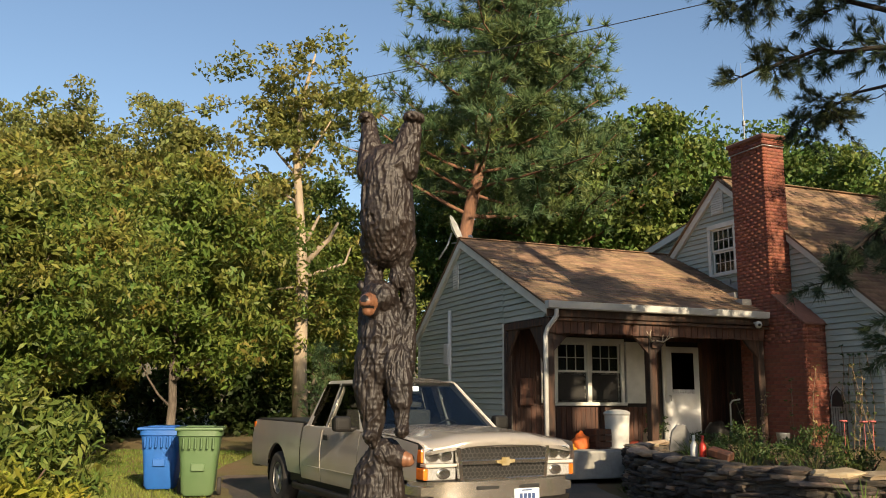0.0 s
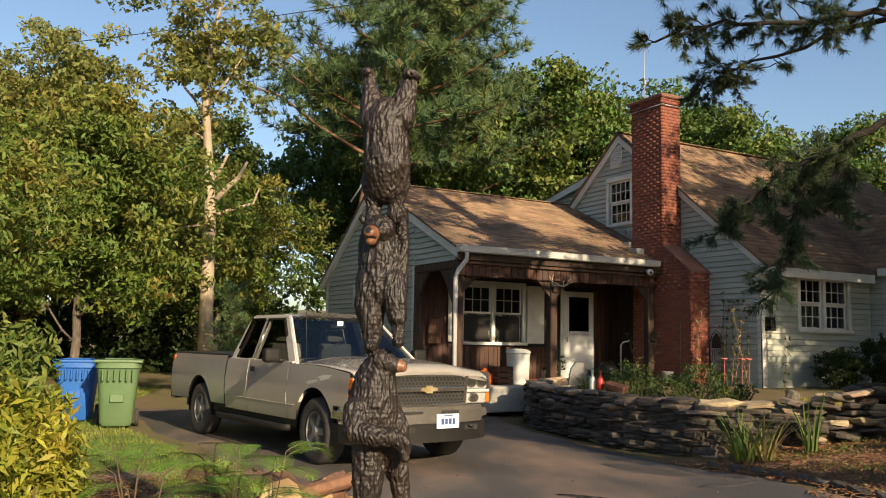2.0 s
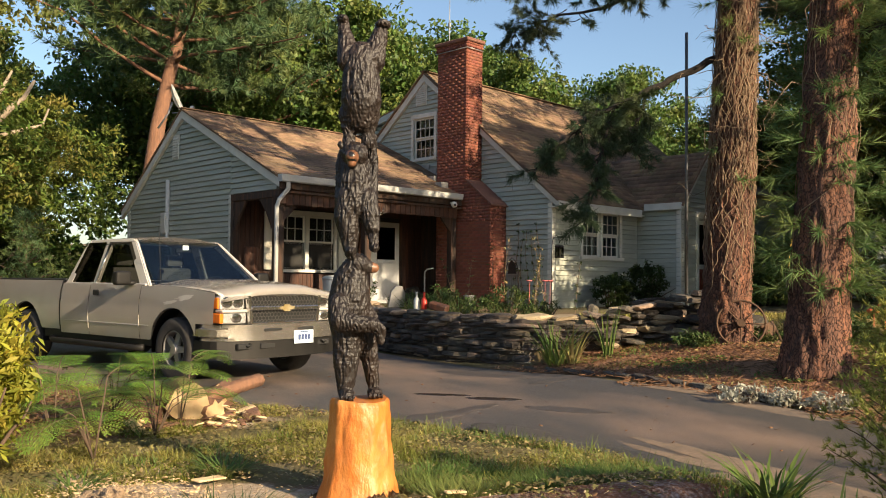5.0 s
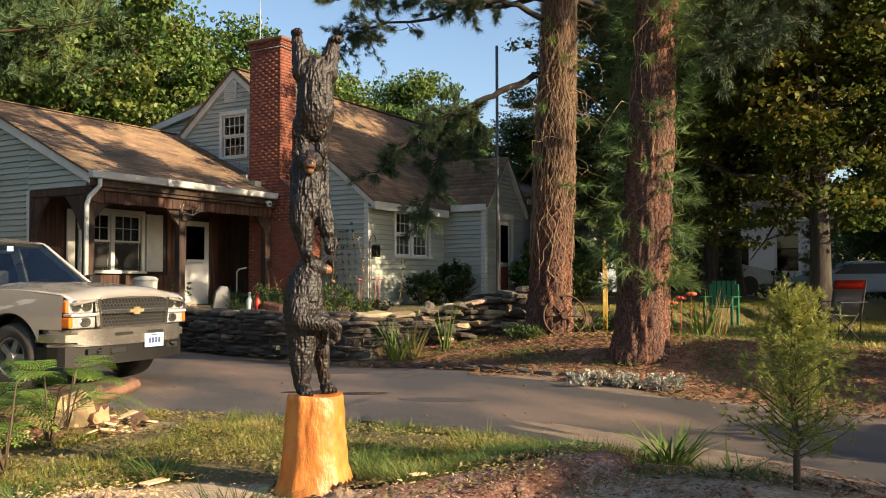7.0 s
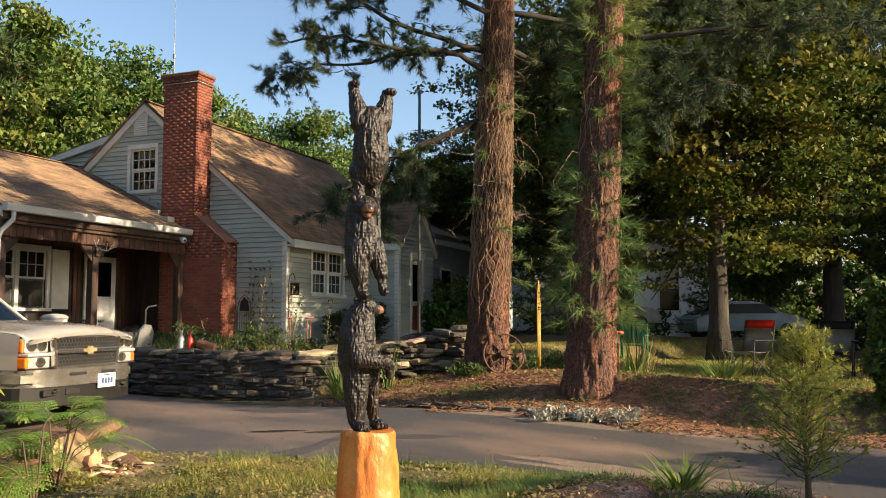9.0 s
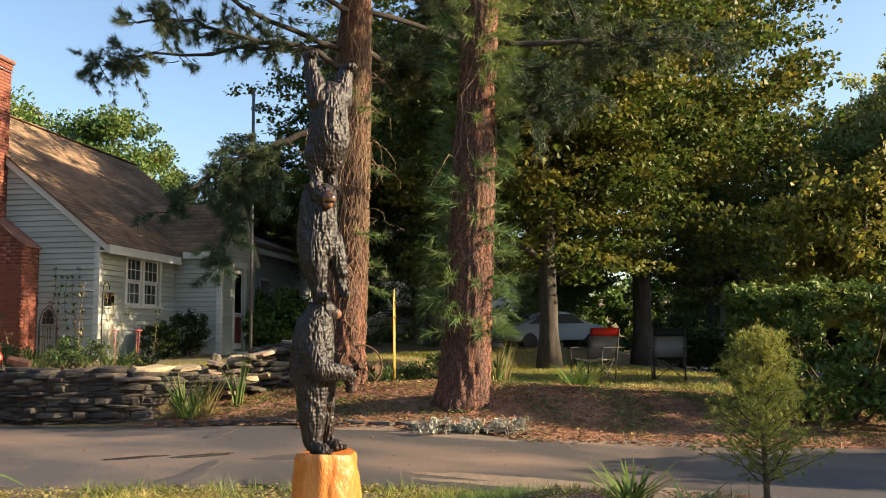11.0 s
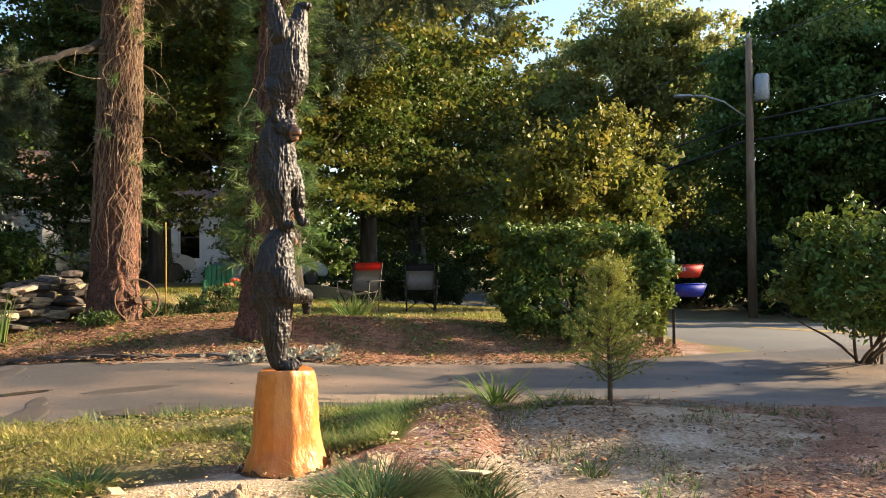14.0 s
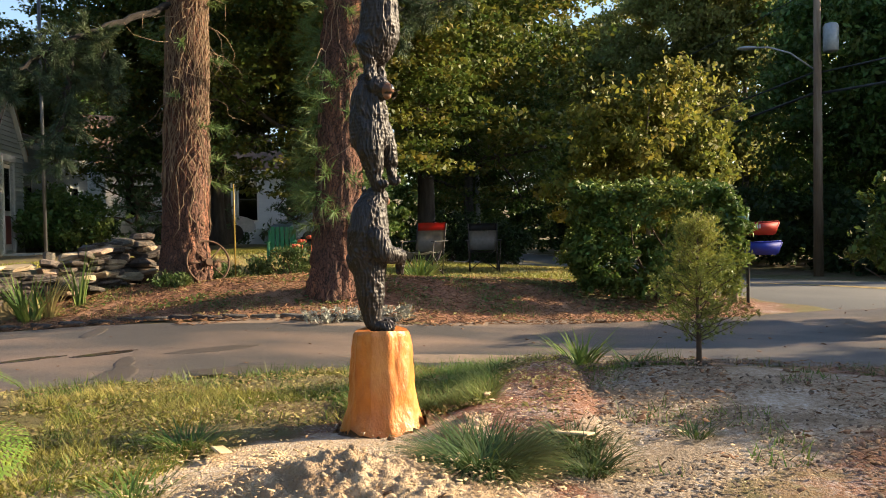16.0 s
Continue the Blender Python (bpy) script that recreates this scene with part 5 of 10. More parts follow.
# the two near pines, with vines and sprouting needles
def near_pine(name, seed, x, y, girth, tall, lean, label, vines, sprouts, limb_list, droops=(), thin=1.0):
    rng = np.random.default_rng(seed)
    tree = thing(name, pose(x, y, float(height(x, y)) - 0.02), label, "pine tree")
    steps, sides = 220, 88
    verts = []
    for i in range(steps + 1):
        k = i / steps
        z = -0.25 + (tall + 0.25) * k ** 1.25
        flare = 1 + 0.20 * math.exp(-max(0, z) / 0.35)
        r = girth / 2 * flare * (1 - 0.78 * max(0, z) / tall)
        for s in range(sides):
            a = 2 * math.pi * s / sides
            ridge = abs(noise.noise((math.cos(a) * 7.5, math.sin(a) * 7.5, z * 3.2 + seed))) * 0.13 - 0.04 + 0.045 * noise.noise((math.cos(a) * 16, math.sin(a) * 16, z * 13)) + 0.03 * noise.noise((math.cos(a) * 1.5, math.sin(a) * 1.5, z * 0.6))
            root = 0.05 * max(0, math.cos(a * 5 + seed)) * math.exp(-max(0, z) / 0.22)
            rr = r * (1 + ridge * 1.7) + root
            verts.append((lean[0] * max(0, z) / tall + rr * math.cos(a), lean[1] * max(0, z) / tall + rr * math.sin(a), z))
    idx = np.arange((steps + 1) * sides).reshape(steps + 1, sides)
    f = np.stack([idx[:-1], np.roll(idx[:-1], -1, 1), np.roll(idx[1:], -1, 1), idx[1:]], -1).reshape(-1, 4)
    link_mesh("trunk", raw_mesh("trunk", verts, f, True), BARK_PINE, tree)

    def on_trunk(a, z, out=0.0):
        r = girth / 2 * (1 + 0.20 * math.exp(-max(0, z) / 0.35)) * (1 - 0.78 * max(0, z) / tall) + out
        return np.array([lean[0] * z / tall + r * math.cos(a), lean[1] * z / tall + r * math.sin(a), z])

    for v in range(vines):
        a, z = rng.uniform(0, 6.28), rng.uniform(0.7, 3.6)
        end = z + rng.uniform(1.5, 5.0)
        pts, drift = [], rng.normal(0, 0.10)
        while z < end:
            pts.append(on_trunk(a, z, 0.014 + 0.04 * rng.random() ** 2))
            a += drift + rng.normal(0, 0.16)
            drift = drift * 0.8 + rng.normal(0, 0.05)
            z += rng.uniform(0.10, 0.2)
        if len(pts) > 3:
            r = rng.uniform(0.003, 0.0075)
            tubed("vine", pts, [r * (1 - 0.5 * i / len(pts)) for i in range(len(pts))], VINE, tree, sides=5)
        if v % 3 == 0:
            q = pts[len(pts) // 2]
            out = unit(np.array([math.cos(a), math.sin(a), rng.uniform(-0.4, 0.3)]))
            loop = wander(q, out, rng.uniform(0.4, 1.0), 6, rng, 0.45, -0.08)
            tubed("loose_vine", loop, [0.006 * (1 - 0.12 * i) for i in range(7)], VINE, tree, sides=4)
    at, way = [], []
    for _ in range(sprouts):
        a, z = rng.uniform(0, 6.28), 0.9 + 5.5 * rng.random()
        q = on_trunk(a, z, 0.02)
        out = np.array([math.cos(a), math.sin(a), rng.uniform(-0.5, 0.2)])
        for k in range(3):
            at.append(q + out * 0.11 * k)
            way.append(out + rng.normal(0, 0.3, 3))
    lat, lway = [], []
    for start_z, a, far, rise, dense in limb_list:
        p = on_trunk(a, start_z, -0.1)
        bm = bmesh.new()
        limb = wander(p, (math.cos(a), math.sin(a), rise), far, 9, rng, 0.13, 0.0)
        tube(bm, limb, [0.042 * (1 - 0.85 * s / 9) * (far / 4) ** 0.5 + 0.005 for s in range(10)], 7)
        for s in range(3, 10):
            for _ in range(int(dense * (thin if 1.8 < a < 4.5 else 1.0) * 2.2 * rng.random() ** 1.6) + 1):
                side = unit(np.append(rng.normal(0, 1, 2), rng.normal(-0.12, 0.35)))
                twig = wander(limb[s] + rng.normal(0, 0.08, 3), side, rng.uniform(0.25, 0.7), 5, rng, 0.25, -0.03)
                tube(bm, twig, [0.009, 0.008, 0.007, 0.005, 0.004, 0.003], 4)
                for q, q0 in zip(twig[2:], twig[1:]):
                    for _ in range(3):
                        lat.append(q + rng.normal(0, 0.025, 3))
                        lway.append((q - q0) / np.linalg.norm(q - q0) + rng.normal(0, 0.3, 3))
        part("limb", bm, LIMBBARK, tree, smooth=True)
    base = np.array([x, y, float(height(x, y)) - 0.02])
    for line, thick, leafy in droops:
        pts = [np.array(p, float) - base for p in line]
        bm = bmesh.new()
        fine_pts = []
        for a, b in zip(pts, pts[1:]):
            for k in range(5):
                fine_pts.append(a + (b - a) * k / 5 + rng.normal(0, 0.018, 3))
        fine_pts.append(pts[-1])
        n = len(fine_pts)
        tube(bm, fine_pts, [thick * (1 - 0.8 * k / n) + 0.004 for k in range(n)], 8)
        for k in range(int(n * leafy), n):
            for _ in range(int(rng.integers(2, 5))):
                ahead = fine_pts[min(n - 1, k + 1)] - fine_pts[k - 1]
                side = unit(unit(ahead) * 0.7 + rng.normal(0, 0.75, 3) + np.array([0, 0, -0.15]))
                twig = wander(fine_pts[k], side, rng.uniform(0.18, 0.42), 5, rng, 0.22, -0.02)
                tube(bm, twig, [0.009, 0.008, 0.007, 0.005, 0.004, 0.003], 4)
                for q, q0 in zip(twig[2:], twig[1:]):
                    for _ in range(3):
                        lat.append(q + rng.normal(0, 0.02, 3))
                        lway.append((q - q0) / np.linalg.norm(q - q0) + rng.normal(0, 0.3, 3))
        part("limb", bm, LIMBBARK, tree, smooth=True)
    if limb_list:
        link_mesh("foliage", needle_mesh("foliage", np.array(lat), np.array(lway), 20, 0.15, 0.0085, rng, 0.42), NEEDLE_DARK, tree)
    if sprouts:
        link_mesh("trunk_foliage", needle_mesh("trunk_foliage", np.array(at), np.array(way), 22, 0.23, 0.0085, rng, 0.5), SPROUT, tree)
    return tree


near_pine("red_pine", 51, 6.42, 8.9, 0.66, 15.0, (0.55, -0.2), "red-barked pine wrapped in dry vines", 150, 25, [(5.2, 2.78, 4.2, 0.04, 11), (5.8, 3.2, 3.8, 0.10, 8), (6.5, 2.2, 4.6, 0.12, 9), (5.4, 1.6, 4.5, 0.05, 12), (6.2, 3.8, 4.2, 0.14, 9), (6.8, 2.6, 4.6, 0.12, 10), (7.3, 3.4, 4.6, 0.15, 10), (7.5, 5.5, 4.0, 0.2, 6), (8.0, 2.0, 4.4, 0.2, 13), (8.3, 2.9, 4.2, 0.2, 12), (8.9, 0.6, 3.8, 0.2, 6), (9.7, 4.3, 3.8, 0.25, 8), (10.6, 2.0, 3.6, 0.3, 5), (11.6, 5.8, 3.2, 0.3, 5), (12.6, 3.4, 2.8, 0.4, 5), (5.3, 0.2, 5.0, 0.08, 20), (5.9, 6.0, 5.0, 0.08, 20), (6.6, 0.4, 5.0, 0.1, 18), (5.6, 0.7, 4.6, 0.05, 18), (7.2, 0.0, 4.8, 0.1, 16)], [([(6.40, 8.95, 4.45), (5.75, 9.25, 4.12), (5.25, 9.5, 3.85), (4.85, 9.65, 3.62), (4.4, 9.82, 3.25), (4.02, 9.97, 2.84)], 0.05, 0.34), ([(5.05, 9.58, 3.72), (4.85, 9.55, 3.2), (4.72, 9.55, 2.65), (4.55, 9.5, 2.12)], 0.022, 0.15), ([(5.5, 9.4, 3.95), (5.3, 9.35, 3.5), (5.2, 9.3, 3.1)], 0.018, 0.3), ([(6.38, 8.9, 5.25), (5.6, 9.05, 5.45), (4.8, 9.2, 5.3), (3.9, 9.4, 5.35), (3.1, 9.5, 5.1)], 0.045, 0.25)], 0.75)
near_pine("red_pine", 52, 5.36, 6.13, 0.60, 15.0, (0.7, -0.5), "red-barked pine with needle sprouts on its trunk", 10, 260, [(3.5, -0.75, 1.5, 0.55, 5), (4.6, -0.9, 3.4, -0.02, 12), (5.9, 2.2, 4.2, 0.1, 14), (6.3, 2.9, 4.4, 0.12, 14), (6.6, 4.2, 4.5, 0.1, 8), (6.8, 1.0, 4.0, 0.15, 10), (7.4, 3.4, 4.2, 0.15, 12), (7.9, 2.4, 4.0, 0.2, 12), (8.6, 5.3, 3.8, 0.2, 5), (9.6, 0.4, 3.6, 0.25, 5), (10.7, 3.2, 3.4, 0.3, 5), (11.8, 1.7, 3.0, 0.3, 5), (12.8, 4.6, 2.6, 0.4, 5), (6.2, 0.1, 4.6, 0.08, 14), (6.9, 0.6, 4.4, 0.1, 13), (7.6, 6.1, 4.0, 0.1, 12)])
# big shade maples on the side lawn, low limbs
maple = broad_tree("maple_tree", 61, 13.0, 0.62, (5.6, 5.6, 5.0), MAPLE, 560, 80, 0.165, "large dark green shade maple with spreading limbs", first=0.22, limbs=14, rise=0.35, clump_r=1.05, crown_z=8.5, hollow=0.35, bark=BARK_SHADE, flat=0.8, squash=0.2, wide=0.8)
plant(maple, 14.6, 9.4, 0, 0.78)
plant_copy(maple, 18.8, 15.4, 140, 0.80, "spreading maple with yellowing leaf edges")
plant_copy(maple, 21.0, 9.4, 250, 1.0)
plant_copy(maple, 22.0, 17.0, 60, 1.0)
plant_copy(maple, 38.0, 12.0, 310, 1.0)
plant_copy(maple, 19.5, 23.5, 20, 0.55)
young = broad_tree("young_maple", 62, 4.0, 0.12, (1.7, 1.7, 1.6), YELLOWING, 150, 70, 0.12, "small maple with yellow-green leaves behind the hedge", first=0.15, limbs=8, clump_r=0.4)
plant(young, 13.6, 2.5, 0, 1.05)
# unseen copy, added only to throw shade on the sandy ground
plant_copy(young, 4.7, -5.7, 70, 0.92, "unseen small maple added to shade the sandy ground")

# woods across the street
for src, x, y, turn, size in [
    (woods_a, 37.0, 26.0, 40, 0.8), (woods_b, 42.5, 21.5, 130, 0.85), (woods_b, 33.0, 31.5, 250, 0.85), (woods_c, 41.0, 1.6, 100, 1.12), (woods_c, 40.5, -1.6, 20, 1.08), (woods_c, 44.0, 5.0, 200, 1.0), (woods_a, 34.0, -5.3, 330, 0.98), (woods_a, 31.0, -8.0, 140, 0.98),
    (woods_b, 33.5, -11.5, 280, 1.0), (woods_a, 49.0, 8.0, 60, 1.0), (woods_b, 46.0, 14.0, 190, 0.95), (woods_b, 30.0, -13.5, 120, 1.15),
]:
    plant_copy(src, x, y, turn, size)


def thicket(name, line, wide, tall, per_metre, leaves, leaf_long, seed, label, low=0.1):
    """An undergrowth belt along a line: leaf clumps that nobody could count."""
    rng = np.random.default_rng(seed)
    line = np.asarray(line, float)
    seg = np.linalg.norm(np.diff(line, axis=0), axis=1)
    n = int(seg.sum() * per_metre)
    d = np.sort(rng.random(n)) * seg.sum()
    cum = np.concatenate([[0], np.cumsum(seg)])
    x, y = np.interp(d, cum, line[:, 0]) + rng.normal(0, wide / 2, n), np.interp(d, cum, line[:, 1]) + rng.normal(0, wide / 2, n)
    top = tall * np.array([0.65 + 0.6 * noise.noise((a * 0.25, b * 0.25, seed)) for a, b in zip(x, y)])
    z = height(x, y) + low + rng.random(n) ** 0.8 * np.maximum(0.3, top)
    at = clump_points(np.stack([x, y, z], -1), 26, 0.55, rng)
    return tagged(link_mesh(name, leaf_mesh(name, at, leaf_long, leaf_long * 0.6, rng), leaves), label, "undergrowth", kind="stuff")


thicket("undergrowth", [(-26, 8), (-18, 14), (-14.5, 20), (-13, 27), (-8, 31), (0, 34), (10, 34.5), (22, 34), (31, 31)], 2.6, 4.2, 26, WOODS, 0.27, 71, "dense green undergrowth at the wood's edge")
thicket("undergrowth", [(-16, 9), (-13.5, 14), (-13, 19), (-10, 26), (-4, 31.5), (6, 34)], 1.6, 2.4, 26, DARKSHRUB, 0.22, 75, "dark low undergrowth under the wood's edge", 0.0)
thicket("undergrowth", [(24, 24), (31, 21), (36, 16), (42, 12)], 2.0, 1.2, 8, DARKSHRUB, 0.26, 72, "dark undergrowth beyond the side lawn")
thicket("undergrowth", [(30, 36), (40, 31), (48, 25), (54, 19), (60, 12), (62, 4)], 2.4, 7.0, 46, WOODS, 0.36, 76, "dense green undergrowth along the far bend", 0.0)
thicket("undergrowth", [(22, -15), (30, -11), (38, -7.5), (48, -2), (56, 6)], 2.6, 9.0, 50, WOODS, 0.46, 74, "dense green undergrowth under the roadside trees")
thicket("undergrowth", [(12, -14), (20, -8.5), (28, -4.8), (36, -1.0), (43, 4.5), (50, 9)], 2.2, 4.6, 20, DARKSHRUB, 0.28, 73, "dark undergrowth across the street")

# an unseen tree, added behind the viewpoint to cast shade
plant_copy(woods_b, 1.0, -19.0, 80, 0.9)

# ---- carved bears on their stump ----
CARVED = material("dark_stained_carving", (0.021, 0.0155, 0.0135), 0.48, second=(0.010, 0.008, 0.0075), scale=26, stretch=(1, 1, 0.3), third=(0.034, 0.022, 0.017), scale3=3.0, bump=0.3, bump_scale=110, spec=0.45)
MUZZLE = material("tan_carved_muzzle", (0.24, 0.11, 0.055), 0.45, second=(0.12, 0.052, 0.028), scale=20)
NOSE = material("black_nose", (0.012, 0.010, 0.010), 0.3, second=(0.02, 0.018, 0.016), scale=20)
STUMPWOOD = material("orange_oiled_wood", (0.60, 0.20, 0.036), 0.40, second=(0.42, 0.12, 0.022), scale=7, stretch=(2, 2, 1), third=(0.62, 0.27, 0.07), scale3=3.0, bump=0.5, bump_scale=14)
STUMPBARK = material("torn_stump_bark", (0.16, 0.09, 0.05), 0.95, second=(0.28, 0.18, 0.10), scale=12, third=(0.09, 0.05, 0.03), scale3=3, bump=1.0, bump_scale=30)


def ball(bm, c, r, seg=14):
    bmesh.ops.create_uvsphere(bm, u_segments=seg, v_segments=max(6, seg // 2 + 1), radius=1, matrix=Matrix.Translation(c) @ Matrix.Diagonal((*r, 1)))


def limb_form(bm, pts, radii, deep=1.0):
    for (a, ra), (b, rb) in zip(zip(pts, radii), list(zip(pts, radii))[1:]):
        n = max(2, int((Vector(b) - Vector(a)).length / 0.02))
        for i in range(n + 1):
            k = i / n
            r = ra + (rb - ra) * k
            ball(bm, Vector(a).lerp(Vector(b), k), (r, r * deep, r), 14)


bm = bmesh.new()
# lowest bear, standing, looking along +x
limb_form(bm, [(-0.050, 0.0, 0.66), (-0.048, 0.01, 0.80), (-0.042, 0.025, 0.95)], [0.047, 0.072, 0.084], 1.1)
ball(bm, (-0.047, -0.04, 0.632), (0.044, 0.078, 0.034))
limb_form(bm, [(0.107, 0.07, 0.67), (0.088, 0.07, 0.81), (0.045, 0.05, 0.95)], [0.034, 0.049, 0.076], 1.1)
ball(bm, (0.113, 0.035, 0.630), (0.041, 0.074, 0.032))
for fx, fy in ((-0.047, -0.108), (0.113, -0.03)):
    for t in (-0.030, -0.010, 0.011, 0.031):
        ball(bm, (fx + t, fy + abs(t) * 0.4, 0.620), (0.0105, 0.028, 0.019), 8)
ball(bm, (-0.028, 0.04, 1.0), (0.112, 0.118, 0.115))
limb_form(bm, [(-0.036, 0.03, 1.05), (-0.036, 0.025, 1.14), (-0.028, 0.02, 1.24), (-0.012, 0.01, 1.30)], [0.116, 0.116, 0.100, 0.078])
ball(bm, (0.006, -0.004, 1.335), (0.070, 0.070, 0.062))
limb_form(bm, [(0.058, -0.010, 1.322), (0.098, -0.012, 1.316)], [0.039, 0.027])
for ey in (-0.062, 0.05):
    ball(bm, (-0.030, ey, 1.378), (0.019, 0.013, 0.022), 8)
limb_form(bm, [(-0.095, -0.065, 1.12), (-0.088, -0.098, 1.03), (0.0, -0.118, 1.015), (0.085, -0.100, 1.01), (0.126, -0.085, 0.98), (0.131, -0.080, 0.925)], [0.058, 0.058, 0.048, 0.042, 0.034, 0.025])
limb_form(bm, [(0.02, 0.10, 1.13), (0.085, 0.06, 1.04), (0.11, 0.03, 0.97)], [0.06, 0.045, 0.03])
# middle bear, one leg lifted, looking out
limb_form(bm, [(-0.036, -0.035, 1.395), (-0.040, -0.022, 1.47), (-0.054, -0.010, 1.59), (-0.045, 0.0, 1.70)], [0.032, 0.048, 0.073, 0.080], 1.05)
ball(bm, (-0.036, -0.062, 1.405), (0.030, 0.05, 0.026), 10)
limb_form(bm, [(0.040, -0.02, 1.70), (0.068, -0.048, 1.60), (0.080, -0.058, 1.53)], [0.070, 0.054, 0.043])
limb_form(bm, [(0.084, -0.060, 1.50), (0.088, -0.066, 1.435)], [0.030, 0.028])
ball(bm, (0.09, -0.078, 1.425), (0.030, 0.036, 0.026), 10)
limb_form(bm, [(-0.010, 0.02, 1.66), (-0.012, 0.02, 1.78), (-0.014, 0.025, 1.88)], [0.104, 0.104, 0.086], 1.08)
limb_form(bm, [(-0.088, 0.01, 1.68), (-0.086, 0.02, 1.88), (-0.070, 0.02, 1.97)], [0.036, 0.036, 0.030])
limb_form(bm, [(0.080, 0.01, 1.66), (0.086, 0.025, 1.88), (0.076, 0.015, 2.03)], [0.036, 0.031, 0.034])
ball(bm, (-0.020, -0.035, 1.935), (0.076, 0.074, 0.068))
for ex in (-0.094, 0.046):
    ball(bm, (ex, -0.030, 1.985), (0.022, 0.014, 0.024), 8)
limb_form(bm, [(-0.036, -0.090, 1.915), (-0.043, -0.125, 1.910)], [0.041, 0.030])
limb_form(bm, [(-0.037, -0.085, 1.882), (-0.043, -0.115, 1.876)], [0.030, 0.021])
# top bear, standing on its fore paws
limb_form(bm, [(-0.052, -0.02, 1.985), (-0.048, -0.01, 2.05), (-0.040, -0.01, 2.16)], [0.038, 0.036, 0.072])
limb_form(bm, [(0.052, -0.02, 2.00), (0.052, -0.01, 2.06), (0.048, -0.01, 2.16)], [0.036, 0.036, 0.074])
limb_form(bm, [(0.011, -0.02, 2.15), (0.012, -0.042, 2.23), (0.008, -0.05, 2.36), (0.010, -0.05, 2.46)], [0.098, 0.113, 0.104, 0.092])
ball(bm, (0.0, 0.035, 2.19), (0.06, 0.055, 0.062))
limb_form(bm, [(0.0, 0.075, 2.185), (0.0, 0.100, 2.18)], [0.031, 0.023])
limb_form(bm, [(-0.052, -0.035, 2.45), (-0.080, -0.010, 2.60), (-0.088, -0.004, 2.655)], [0.072, 0.040, 0.033])
limb_form(bm, [(0.066, -0.055, 2.45), (0.104, -0.060, 2.58), (0.113, -0.062, 2.63)], [0.074, 0.047, 0.037])
ball(bm, (-0.093, -0.014, 2.680), (0.033, 0.056, 0.025))
ball(bm, (0.122, -0.075, 2.648), (0.044, 0.056, 0.025))
rough = bpy.data.meshes.new("rough_form")
bm.to_mesh(rough)
bm.free()
rough_ob = new("rough_form", rough)
mod = rough_ob.modifiers.new("merge", "REMESH")
mod.mode, mod.voxel_size = "VOXEL", 0.0042
merged = bpy.data.meshes.new_from_object(rough_ob.evaluated_get(bpy.context.evaluated_depsgraph_get()))
bpy.data.objects.remove(rough_ob)
count = len(merged.vertices)
co, nor = np.empty(count * 3, np.float32), np.empty(count * 3, np.float32)
merged.vertices.foreach_get("co", co)
merged.vertices.foreach_get("normal", nor)
co, nor = co.reshape(-1, 3), nor.reshape(-1, 3)
snouts = [Vector(p) for p in ((0.10, -0.012, 1.316), (-0.043, -0.120, 1.895), (0.0, 0.10, 2.18))]
push = np.zeros(count)
for i, (p, n) in enumerate(zip(co, nor)):
    near = min((Vector(p) - s).length for s in snouts)
    soft = min(1.0, max(0.0, (near - 0.03) / 0.06))
    w = noise.noise((p[0] * 7, p[1] * 7, p[2] * 6)) * 1.4
    a = 1 - abs(noise.noise(((p[0] + 0.03 * w) * 58, (p[1] + 0.03 * w) * 58, p[2] * 13))) * 2.6
    b = noise.noise((p[0] * 110, p[1] * 110, p[2] * 26 + 5))
    push[i] = soft * (0.0068 * a - 0.005 + 0.0028 * b)
co += nor * push[:, None]
merged.vertices.foreach_set("co", co.ravel())
merged.name = "bear_carving"
merged.materials.clear()
for m in (CARVED, MUZZLE, NOSE):
    merged.materials.append(m)
for f in merged.polygons:
    c = f.center
    f.use_smooth = True
    if (c - Vector((-0.046, -0.158, 1.922))).length < 0.020 or (c - Vector((0.126, -0.012, 1.326))).length < 0.013 or ((c - Vector((-0.043, -0.13, 1.888))).length < 0.032 and abs(c.z - 1.889) < 0.005):
        f.material_index = 2
    elif (c - Vector((0.112, -0.012, 1.314))).length < 0.042 or (c - Vector((-0.044, -0.145, 1.897))).length < 0.056 or (c - Vector((0.0, 0.118, 2.18))).length < 0.035:
        f.material_index = 1
carving = new("bear_statue", merged)
carving.matrix_basis = pose(-0.19, 3.63, 0, 0, 0, -10)
tagged(carving, "dark stained carving of three stacked bears on a stump", "wood carving")

# stump with axe-cut facets
sides, rows = 72, 40
verts = []
for i in range(rows + 1):
    z = -0.06 + 0.67 * i / rows
    for s in range(sides):
        a = 2 * math.pi * s / sides
        facet = round(a / (2 * math.pi) * 11 + 0.35 * noise.noise((0, 0, z * 3))) * 2 * math.pi / 11
        r = 0.158 + 0.048 * (1 - z / 0.6) + 0.055 * max(0, 1 - z / 0.22) ** 1.6
        r = r * (0.985 / max(0.93, math.cos(a - facet))) + 0.009 * noise.noise((math.cos(a) * 3, math.sin(a) * 3, z * 9)) + 0.004 * noise.noise((math.cos(a) * 9, math.sin(a) * 9, z * 26))
        if i == rows:
            r -= 0.008
        verts.append((r * math.cos(a), r * math.sin(a), z + (0.008 * math.sin(a * 2 + 1) if i > rows - 2 else 0)))
idx = np.arange((rows + 1) * sides).reshape(rows + 1, sides)
f = np.stack([idx[:-1], np.roll(idx[:-1], -1, 1), np.roll(idx[1:], -1, 1), idx[1:]], -1).reshape(-1, 4).tolist()
mesh = bpy.data.meshes.new("stump")
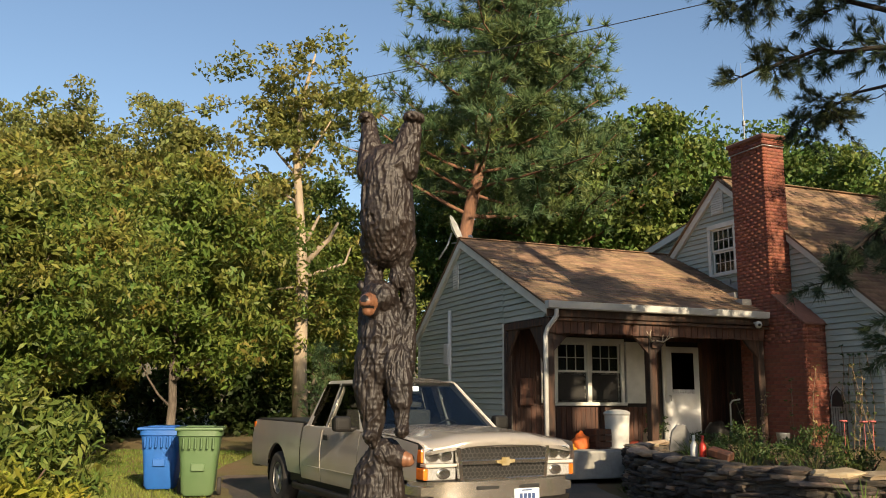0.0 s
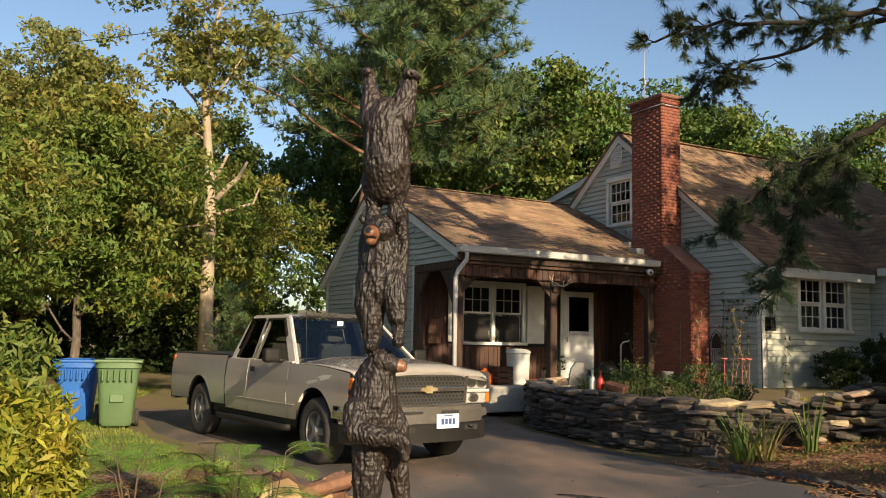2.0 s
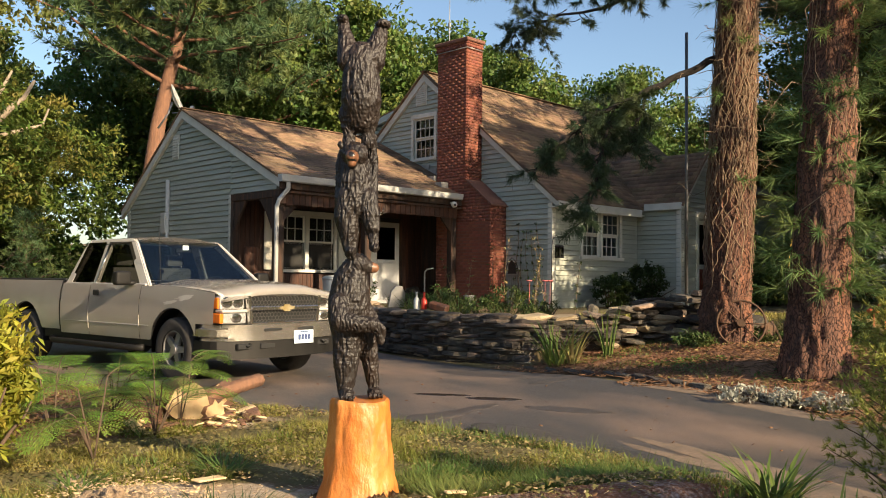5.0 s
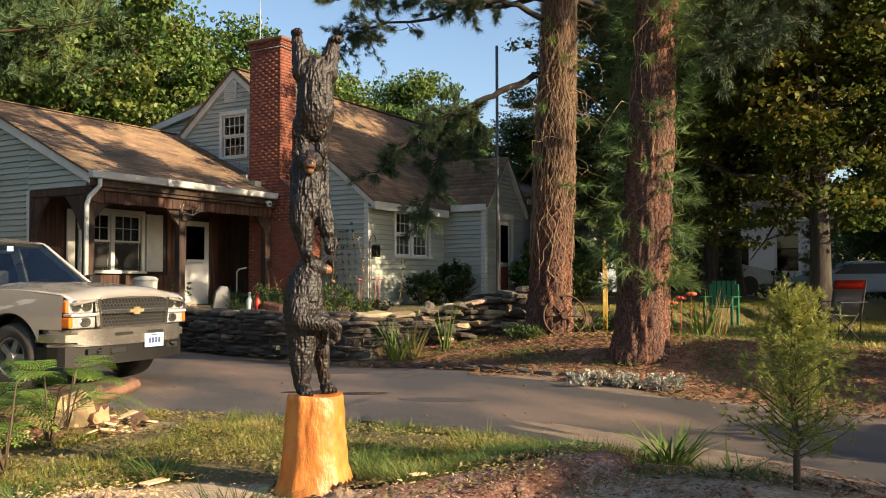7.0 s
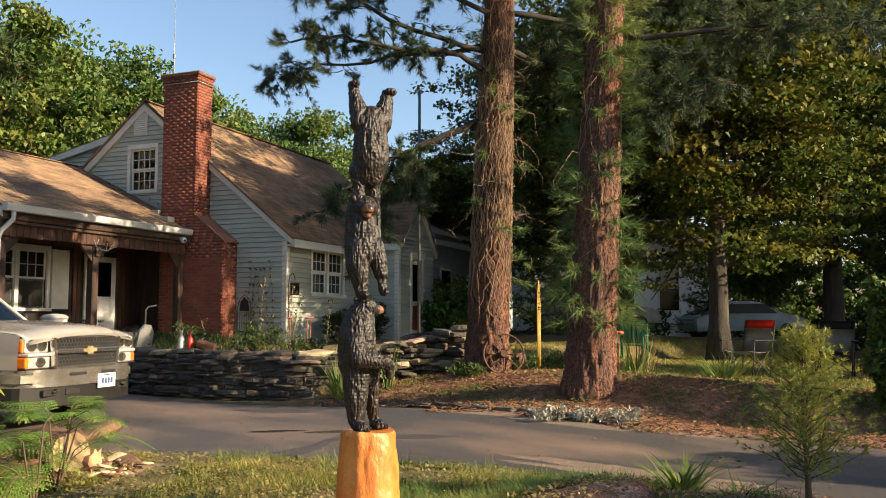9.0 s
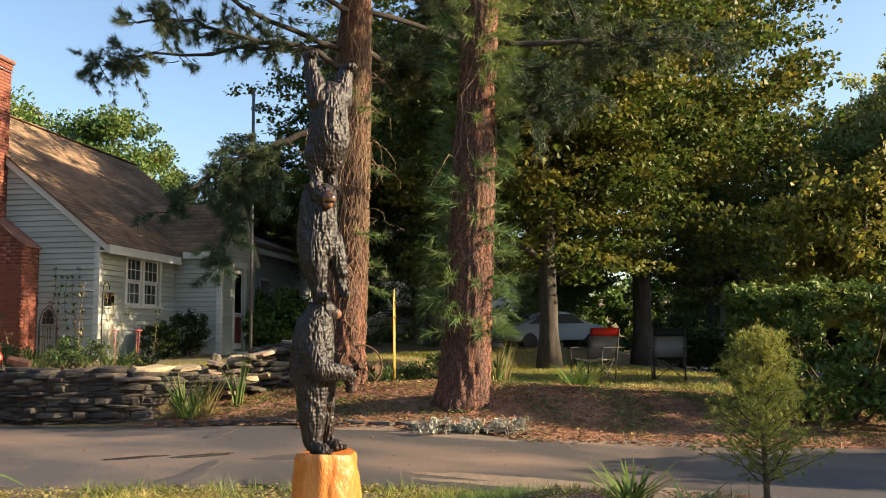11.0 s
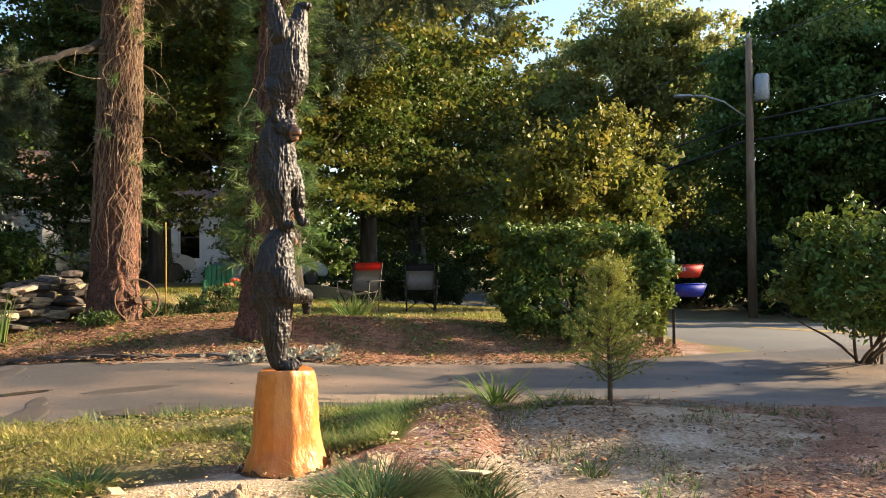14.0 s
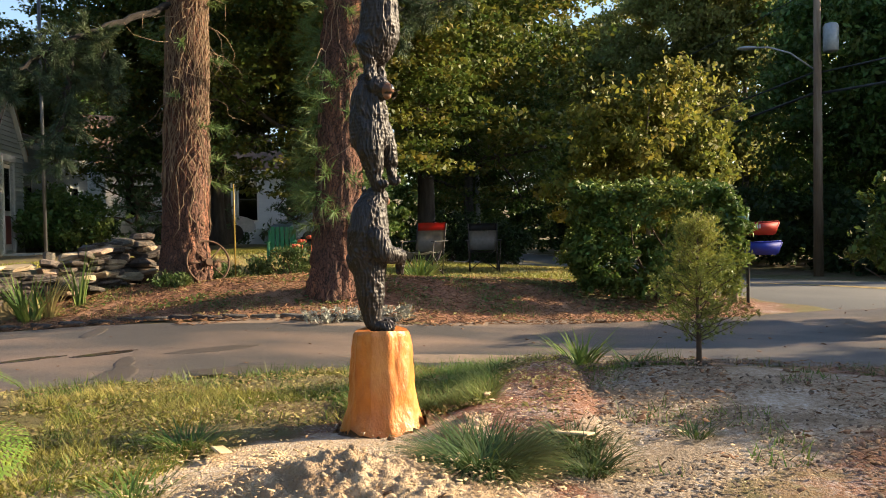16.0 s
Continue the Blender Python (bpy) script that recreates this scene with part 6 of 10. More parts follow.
mesh.from_pydata(verts, [], f + [idx[-1].tolist()])
mesh.shade_smooth()
mesh.set_sharp_from_angle(angle=radians(32))
stump = link_mesh("tree_stump", mesh, STUMPWOOD)
stump.matrix_basis = pose(-0.165, 3.615, -0.005)
tagged(stump, "orange oiled tree stump with axe-cut facets", "stump")
bm = bmesh.new()
collar = []
for k in range(9):
    f = k / 8
    ring = []
    for q in range(110):
        a = 2 * math.pi * q / 110
        tall = 0.05 + 0.14 * max(0, noise.noise((math.cos(a) * 1.3, math.sin(a) * 1.3, 3.3))) + 0.05 * noise.noise((math.cos(a) * 6, math.sin(a) * 6, 1.0)) + 0.05 * max(0, math.cos(a - 5.6))
        r = 0.335 - 0.085 * f ** 0.7 - 0.05 * tall * f + 0.035 * noise.noise((math.cos(a) * 3, math.sin(a) * 3, f * 2)) + 0.022 * abs(noise.noise((math.cos(a) * 14, math.sin(a) * 14, f * 5)))
        ring.append(bm.verts.new((r * math.cos(a), r * math.sin(a), -0.03 + (tall + 0.05) * f + 0.02 * noise.noise((math.cos(a) * 18, math.sin(a) * 18, f * 7)))))
    collar.append(ring)
for ra, rb in zip(collar, collar[1:]):
    for q in range(110):
        bm.faces.new((ra[q], ra[(q + 1) % 110], rb[(q + 1) % 110], rb[q]))
bmesh.ops.solidify(bm, geom=bm.faces[:], thickness=0.03)
part("bark_collar", bm, STUMPBARK, stump, "torn brown bark round the stump's foot", True)

# ---- pickup truck: x forward from the front axle, y to its left ----
PAINT = material("pewter_metallic_paint", (0.68, 0.635, 0.58), 0.26, 0.25, second=(0.66, 0.615, 0.56), scale=3, third=(0.62, 0.575, 0.52), scale3=1.0, coat=1.0)
PAINT2 = material("chipped_clear_coat", (0.62, 0.58, 0.52), 0.6, 0.1, second=(0.55, 0.51, 0.45), scale=9)
BUMPER = material("satin_bumper_metal", (0.56, 0.54, 0.51), 0.20, 0.85, second=(0.44, 0.41, 0.37), scale=4, third=(0.36, 0.33, 0.28), scale3=2)
DARKPLASTIC = material("dark_grey_plastic", (0.014, 0.0135, 0.013), 0.55, second=(0.010, 0.010, 0.010), scale=8, third=(0.02, 0.018, 0.016), spec=0.25)
BLACKPLASTIC = material("black_plastic", (0.015, 0.015, 0.015), 0.5, second=(0.022, 0.022, 0.022), scale=10)
TYRE = material("tyre_rubber", (0.028, 0.026, 0.025), 0.85, second=(0.045, 0.04, 0.036), scale=14, bump=0.3, bump_scale=60)
ALLOY = material("dull_alloy", (0.34, 0.33, 0.315), 0.38, 0.5, second=(0.27, 0.26, 0.25), scale=8)
CHROME = material("chrome_trim", (0.62, 0.60, 0.56), 0.15, 0.95, second=(0.55, 0.53, 0.5), scale=5)
GOLD = material("gold_badge", (0.70, 0.62, 0.42), 0.25, 0.6, second=(0.5, 0.38, 0.16), scale=8)
AMBER = material("amber_lens", (0.75, 0.20, 0.02), 0.15, second=(0.6, 0.15, 0.02), scale=30)
TINT = glass("car_glass", (0.26, 0.33, 0.37), 0.02, 0.16)
SIDETINT = glass("side_window_glass", (0.16, 0.17, 0.17))
PLATEWHITE = material("number_plate_blue_white", (0.62, 0.70, 0.76), 0.4, second=(0.5, 0.6, 0.7), scale=5)
BARBLUE = material("plate_bar_dark_blue", (0.03, 0.06, 0.16), 0.5, second=(0.04, 0.07, 0.18), scale=9)
LAMPBACK = material("silvered_lamp_housing", (0.74, 0.74, 0.73), 0.25, 0.35, second=(0.52, 0.52, 0.515), scale=22, stretch=(1, 4, 1))
MESHGREY = material("dull_grille_mesh", (0.16, 0.155, 0.145), 0.4, 0.5, second=(0.11, 0.105, 0.10), scale=20)
LENS = glass("lamp_lens", (0.92, 0.93, 0.94), 0.02, 0.10)
SEAT = material("grey_seat_cloth", (0.12, 0.115, 0.11), 0.9, second=(0.09, 0.088, 0.085), scale=20)

truck = thing("pickup_truck", pose(-0.045, 10.21, 0.03, 0, 0, -58.7), "pewter extended-cab pickup truck parked on the driveway", "pickup truck")


def side_y(z):
    return 0.915 + 0.065 * math.sin(max(0, min(1, (z - 0.35) / 0.85)) * math.pi) ** 0.7


def low_edge(x, floor):
    z = 0.692 if x > 0.46 else floor
    for c in (0.0, -3.645):
        d = abs(x - c)
        if d < 0.47:
            z = max(z, 0.385 + math.sqrt(0.47 ** 2 - d * d) * 1.02)
    return z


def side_panel(name, x0, x1, floor, top, label=""):
    """One curved body panel on each side, with its share of the wheel arches. top: a height or a function of x."""
    n = max(6, int((x1 - x0) / 0.03))
    m = 10
    for s in (-1, 1):
        bm = bmesh.new()
        grid = []
        for i in range(n + 1):
            x = x0 + (x1 - x0) * i / n
            zt = top(x) if callable(top) else top
            zl = low_edge(x, floor)
            col = []
            for j in range(m + 1):
                z = zl + (zt - zl) * j / m
                col.append(bm.verts.new((x, s * side_y(z), z)))
            grid.append(col)
        for i in range(n):
            for j in range(m):
                bm.faces.new((grid[i][j], grid[i + 1][j], grid[i + 1][j + 1], grid[i][j + 1]))
        bmesh.ops.solidify(bm, geom=bm.faces[:], thickness=0.02 * s)
        p = part(name, bm, PAINT, truck, label, True)
        p.data.set_sharp_from_angle(angle=radians(40))


side_panel("fender", -0.70, 0.80, 0.46, lambda x: 1.115 - 0.075 * max(0, x + 0.1) ** 1.5)
side_panel("front_door", -1.90, -0.712, 0.46, 1.135)
side_panel("rear_door", -2.64, -1.912, 0.46, 1.135)
side_panel("bed_side", -4.86, -2.67, 0.50, 1.17)
# hood with a raised middle
bm = bmesh.new()
grid = []
for i in range(19):
    x = -0.66 + 1.52 * i / 18
    row = []
    for j in range(25):
        y = -0.90 + 1.80 * j / 24
        edge = 1.115 - 0.075 * max(0, x + 0.1) ** 1.5
        rise = 0.075 * (1 - (abs(y) / 0.90) ** 2.2) + 0.018 * (1 / (1 + math.exp((abs(y) - 0.52) * 40)))
        drop = 0.10 * max(0, (x - 0.70) / 0.16) ** 2 if x > 0.70 else 0
        row.append(bm.verts.new((x + 0.05 * (1 - (y / 0.9) ** 2), y, edge + rise - drop)))
    grid.append(row)
for i in range(18):
    for j in range(24):
        bm.faces.new((grid[i][j], grid[i + 1][j], grid[i + 1][j + 1], grid[i][j + 1]))
bmesh.ops.solidify(bm, geom=bm.faces[:], thickness=0.02)
part("hood", bm, PAINT, truck, "pewter hood with raised centre", True)
boxed("cowl", (-0.78, -0.86, 1.08), (-0.58, 0.86, 1.135), BLACKPLASTIC, truck, 0.01)
for y in (-0.35, 0.25):
    tubed("wiper", [(-0.66, y, 1.15), (-0.75, y - 0.25, 1.175), (-0.74, y - 0.48, 1.18)], 0.011, BLACKPLASTIC, truck, sides=5)
# front: grille, lamps, bumper
boxed("radiator_support", (0.60, -0.86, 0.66), (0.80, 0.86, 0.98), BLACKPLASTIC, truck)
grille = boxed("grille", (0.845, -0.52, 0.70), (0.855, 0.52, 1.02), BLACKPLASTIC, truck, 0, "honeycomb grille with a wide chrome bar")
for lo, hi in (((0.845, -0.51, 1.005), (0.885, 0.51, 1.03)), ((0.85, -0.50, 0.675), (0.90, 0.50, 0.712)), ((0.86, -0.53, 0.845), (0.91, 0.53, 0.895))):
    boxed("chrome_bar", lo, hi, CHROME, grille, 0.01)
for s in (-1, 1):
    bm = bmesh.new()
    prism(bm, [(s * 0.53, 1.02), (s * 0.57, 1.02), (s * 0.53, 0.69), (s * 0.49, 0.69)], 0.845, 0.90, 0)
    part("chrome_edge", bm, CHROME, grille)
for z0, z1, half in ((0.712, 0.845, 0.495), (0.897, 1.005, 0.52)):
    bm = bmesh.new()
    r = 0.027
    rows_ = int((z1 - z0) / (r * 1.5)) + 1
    for k in range(rows_):
        for j in range(int(half * 2 / (r * 1.9)) + 1):
            y, z = -half + j * r * 1.9 + (k % 2) * r * 0.95, z0 + k * r * 1.5
            if abs(y) > half or z > z1:
                continue
            hexa = [(y + r * math.sin(math.pi / 3 * q), min(z1, max(z0, z + r * math.cos(math.pi / 3 * q)))) for q in range(6)]
            for a, b in ((0, 1), (1, 2), (2, 3)):
                (ya, za), (yb, zb) = hexa[a], hexa[b]
                d = Vector((0, zb - za, ya - yb)).normalized() * 0.0048 if (ya, za) != (yb, zb) else Vector((0, 0.003, 0))
                q = [bm.verts.new((0.872, ya + s2 * d.y, za + s2 * d.z)) for s2 in (-1, 1)] + [bm.verts.new((0.872, yb + s2 * d.y, zb + s2 * d.z)) for s2 in (1, -1)]
                bm.faces.new(q)
    bmesh.ops.solidify(bm, geom=bm.faces[:], thickness=0.012)
    part("honeycomb", bm, MESHGREY, grille)
bm = bmesh.new()
prism(bm, [(-0.115, 0.885), (-0.105, 0.855), (-0.05, 0.85), (-0.045, 0.83), (0.045, 0.83), (0.05, 0.85), (0.11, 0.86), (0.12, 0.89), (0.05, 0.895), (0.045, 0.915), (-0.045, 0.915), (-0.05, 0.893)], 0.912, 0.926, 0)
part("badge", bm, GOLD, grille, "plain gold badge shape")
for s in (-1, 1):
    for name, a, b, z0, z1, x0, x1, label in (("headlamp", 0.565, 0.905, 0.865, 1.015, 0.74, 0.865, "clear headlamp"), ("fog_lamp", 0.545, 0.895, 0.70, 0.825, 0.76, 0.875, "clear lower lamp")):
        lamp = boxed(name, (x0, min(s * a, s * b), z0), (x1 - 0.035, max(s * a, s * b), z1), LAMPBACK, truck, 0.012, label)
        for c in (0.3, 0.74) if name == "headlamp" else (0.42,):
            bm = bmesh.new()
            ball(bm, (x1 - 0.036, s * (a + (b - a) * c), (z0 + z1) / 2), (0.012, 0.082, (z1 - z0) * 0.44), 18)
            bowl = part("reflector", bm, CHROME, lamp, "", True)
        lens = boxed("lens", (x1 - 0.008, min(s * a, s * b), z0), (x1, max(s * a, s * b), z1), LENS, lamp, 0.003)
        lens.visible_shadow = False
    boxed("lamp_divider", (0.74, min(s * 0.55, s * 0.91), 0.828), (0.875, max(s * 0.55, s * 0.91), 0.862), PAINT, truck, 0.008)
    boxed("turn_signal", (0.66, min(s * 0.87, s * 0.925), 0.705), (0.85, max(s * 0.87, s * 0.925), 0.82), AMBER, truck, 0.015, "amber turn signal", 2)
    boxed("turn_signal", (0.70, min(s * 0.88, s * 0.925), 0.87), (0.80, max(s * 0.88, s * 0.925), 1.0), AMBER, truck, 0.015, "amber corner lens", 2)
bm = bmesh.new()
outline = [(0.40, 0.962), (0.58, 0.970), (0.72, 0.955)] + [(0.985 - 0.185 * (abs(k / 8) ** 2.6), -0.925 * k / 8) for k in range(-8, 9)] + [(0.72, -0.955), (0.58, -0.970), (0.40, -0.962), (0.40, -0.80), (0.66, -0.78), (0.78, 0.0), (0.66, 0.78), (0.40, 0.80)]
prism(bm, outline, 0.50, 0.685, 2)
bmesh.ops.bevel(bm, geom=[e for e in bm.edges if abs(e.verts[0].co.z - e.verts[1].co.z) < 0.01], offset=0.05, segments=4, affect="EDGES")
bumper = part("bumper", bm, BUMPER, truck, "satin metal front bumper", True)
bumper.data.set_sharp_from_angle(angle=radians(35))
for y0, y1 in ((-0.38, -0.12), (0.12, 0.38)):
    boxed("slot", (0.955, y0, 0.605), (0.984, y1, 0.64), BLACKPLASTIC, bumper, 0.004)
bm = bmesh.new()
prism(bm, [(x * 0.98, y * 0.985) for x, y in outline], 0.29, 0.498, 2)
valance = part("air_dam", bm, DARKPLASTIC, truck, "dark grey plastic air dam")
for y0, y1 in ((-0.72, -0.50), (-0.42, -0.20), (0.48, 0.70)):
    boxed("recess", (0.86 if abs(y0) > 0.45 else 0.93, y0, 0.40), (0.925 if abs(y0) > 0.45 else 0.962, y1, 0.47), BLACKPLASTIC, valance, 0.01)
for s in (-1, 1):
    tubed("tow_hook", [(0.90, s * 0.56, 0.46), (0.955, s * 0.56, 0.46), (0.955, s * 0.60, 0.44), (0.90, s * 0.60, 0.44)], 0.014, BLACKPLASTIC, valance, sides=6)
plate = boxed("number_plate", (0.985, 0.06, 0.44), (0.995, 0.37, 0.60), PLATEWHITE, truck, 0.004, "pale blue number plate with dark bars")
for k in range(4):
    boxed("bar", (0.995, 0.120 + k * 0.052, 0.485), (0.9975, 0.158 + k * 0.052, 0.55), BARBLUE, plate)
boxed("bar", (0.995, 0.15, 0.575), (0.9975, 0.28, 0.588), BARBLUE, plate)
# cab: roof, pillars, glass, seats, wheel
bm = bmesh.new()
grid = []
for i in range(13):
    x = -1.28 - 1.18 * i / 12
    row = []
    for j in range(13):
        y = -0.66 + 1.32 * j / 12
        row.append(bm.verts.new((x, y, 1.735 + 0.045 * (1 - (y / 0.66) ** 2) - 0.035 * (abs(y) / 0.66) ** 6 - 0.03 * (abs(x + 1.87) / 0.59) ** 6)))
    grid.append(row)
for i in range(12):
    for j in range(12):
        bm.faces.new((grid[i][j], grid[i + 1][j], grid[i + 1][j + 1], grid[i][j + 1]))
bmesh.ops.solidify(bm, geom=bm.faces[:], thickness=0.035)
part("cab_roof", bm, PAINT, truck, "", True)


def glazing(name, corners, inset=0.03, mat_=None, thick=0.006):
    c = [Vector(p) for p in corners]
    mid = sum(c, Vector()) / len(c)
    c = [p + (mid - p).normalized() * inset for p in c]
    bm = bmesh.new()
    bm.faces.new([bm.verts.new(p) for p in c])
    bmesh.ops.solidify(bm, geom=bm.faces[:], thickness=thick)
    g = part(name, bm, mat_ or TINT, truck)
    g.visible_shadow = False
    return g


def cab_strip(name, outline, s):
    """A painted piece of the cab's side above the belt line, leaning in towards the roof; outline: (x, z)."""
    bm = bmesh.new()
    rings = []
    for inward in (0.0, 0.05):
        rings.append([bm.verts.new((x, s * (0.912 - (z - 1.11) / 0.62 * 0.245 - inward), z)) for x, z in outline])
    n = len(outline)
    bm.faces.new(rings[0])
    bm.faces.new(rings[1][::-1])
    for k in range(n):
        bm.faces.new((rings[0][k], rings[0][(k + 1) % n], rings[1][(k + 1) % n], rings[1][k]))
    bmesh.ops.bevel(bm, geom=bm.edges[:], offset=0.012, segments=2, affect="EDGES")
    part(name, bm, PAINT, truck, "", True).data.set_sharp_from_angle(angle=radians(50))


for s in (-1, 1):
    cab_strip("front_pillar", [(-0.58, 1.11), (-0.80, 1.11), (-1.44, 1.66), (-1.29, 1.70)], s)
    cab_strip("roof_rail", [(-1.29, 1.70), (-1.44, 1.66), (-2.36, 1.66), (-2.42, 1.735), (-1.36, 1.735)], s)
    cab_strip("door_pillar", [(-1.84, 1.11), (-2.00, 1.11), (-1.985, 1.66), (-1.845, 1.66)], s)
    cab_strip("rear_pillar", [(-2.48, 1.11), (-2.65, 1.11), (-2.52, 1.60), (-2.42, 1.735), (-2.34, 1.66)], s)
    # chrome strip modelled in place of the reflection along the seam
    tubed("door_seam", [(-1.845, s * 0.912, 1.13), (-1.846, s * 0.80, 1.42), (-1.848, s * 0.698, 1.67)], 0.007, CHROME, truck, "bright strip for the reflection along the door seam", 5)
    boxed("window_sill", (-2.62, min(s * 0.89, s * 0.925), 1.115), (-0.66, max(s * 0.89, s * 0.925), 1.145), PAINT, truck, 0.008)
    glazing("side_glass", [(-0.76, s * 0.885, 1.14), (-1.86, s * 0.895, 1.14), (-1.89, s * 0.70, 1.70), (-1.36, s * 0.69, 1.70)], 0.01, SIDETINT)
    glazing("side_glass", [(-1.92, s * 0.90, 1.14), (-2.56, s * 0.895, 1.14), (-2.42, s * 0.695, 1.70), (-1.94, s * 0.70, 1.70)], 0.01, glass("dark_tinted_glass", (0.02, 0.02, 0.02)))
    mirror = boxed("mirror", (-0.98, min(s * 0.99, s * 1.20), 1.12), (-0.84, max(s * 0.99, s * 1.20), 1.30), DARKPLASTIC, truck, 0.055, "dark grey door mirror", 4)
    tubed("mirror_arm", [(-0.90, s * 0.90, 1.15), (-0.92, s * 1.02, 1.15)], 0.03, DARKPLASTIC, mirror, sides=8)
    handle = boxed("door_handle", (-1.78, min(s * 0.975, s * 0.992), 0.985), (-1.64, max(s * 0.975, s * 0.992), 1.055), BLACKPLASTIC, truck, 0.01)
    for z in (0.628, 0.712):
        boxed("side_moulding", (-2.60, min(s * 0.968, s * 0.979), z), (-0.50, max(s * 0.968, s * 0.979), z + 0.010), PAINT, truck, 0.003)
    tubed("running_board", [(-0.62, s * 0.95, 0.36), (-0.75, s * 1.0, 0.35), (-2.75, s * 1.0, 0.35), (-2.9, s * 0.95, 0.37)], 0.04, DARKPLASTIC, truck, "dark tube running board", 10)
    boxed("rocker", (-3.15, min(s * 0.86, s * 0.93), 0.38), (-0.48, max(s * 0.86, s * 0.93), 0.50), DARKPLASTIC, truck, 0.01)
    for c in (0.0, -3.645):
        bm = bmesh.new()
        ring0 = [[bm.verts.new((c + 0.462 * math.cos(a), s * y, 0.385 + 0.472 * math.sin(a))) for y in (0.66, 0.945)] for a in [math.pi * (k / 24 * 1.1 - 0.05) for k in range(25)]]
        for p, q in zip(ring0, ring0[1:]):
            bm.faces.new((p[0], p[1], q[1], q[0]))
        bmesh.ops.solidify(bm, geom=bm.faces[:], thickness=0.006)
        part("inner_arch", bm, BLACKPLASTIC, truck, "", True)
    boxed("tail_lamp", (-4.88, min(s * 0.84, s * 0.955), 0.78), (-4.80, max(s * 0.84, s * 0.955), 1.14), AMBER, truck, 0.01)
glazing("windscreen", [(-0.64, -0.80, 1.13), (-0.64, 0.80, 1.13), (-1.32, 0.64, 1.715), (-1.32, -0.64, 1.715)], 0.01)
glazing("rear_glass", [(-2.58, -0.80, 1.14), (-2.58, 0.80, 1.14), (-2.45, 0.62, 1.70), (-2.45, -0.62, 1.70)], 0.02)
boxed("rear_wall", (-2.64, -0.9, 0.5), (-2.58, 0.9, 1.14), PAINT, truck, 0.01)
boxed("dashboard", (-0.98, -0.84, 0.92), (-0.66, 0.84, 1.12), BLACKPLASTIC, truck, 0.04)
for x, y in ((-1.75, 0.4), (-1.75, -0.4)):
    bm = bmesh.new()
    box(bm, (x - 0.25, y - 0.25, 0.72), (x + 0.28, y + 0.25, 0.86), 0.05, 2)
    box(bm, (x - 0.34, y - 0.25, 0.80), (x - 0.20, y + 0.25, 1.36), 0.05, 2)
    box(bm, (x - 0.34, y - 0.13, 1.38), (x - 0.24, y + 0.13, 1.55), 0.04, 2)
    part("seat", bm, SEAT, truck)
ring = [(-1.12 + 0.10 * math.sin(a), 0.4 + 0.19 * math.cos(a), 1.08 + 0.16 * math.sin(a)) for a in [2 * math.pi * k / 20 for k in range(21)]]
tubed("steering_wheel", ring, 0.014, BLACKPLASTIC, truck, sides=6)
boxed("rear_view_mirror", (-1.24, -0.12, 1.56), (-1.21, 0.12, 1.62), BLACKPLASTIC, truck, 0.01)
sticker = boxed("sticker", (-1.195, -0.03, 1.595), (-1.19, 0.06, 1.66), PLATEWHITE, truck)
boxed("paper_on_dash", (-0.84, -0.7, 1.125), (-0.70, -0.52, 1.13), PLATEWHITE, truck)
# chassis, bed, tailgate
boxed("floor_pan", (-4.6, -0.80, 0.36), (0.80, 0.80, 0.50), BLACKPLASTIC, truck)
boxed("wheel_well", (-0.50, -0.72, 0.50), (0.60, 0.72, 0.98), BLACKPLASTIC, truck)
boxed("wheel_well", (-4.2, -0.70, 0.50), (-3.1, 0.70, 0.88), BLACKPLASTIC, truck)
boxed("bed_cover", (-4.83, -0.90, 1.165), (-2.66, 0.90, 1.195), BLACKPLASTIC, truck, 0.01, "black bed cover")
boxed("tailgate", (-4.89, -0.84, 0.55), (-4.85, 0.84, 1.17), PAINT, truck, 0.012)
boxed("rear_bumper", (-5.03, -0.92, 0.45), (-4.87, 0.92, 0.60), BUMPER, truck, 0.02)
for i, (x, z, w, h) in enumerate([(0.20, 0.985, 0.20, 0.035), (-0.06, 0.925, 0.14, 0.026)]):
    bm = bmesh.new()
    n = 26
    rim_pts = []
    for k in range(n):
        a = 2 * math.pi * k / n
        q = 0.75 + 0.8 * noise.noise((math.cos(a) * 2.5 + i * 3, math.sin(a) * 2.5, 0.3))
        zz = z + h * q * math.sin(a) + 0.10 * (q * math.cos(a)) * w
        rim_pts.append(bm.verts.new((x + w * q * math.cos(a), -side_y(zz) - 0.0025, zz)))
    bm.faces.new(rim_pts)
    bmesh.ops.triangulate(bm, faces=bm.faces[:])
    part("chipped_paint", bm, PAINT2, truck)
tubed("aerial", [(-0.45, -0.84, 1.10), (-0.50, -0.85, 1.85)], 0.004, BLACKPLASTIC, truck, sides=4)

bm = bmesh.new()
lathe(bm, [(0.225, -0.11), (0.30, -0.125), (0.352, -0.115), (0.375, -0.085), (0.375, 0.085), (0.352, 0.115), (0.30, 0.125), (0.225, 0.11)], 40)
tyre_mesh = bpy.data.meshes.new("tyre")
bmesh.ops.delete(bm, geom=[f for f in bm.faces if len(f.verts) > 8], context="FACES_ONLY")
bmesh.ops.recalc_face_normals(bm, faces=bm.faces)
bm.to_mesh(tyre_mesh)
bm.free()
tyre_mesh.shade_smooth()
tyre_mesh.materials.append(TYRE)
bm = bmesh.new()
lathe(bm, [(0.222, -0.10), (0.222, 0.10), (0.205, 0.10), (0.198, 0.02), (0.198, -0.02)], 40)
bmesh.ops.delete(bm, geom=[f for f in bm.faces if len(f.verts) > 8], context="FACES_ONLY")
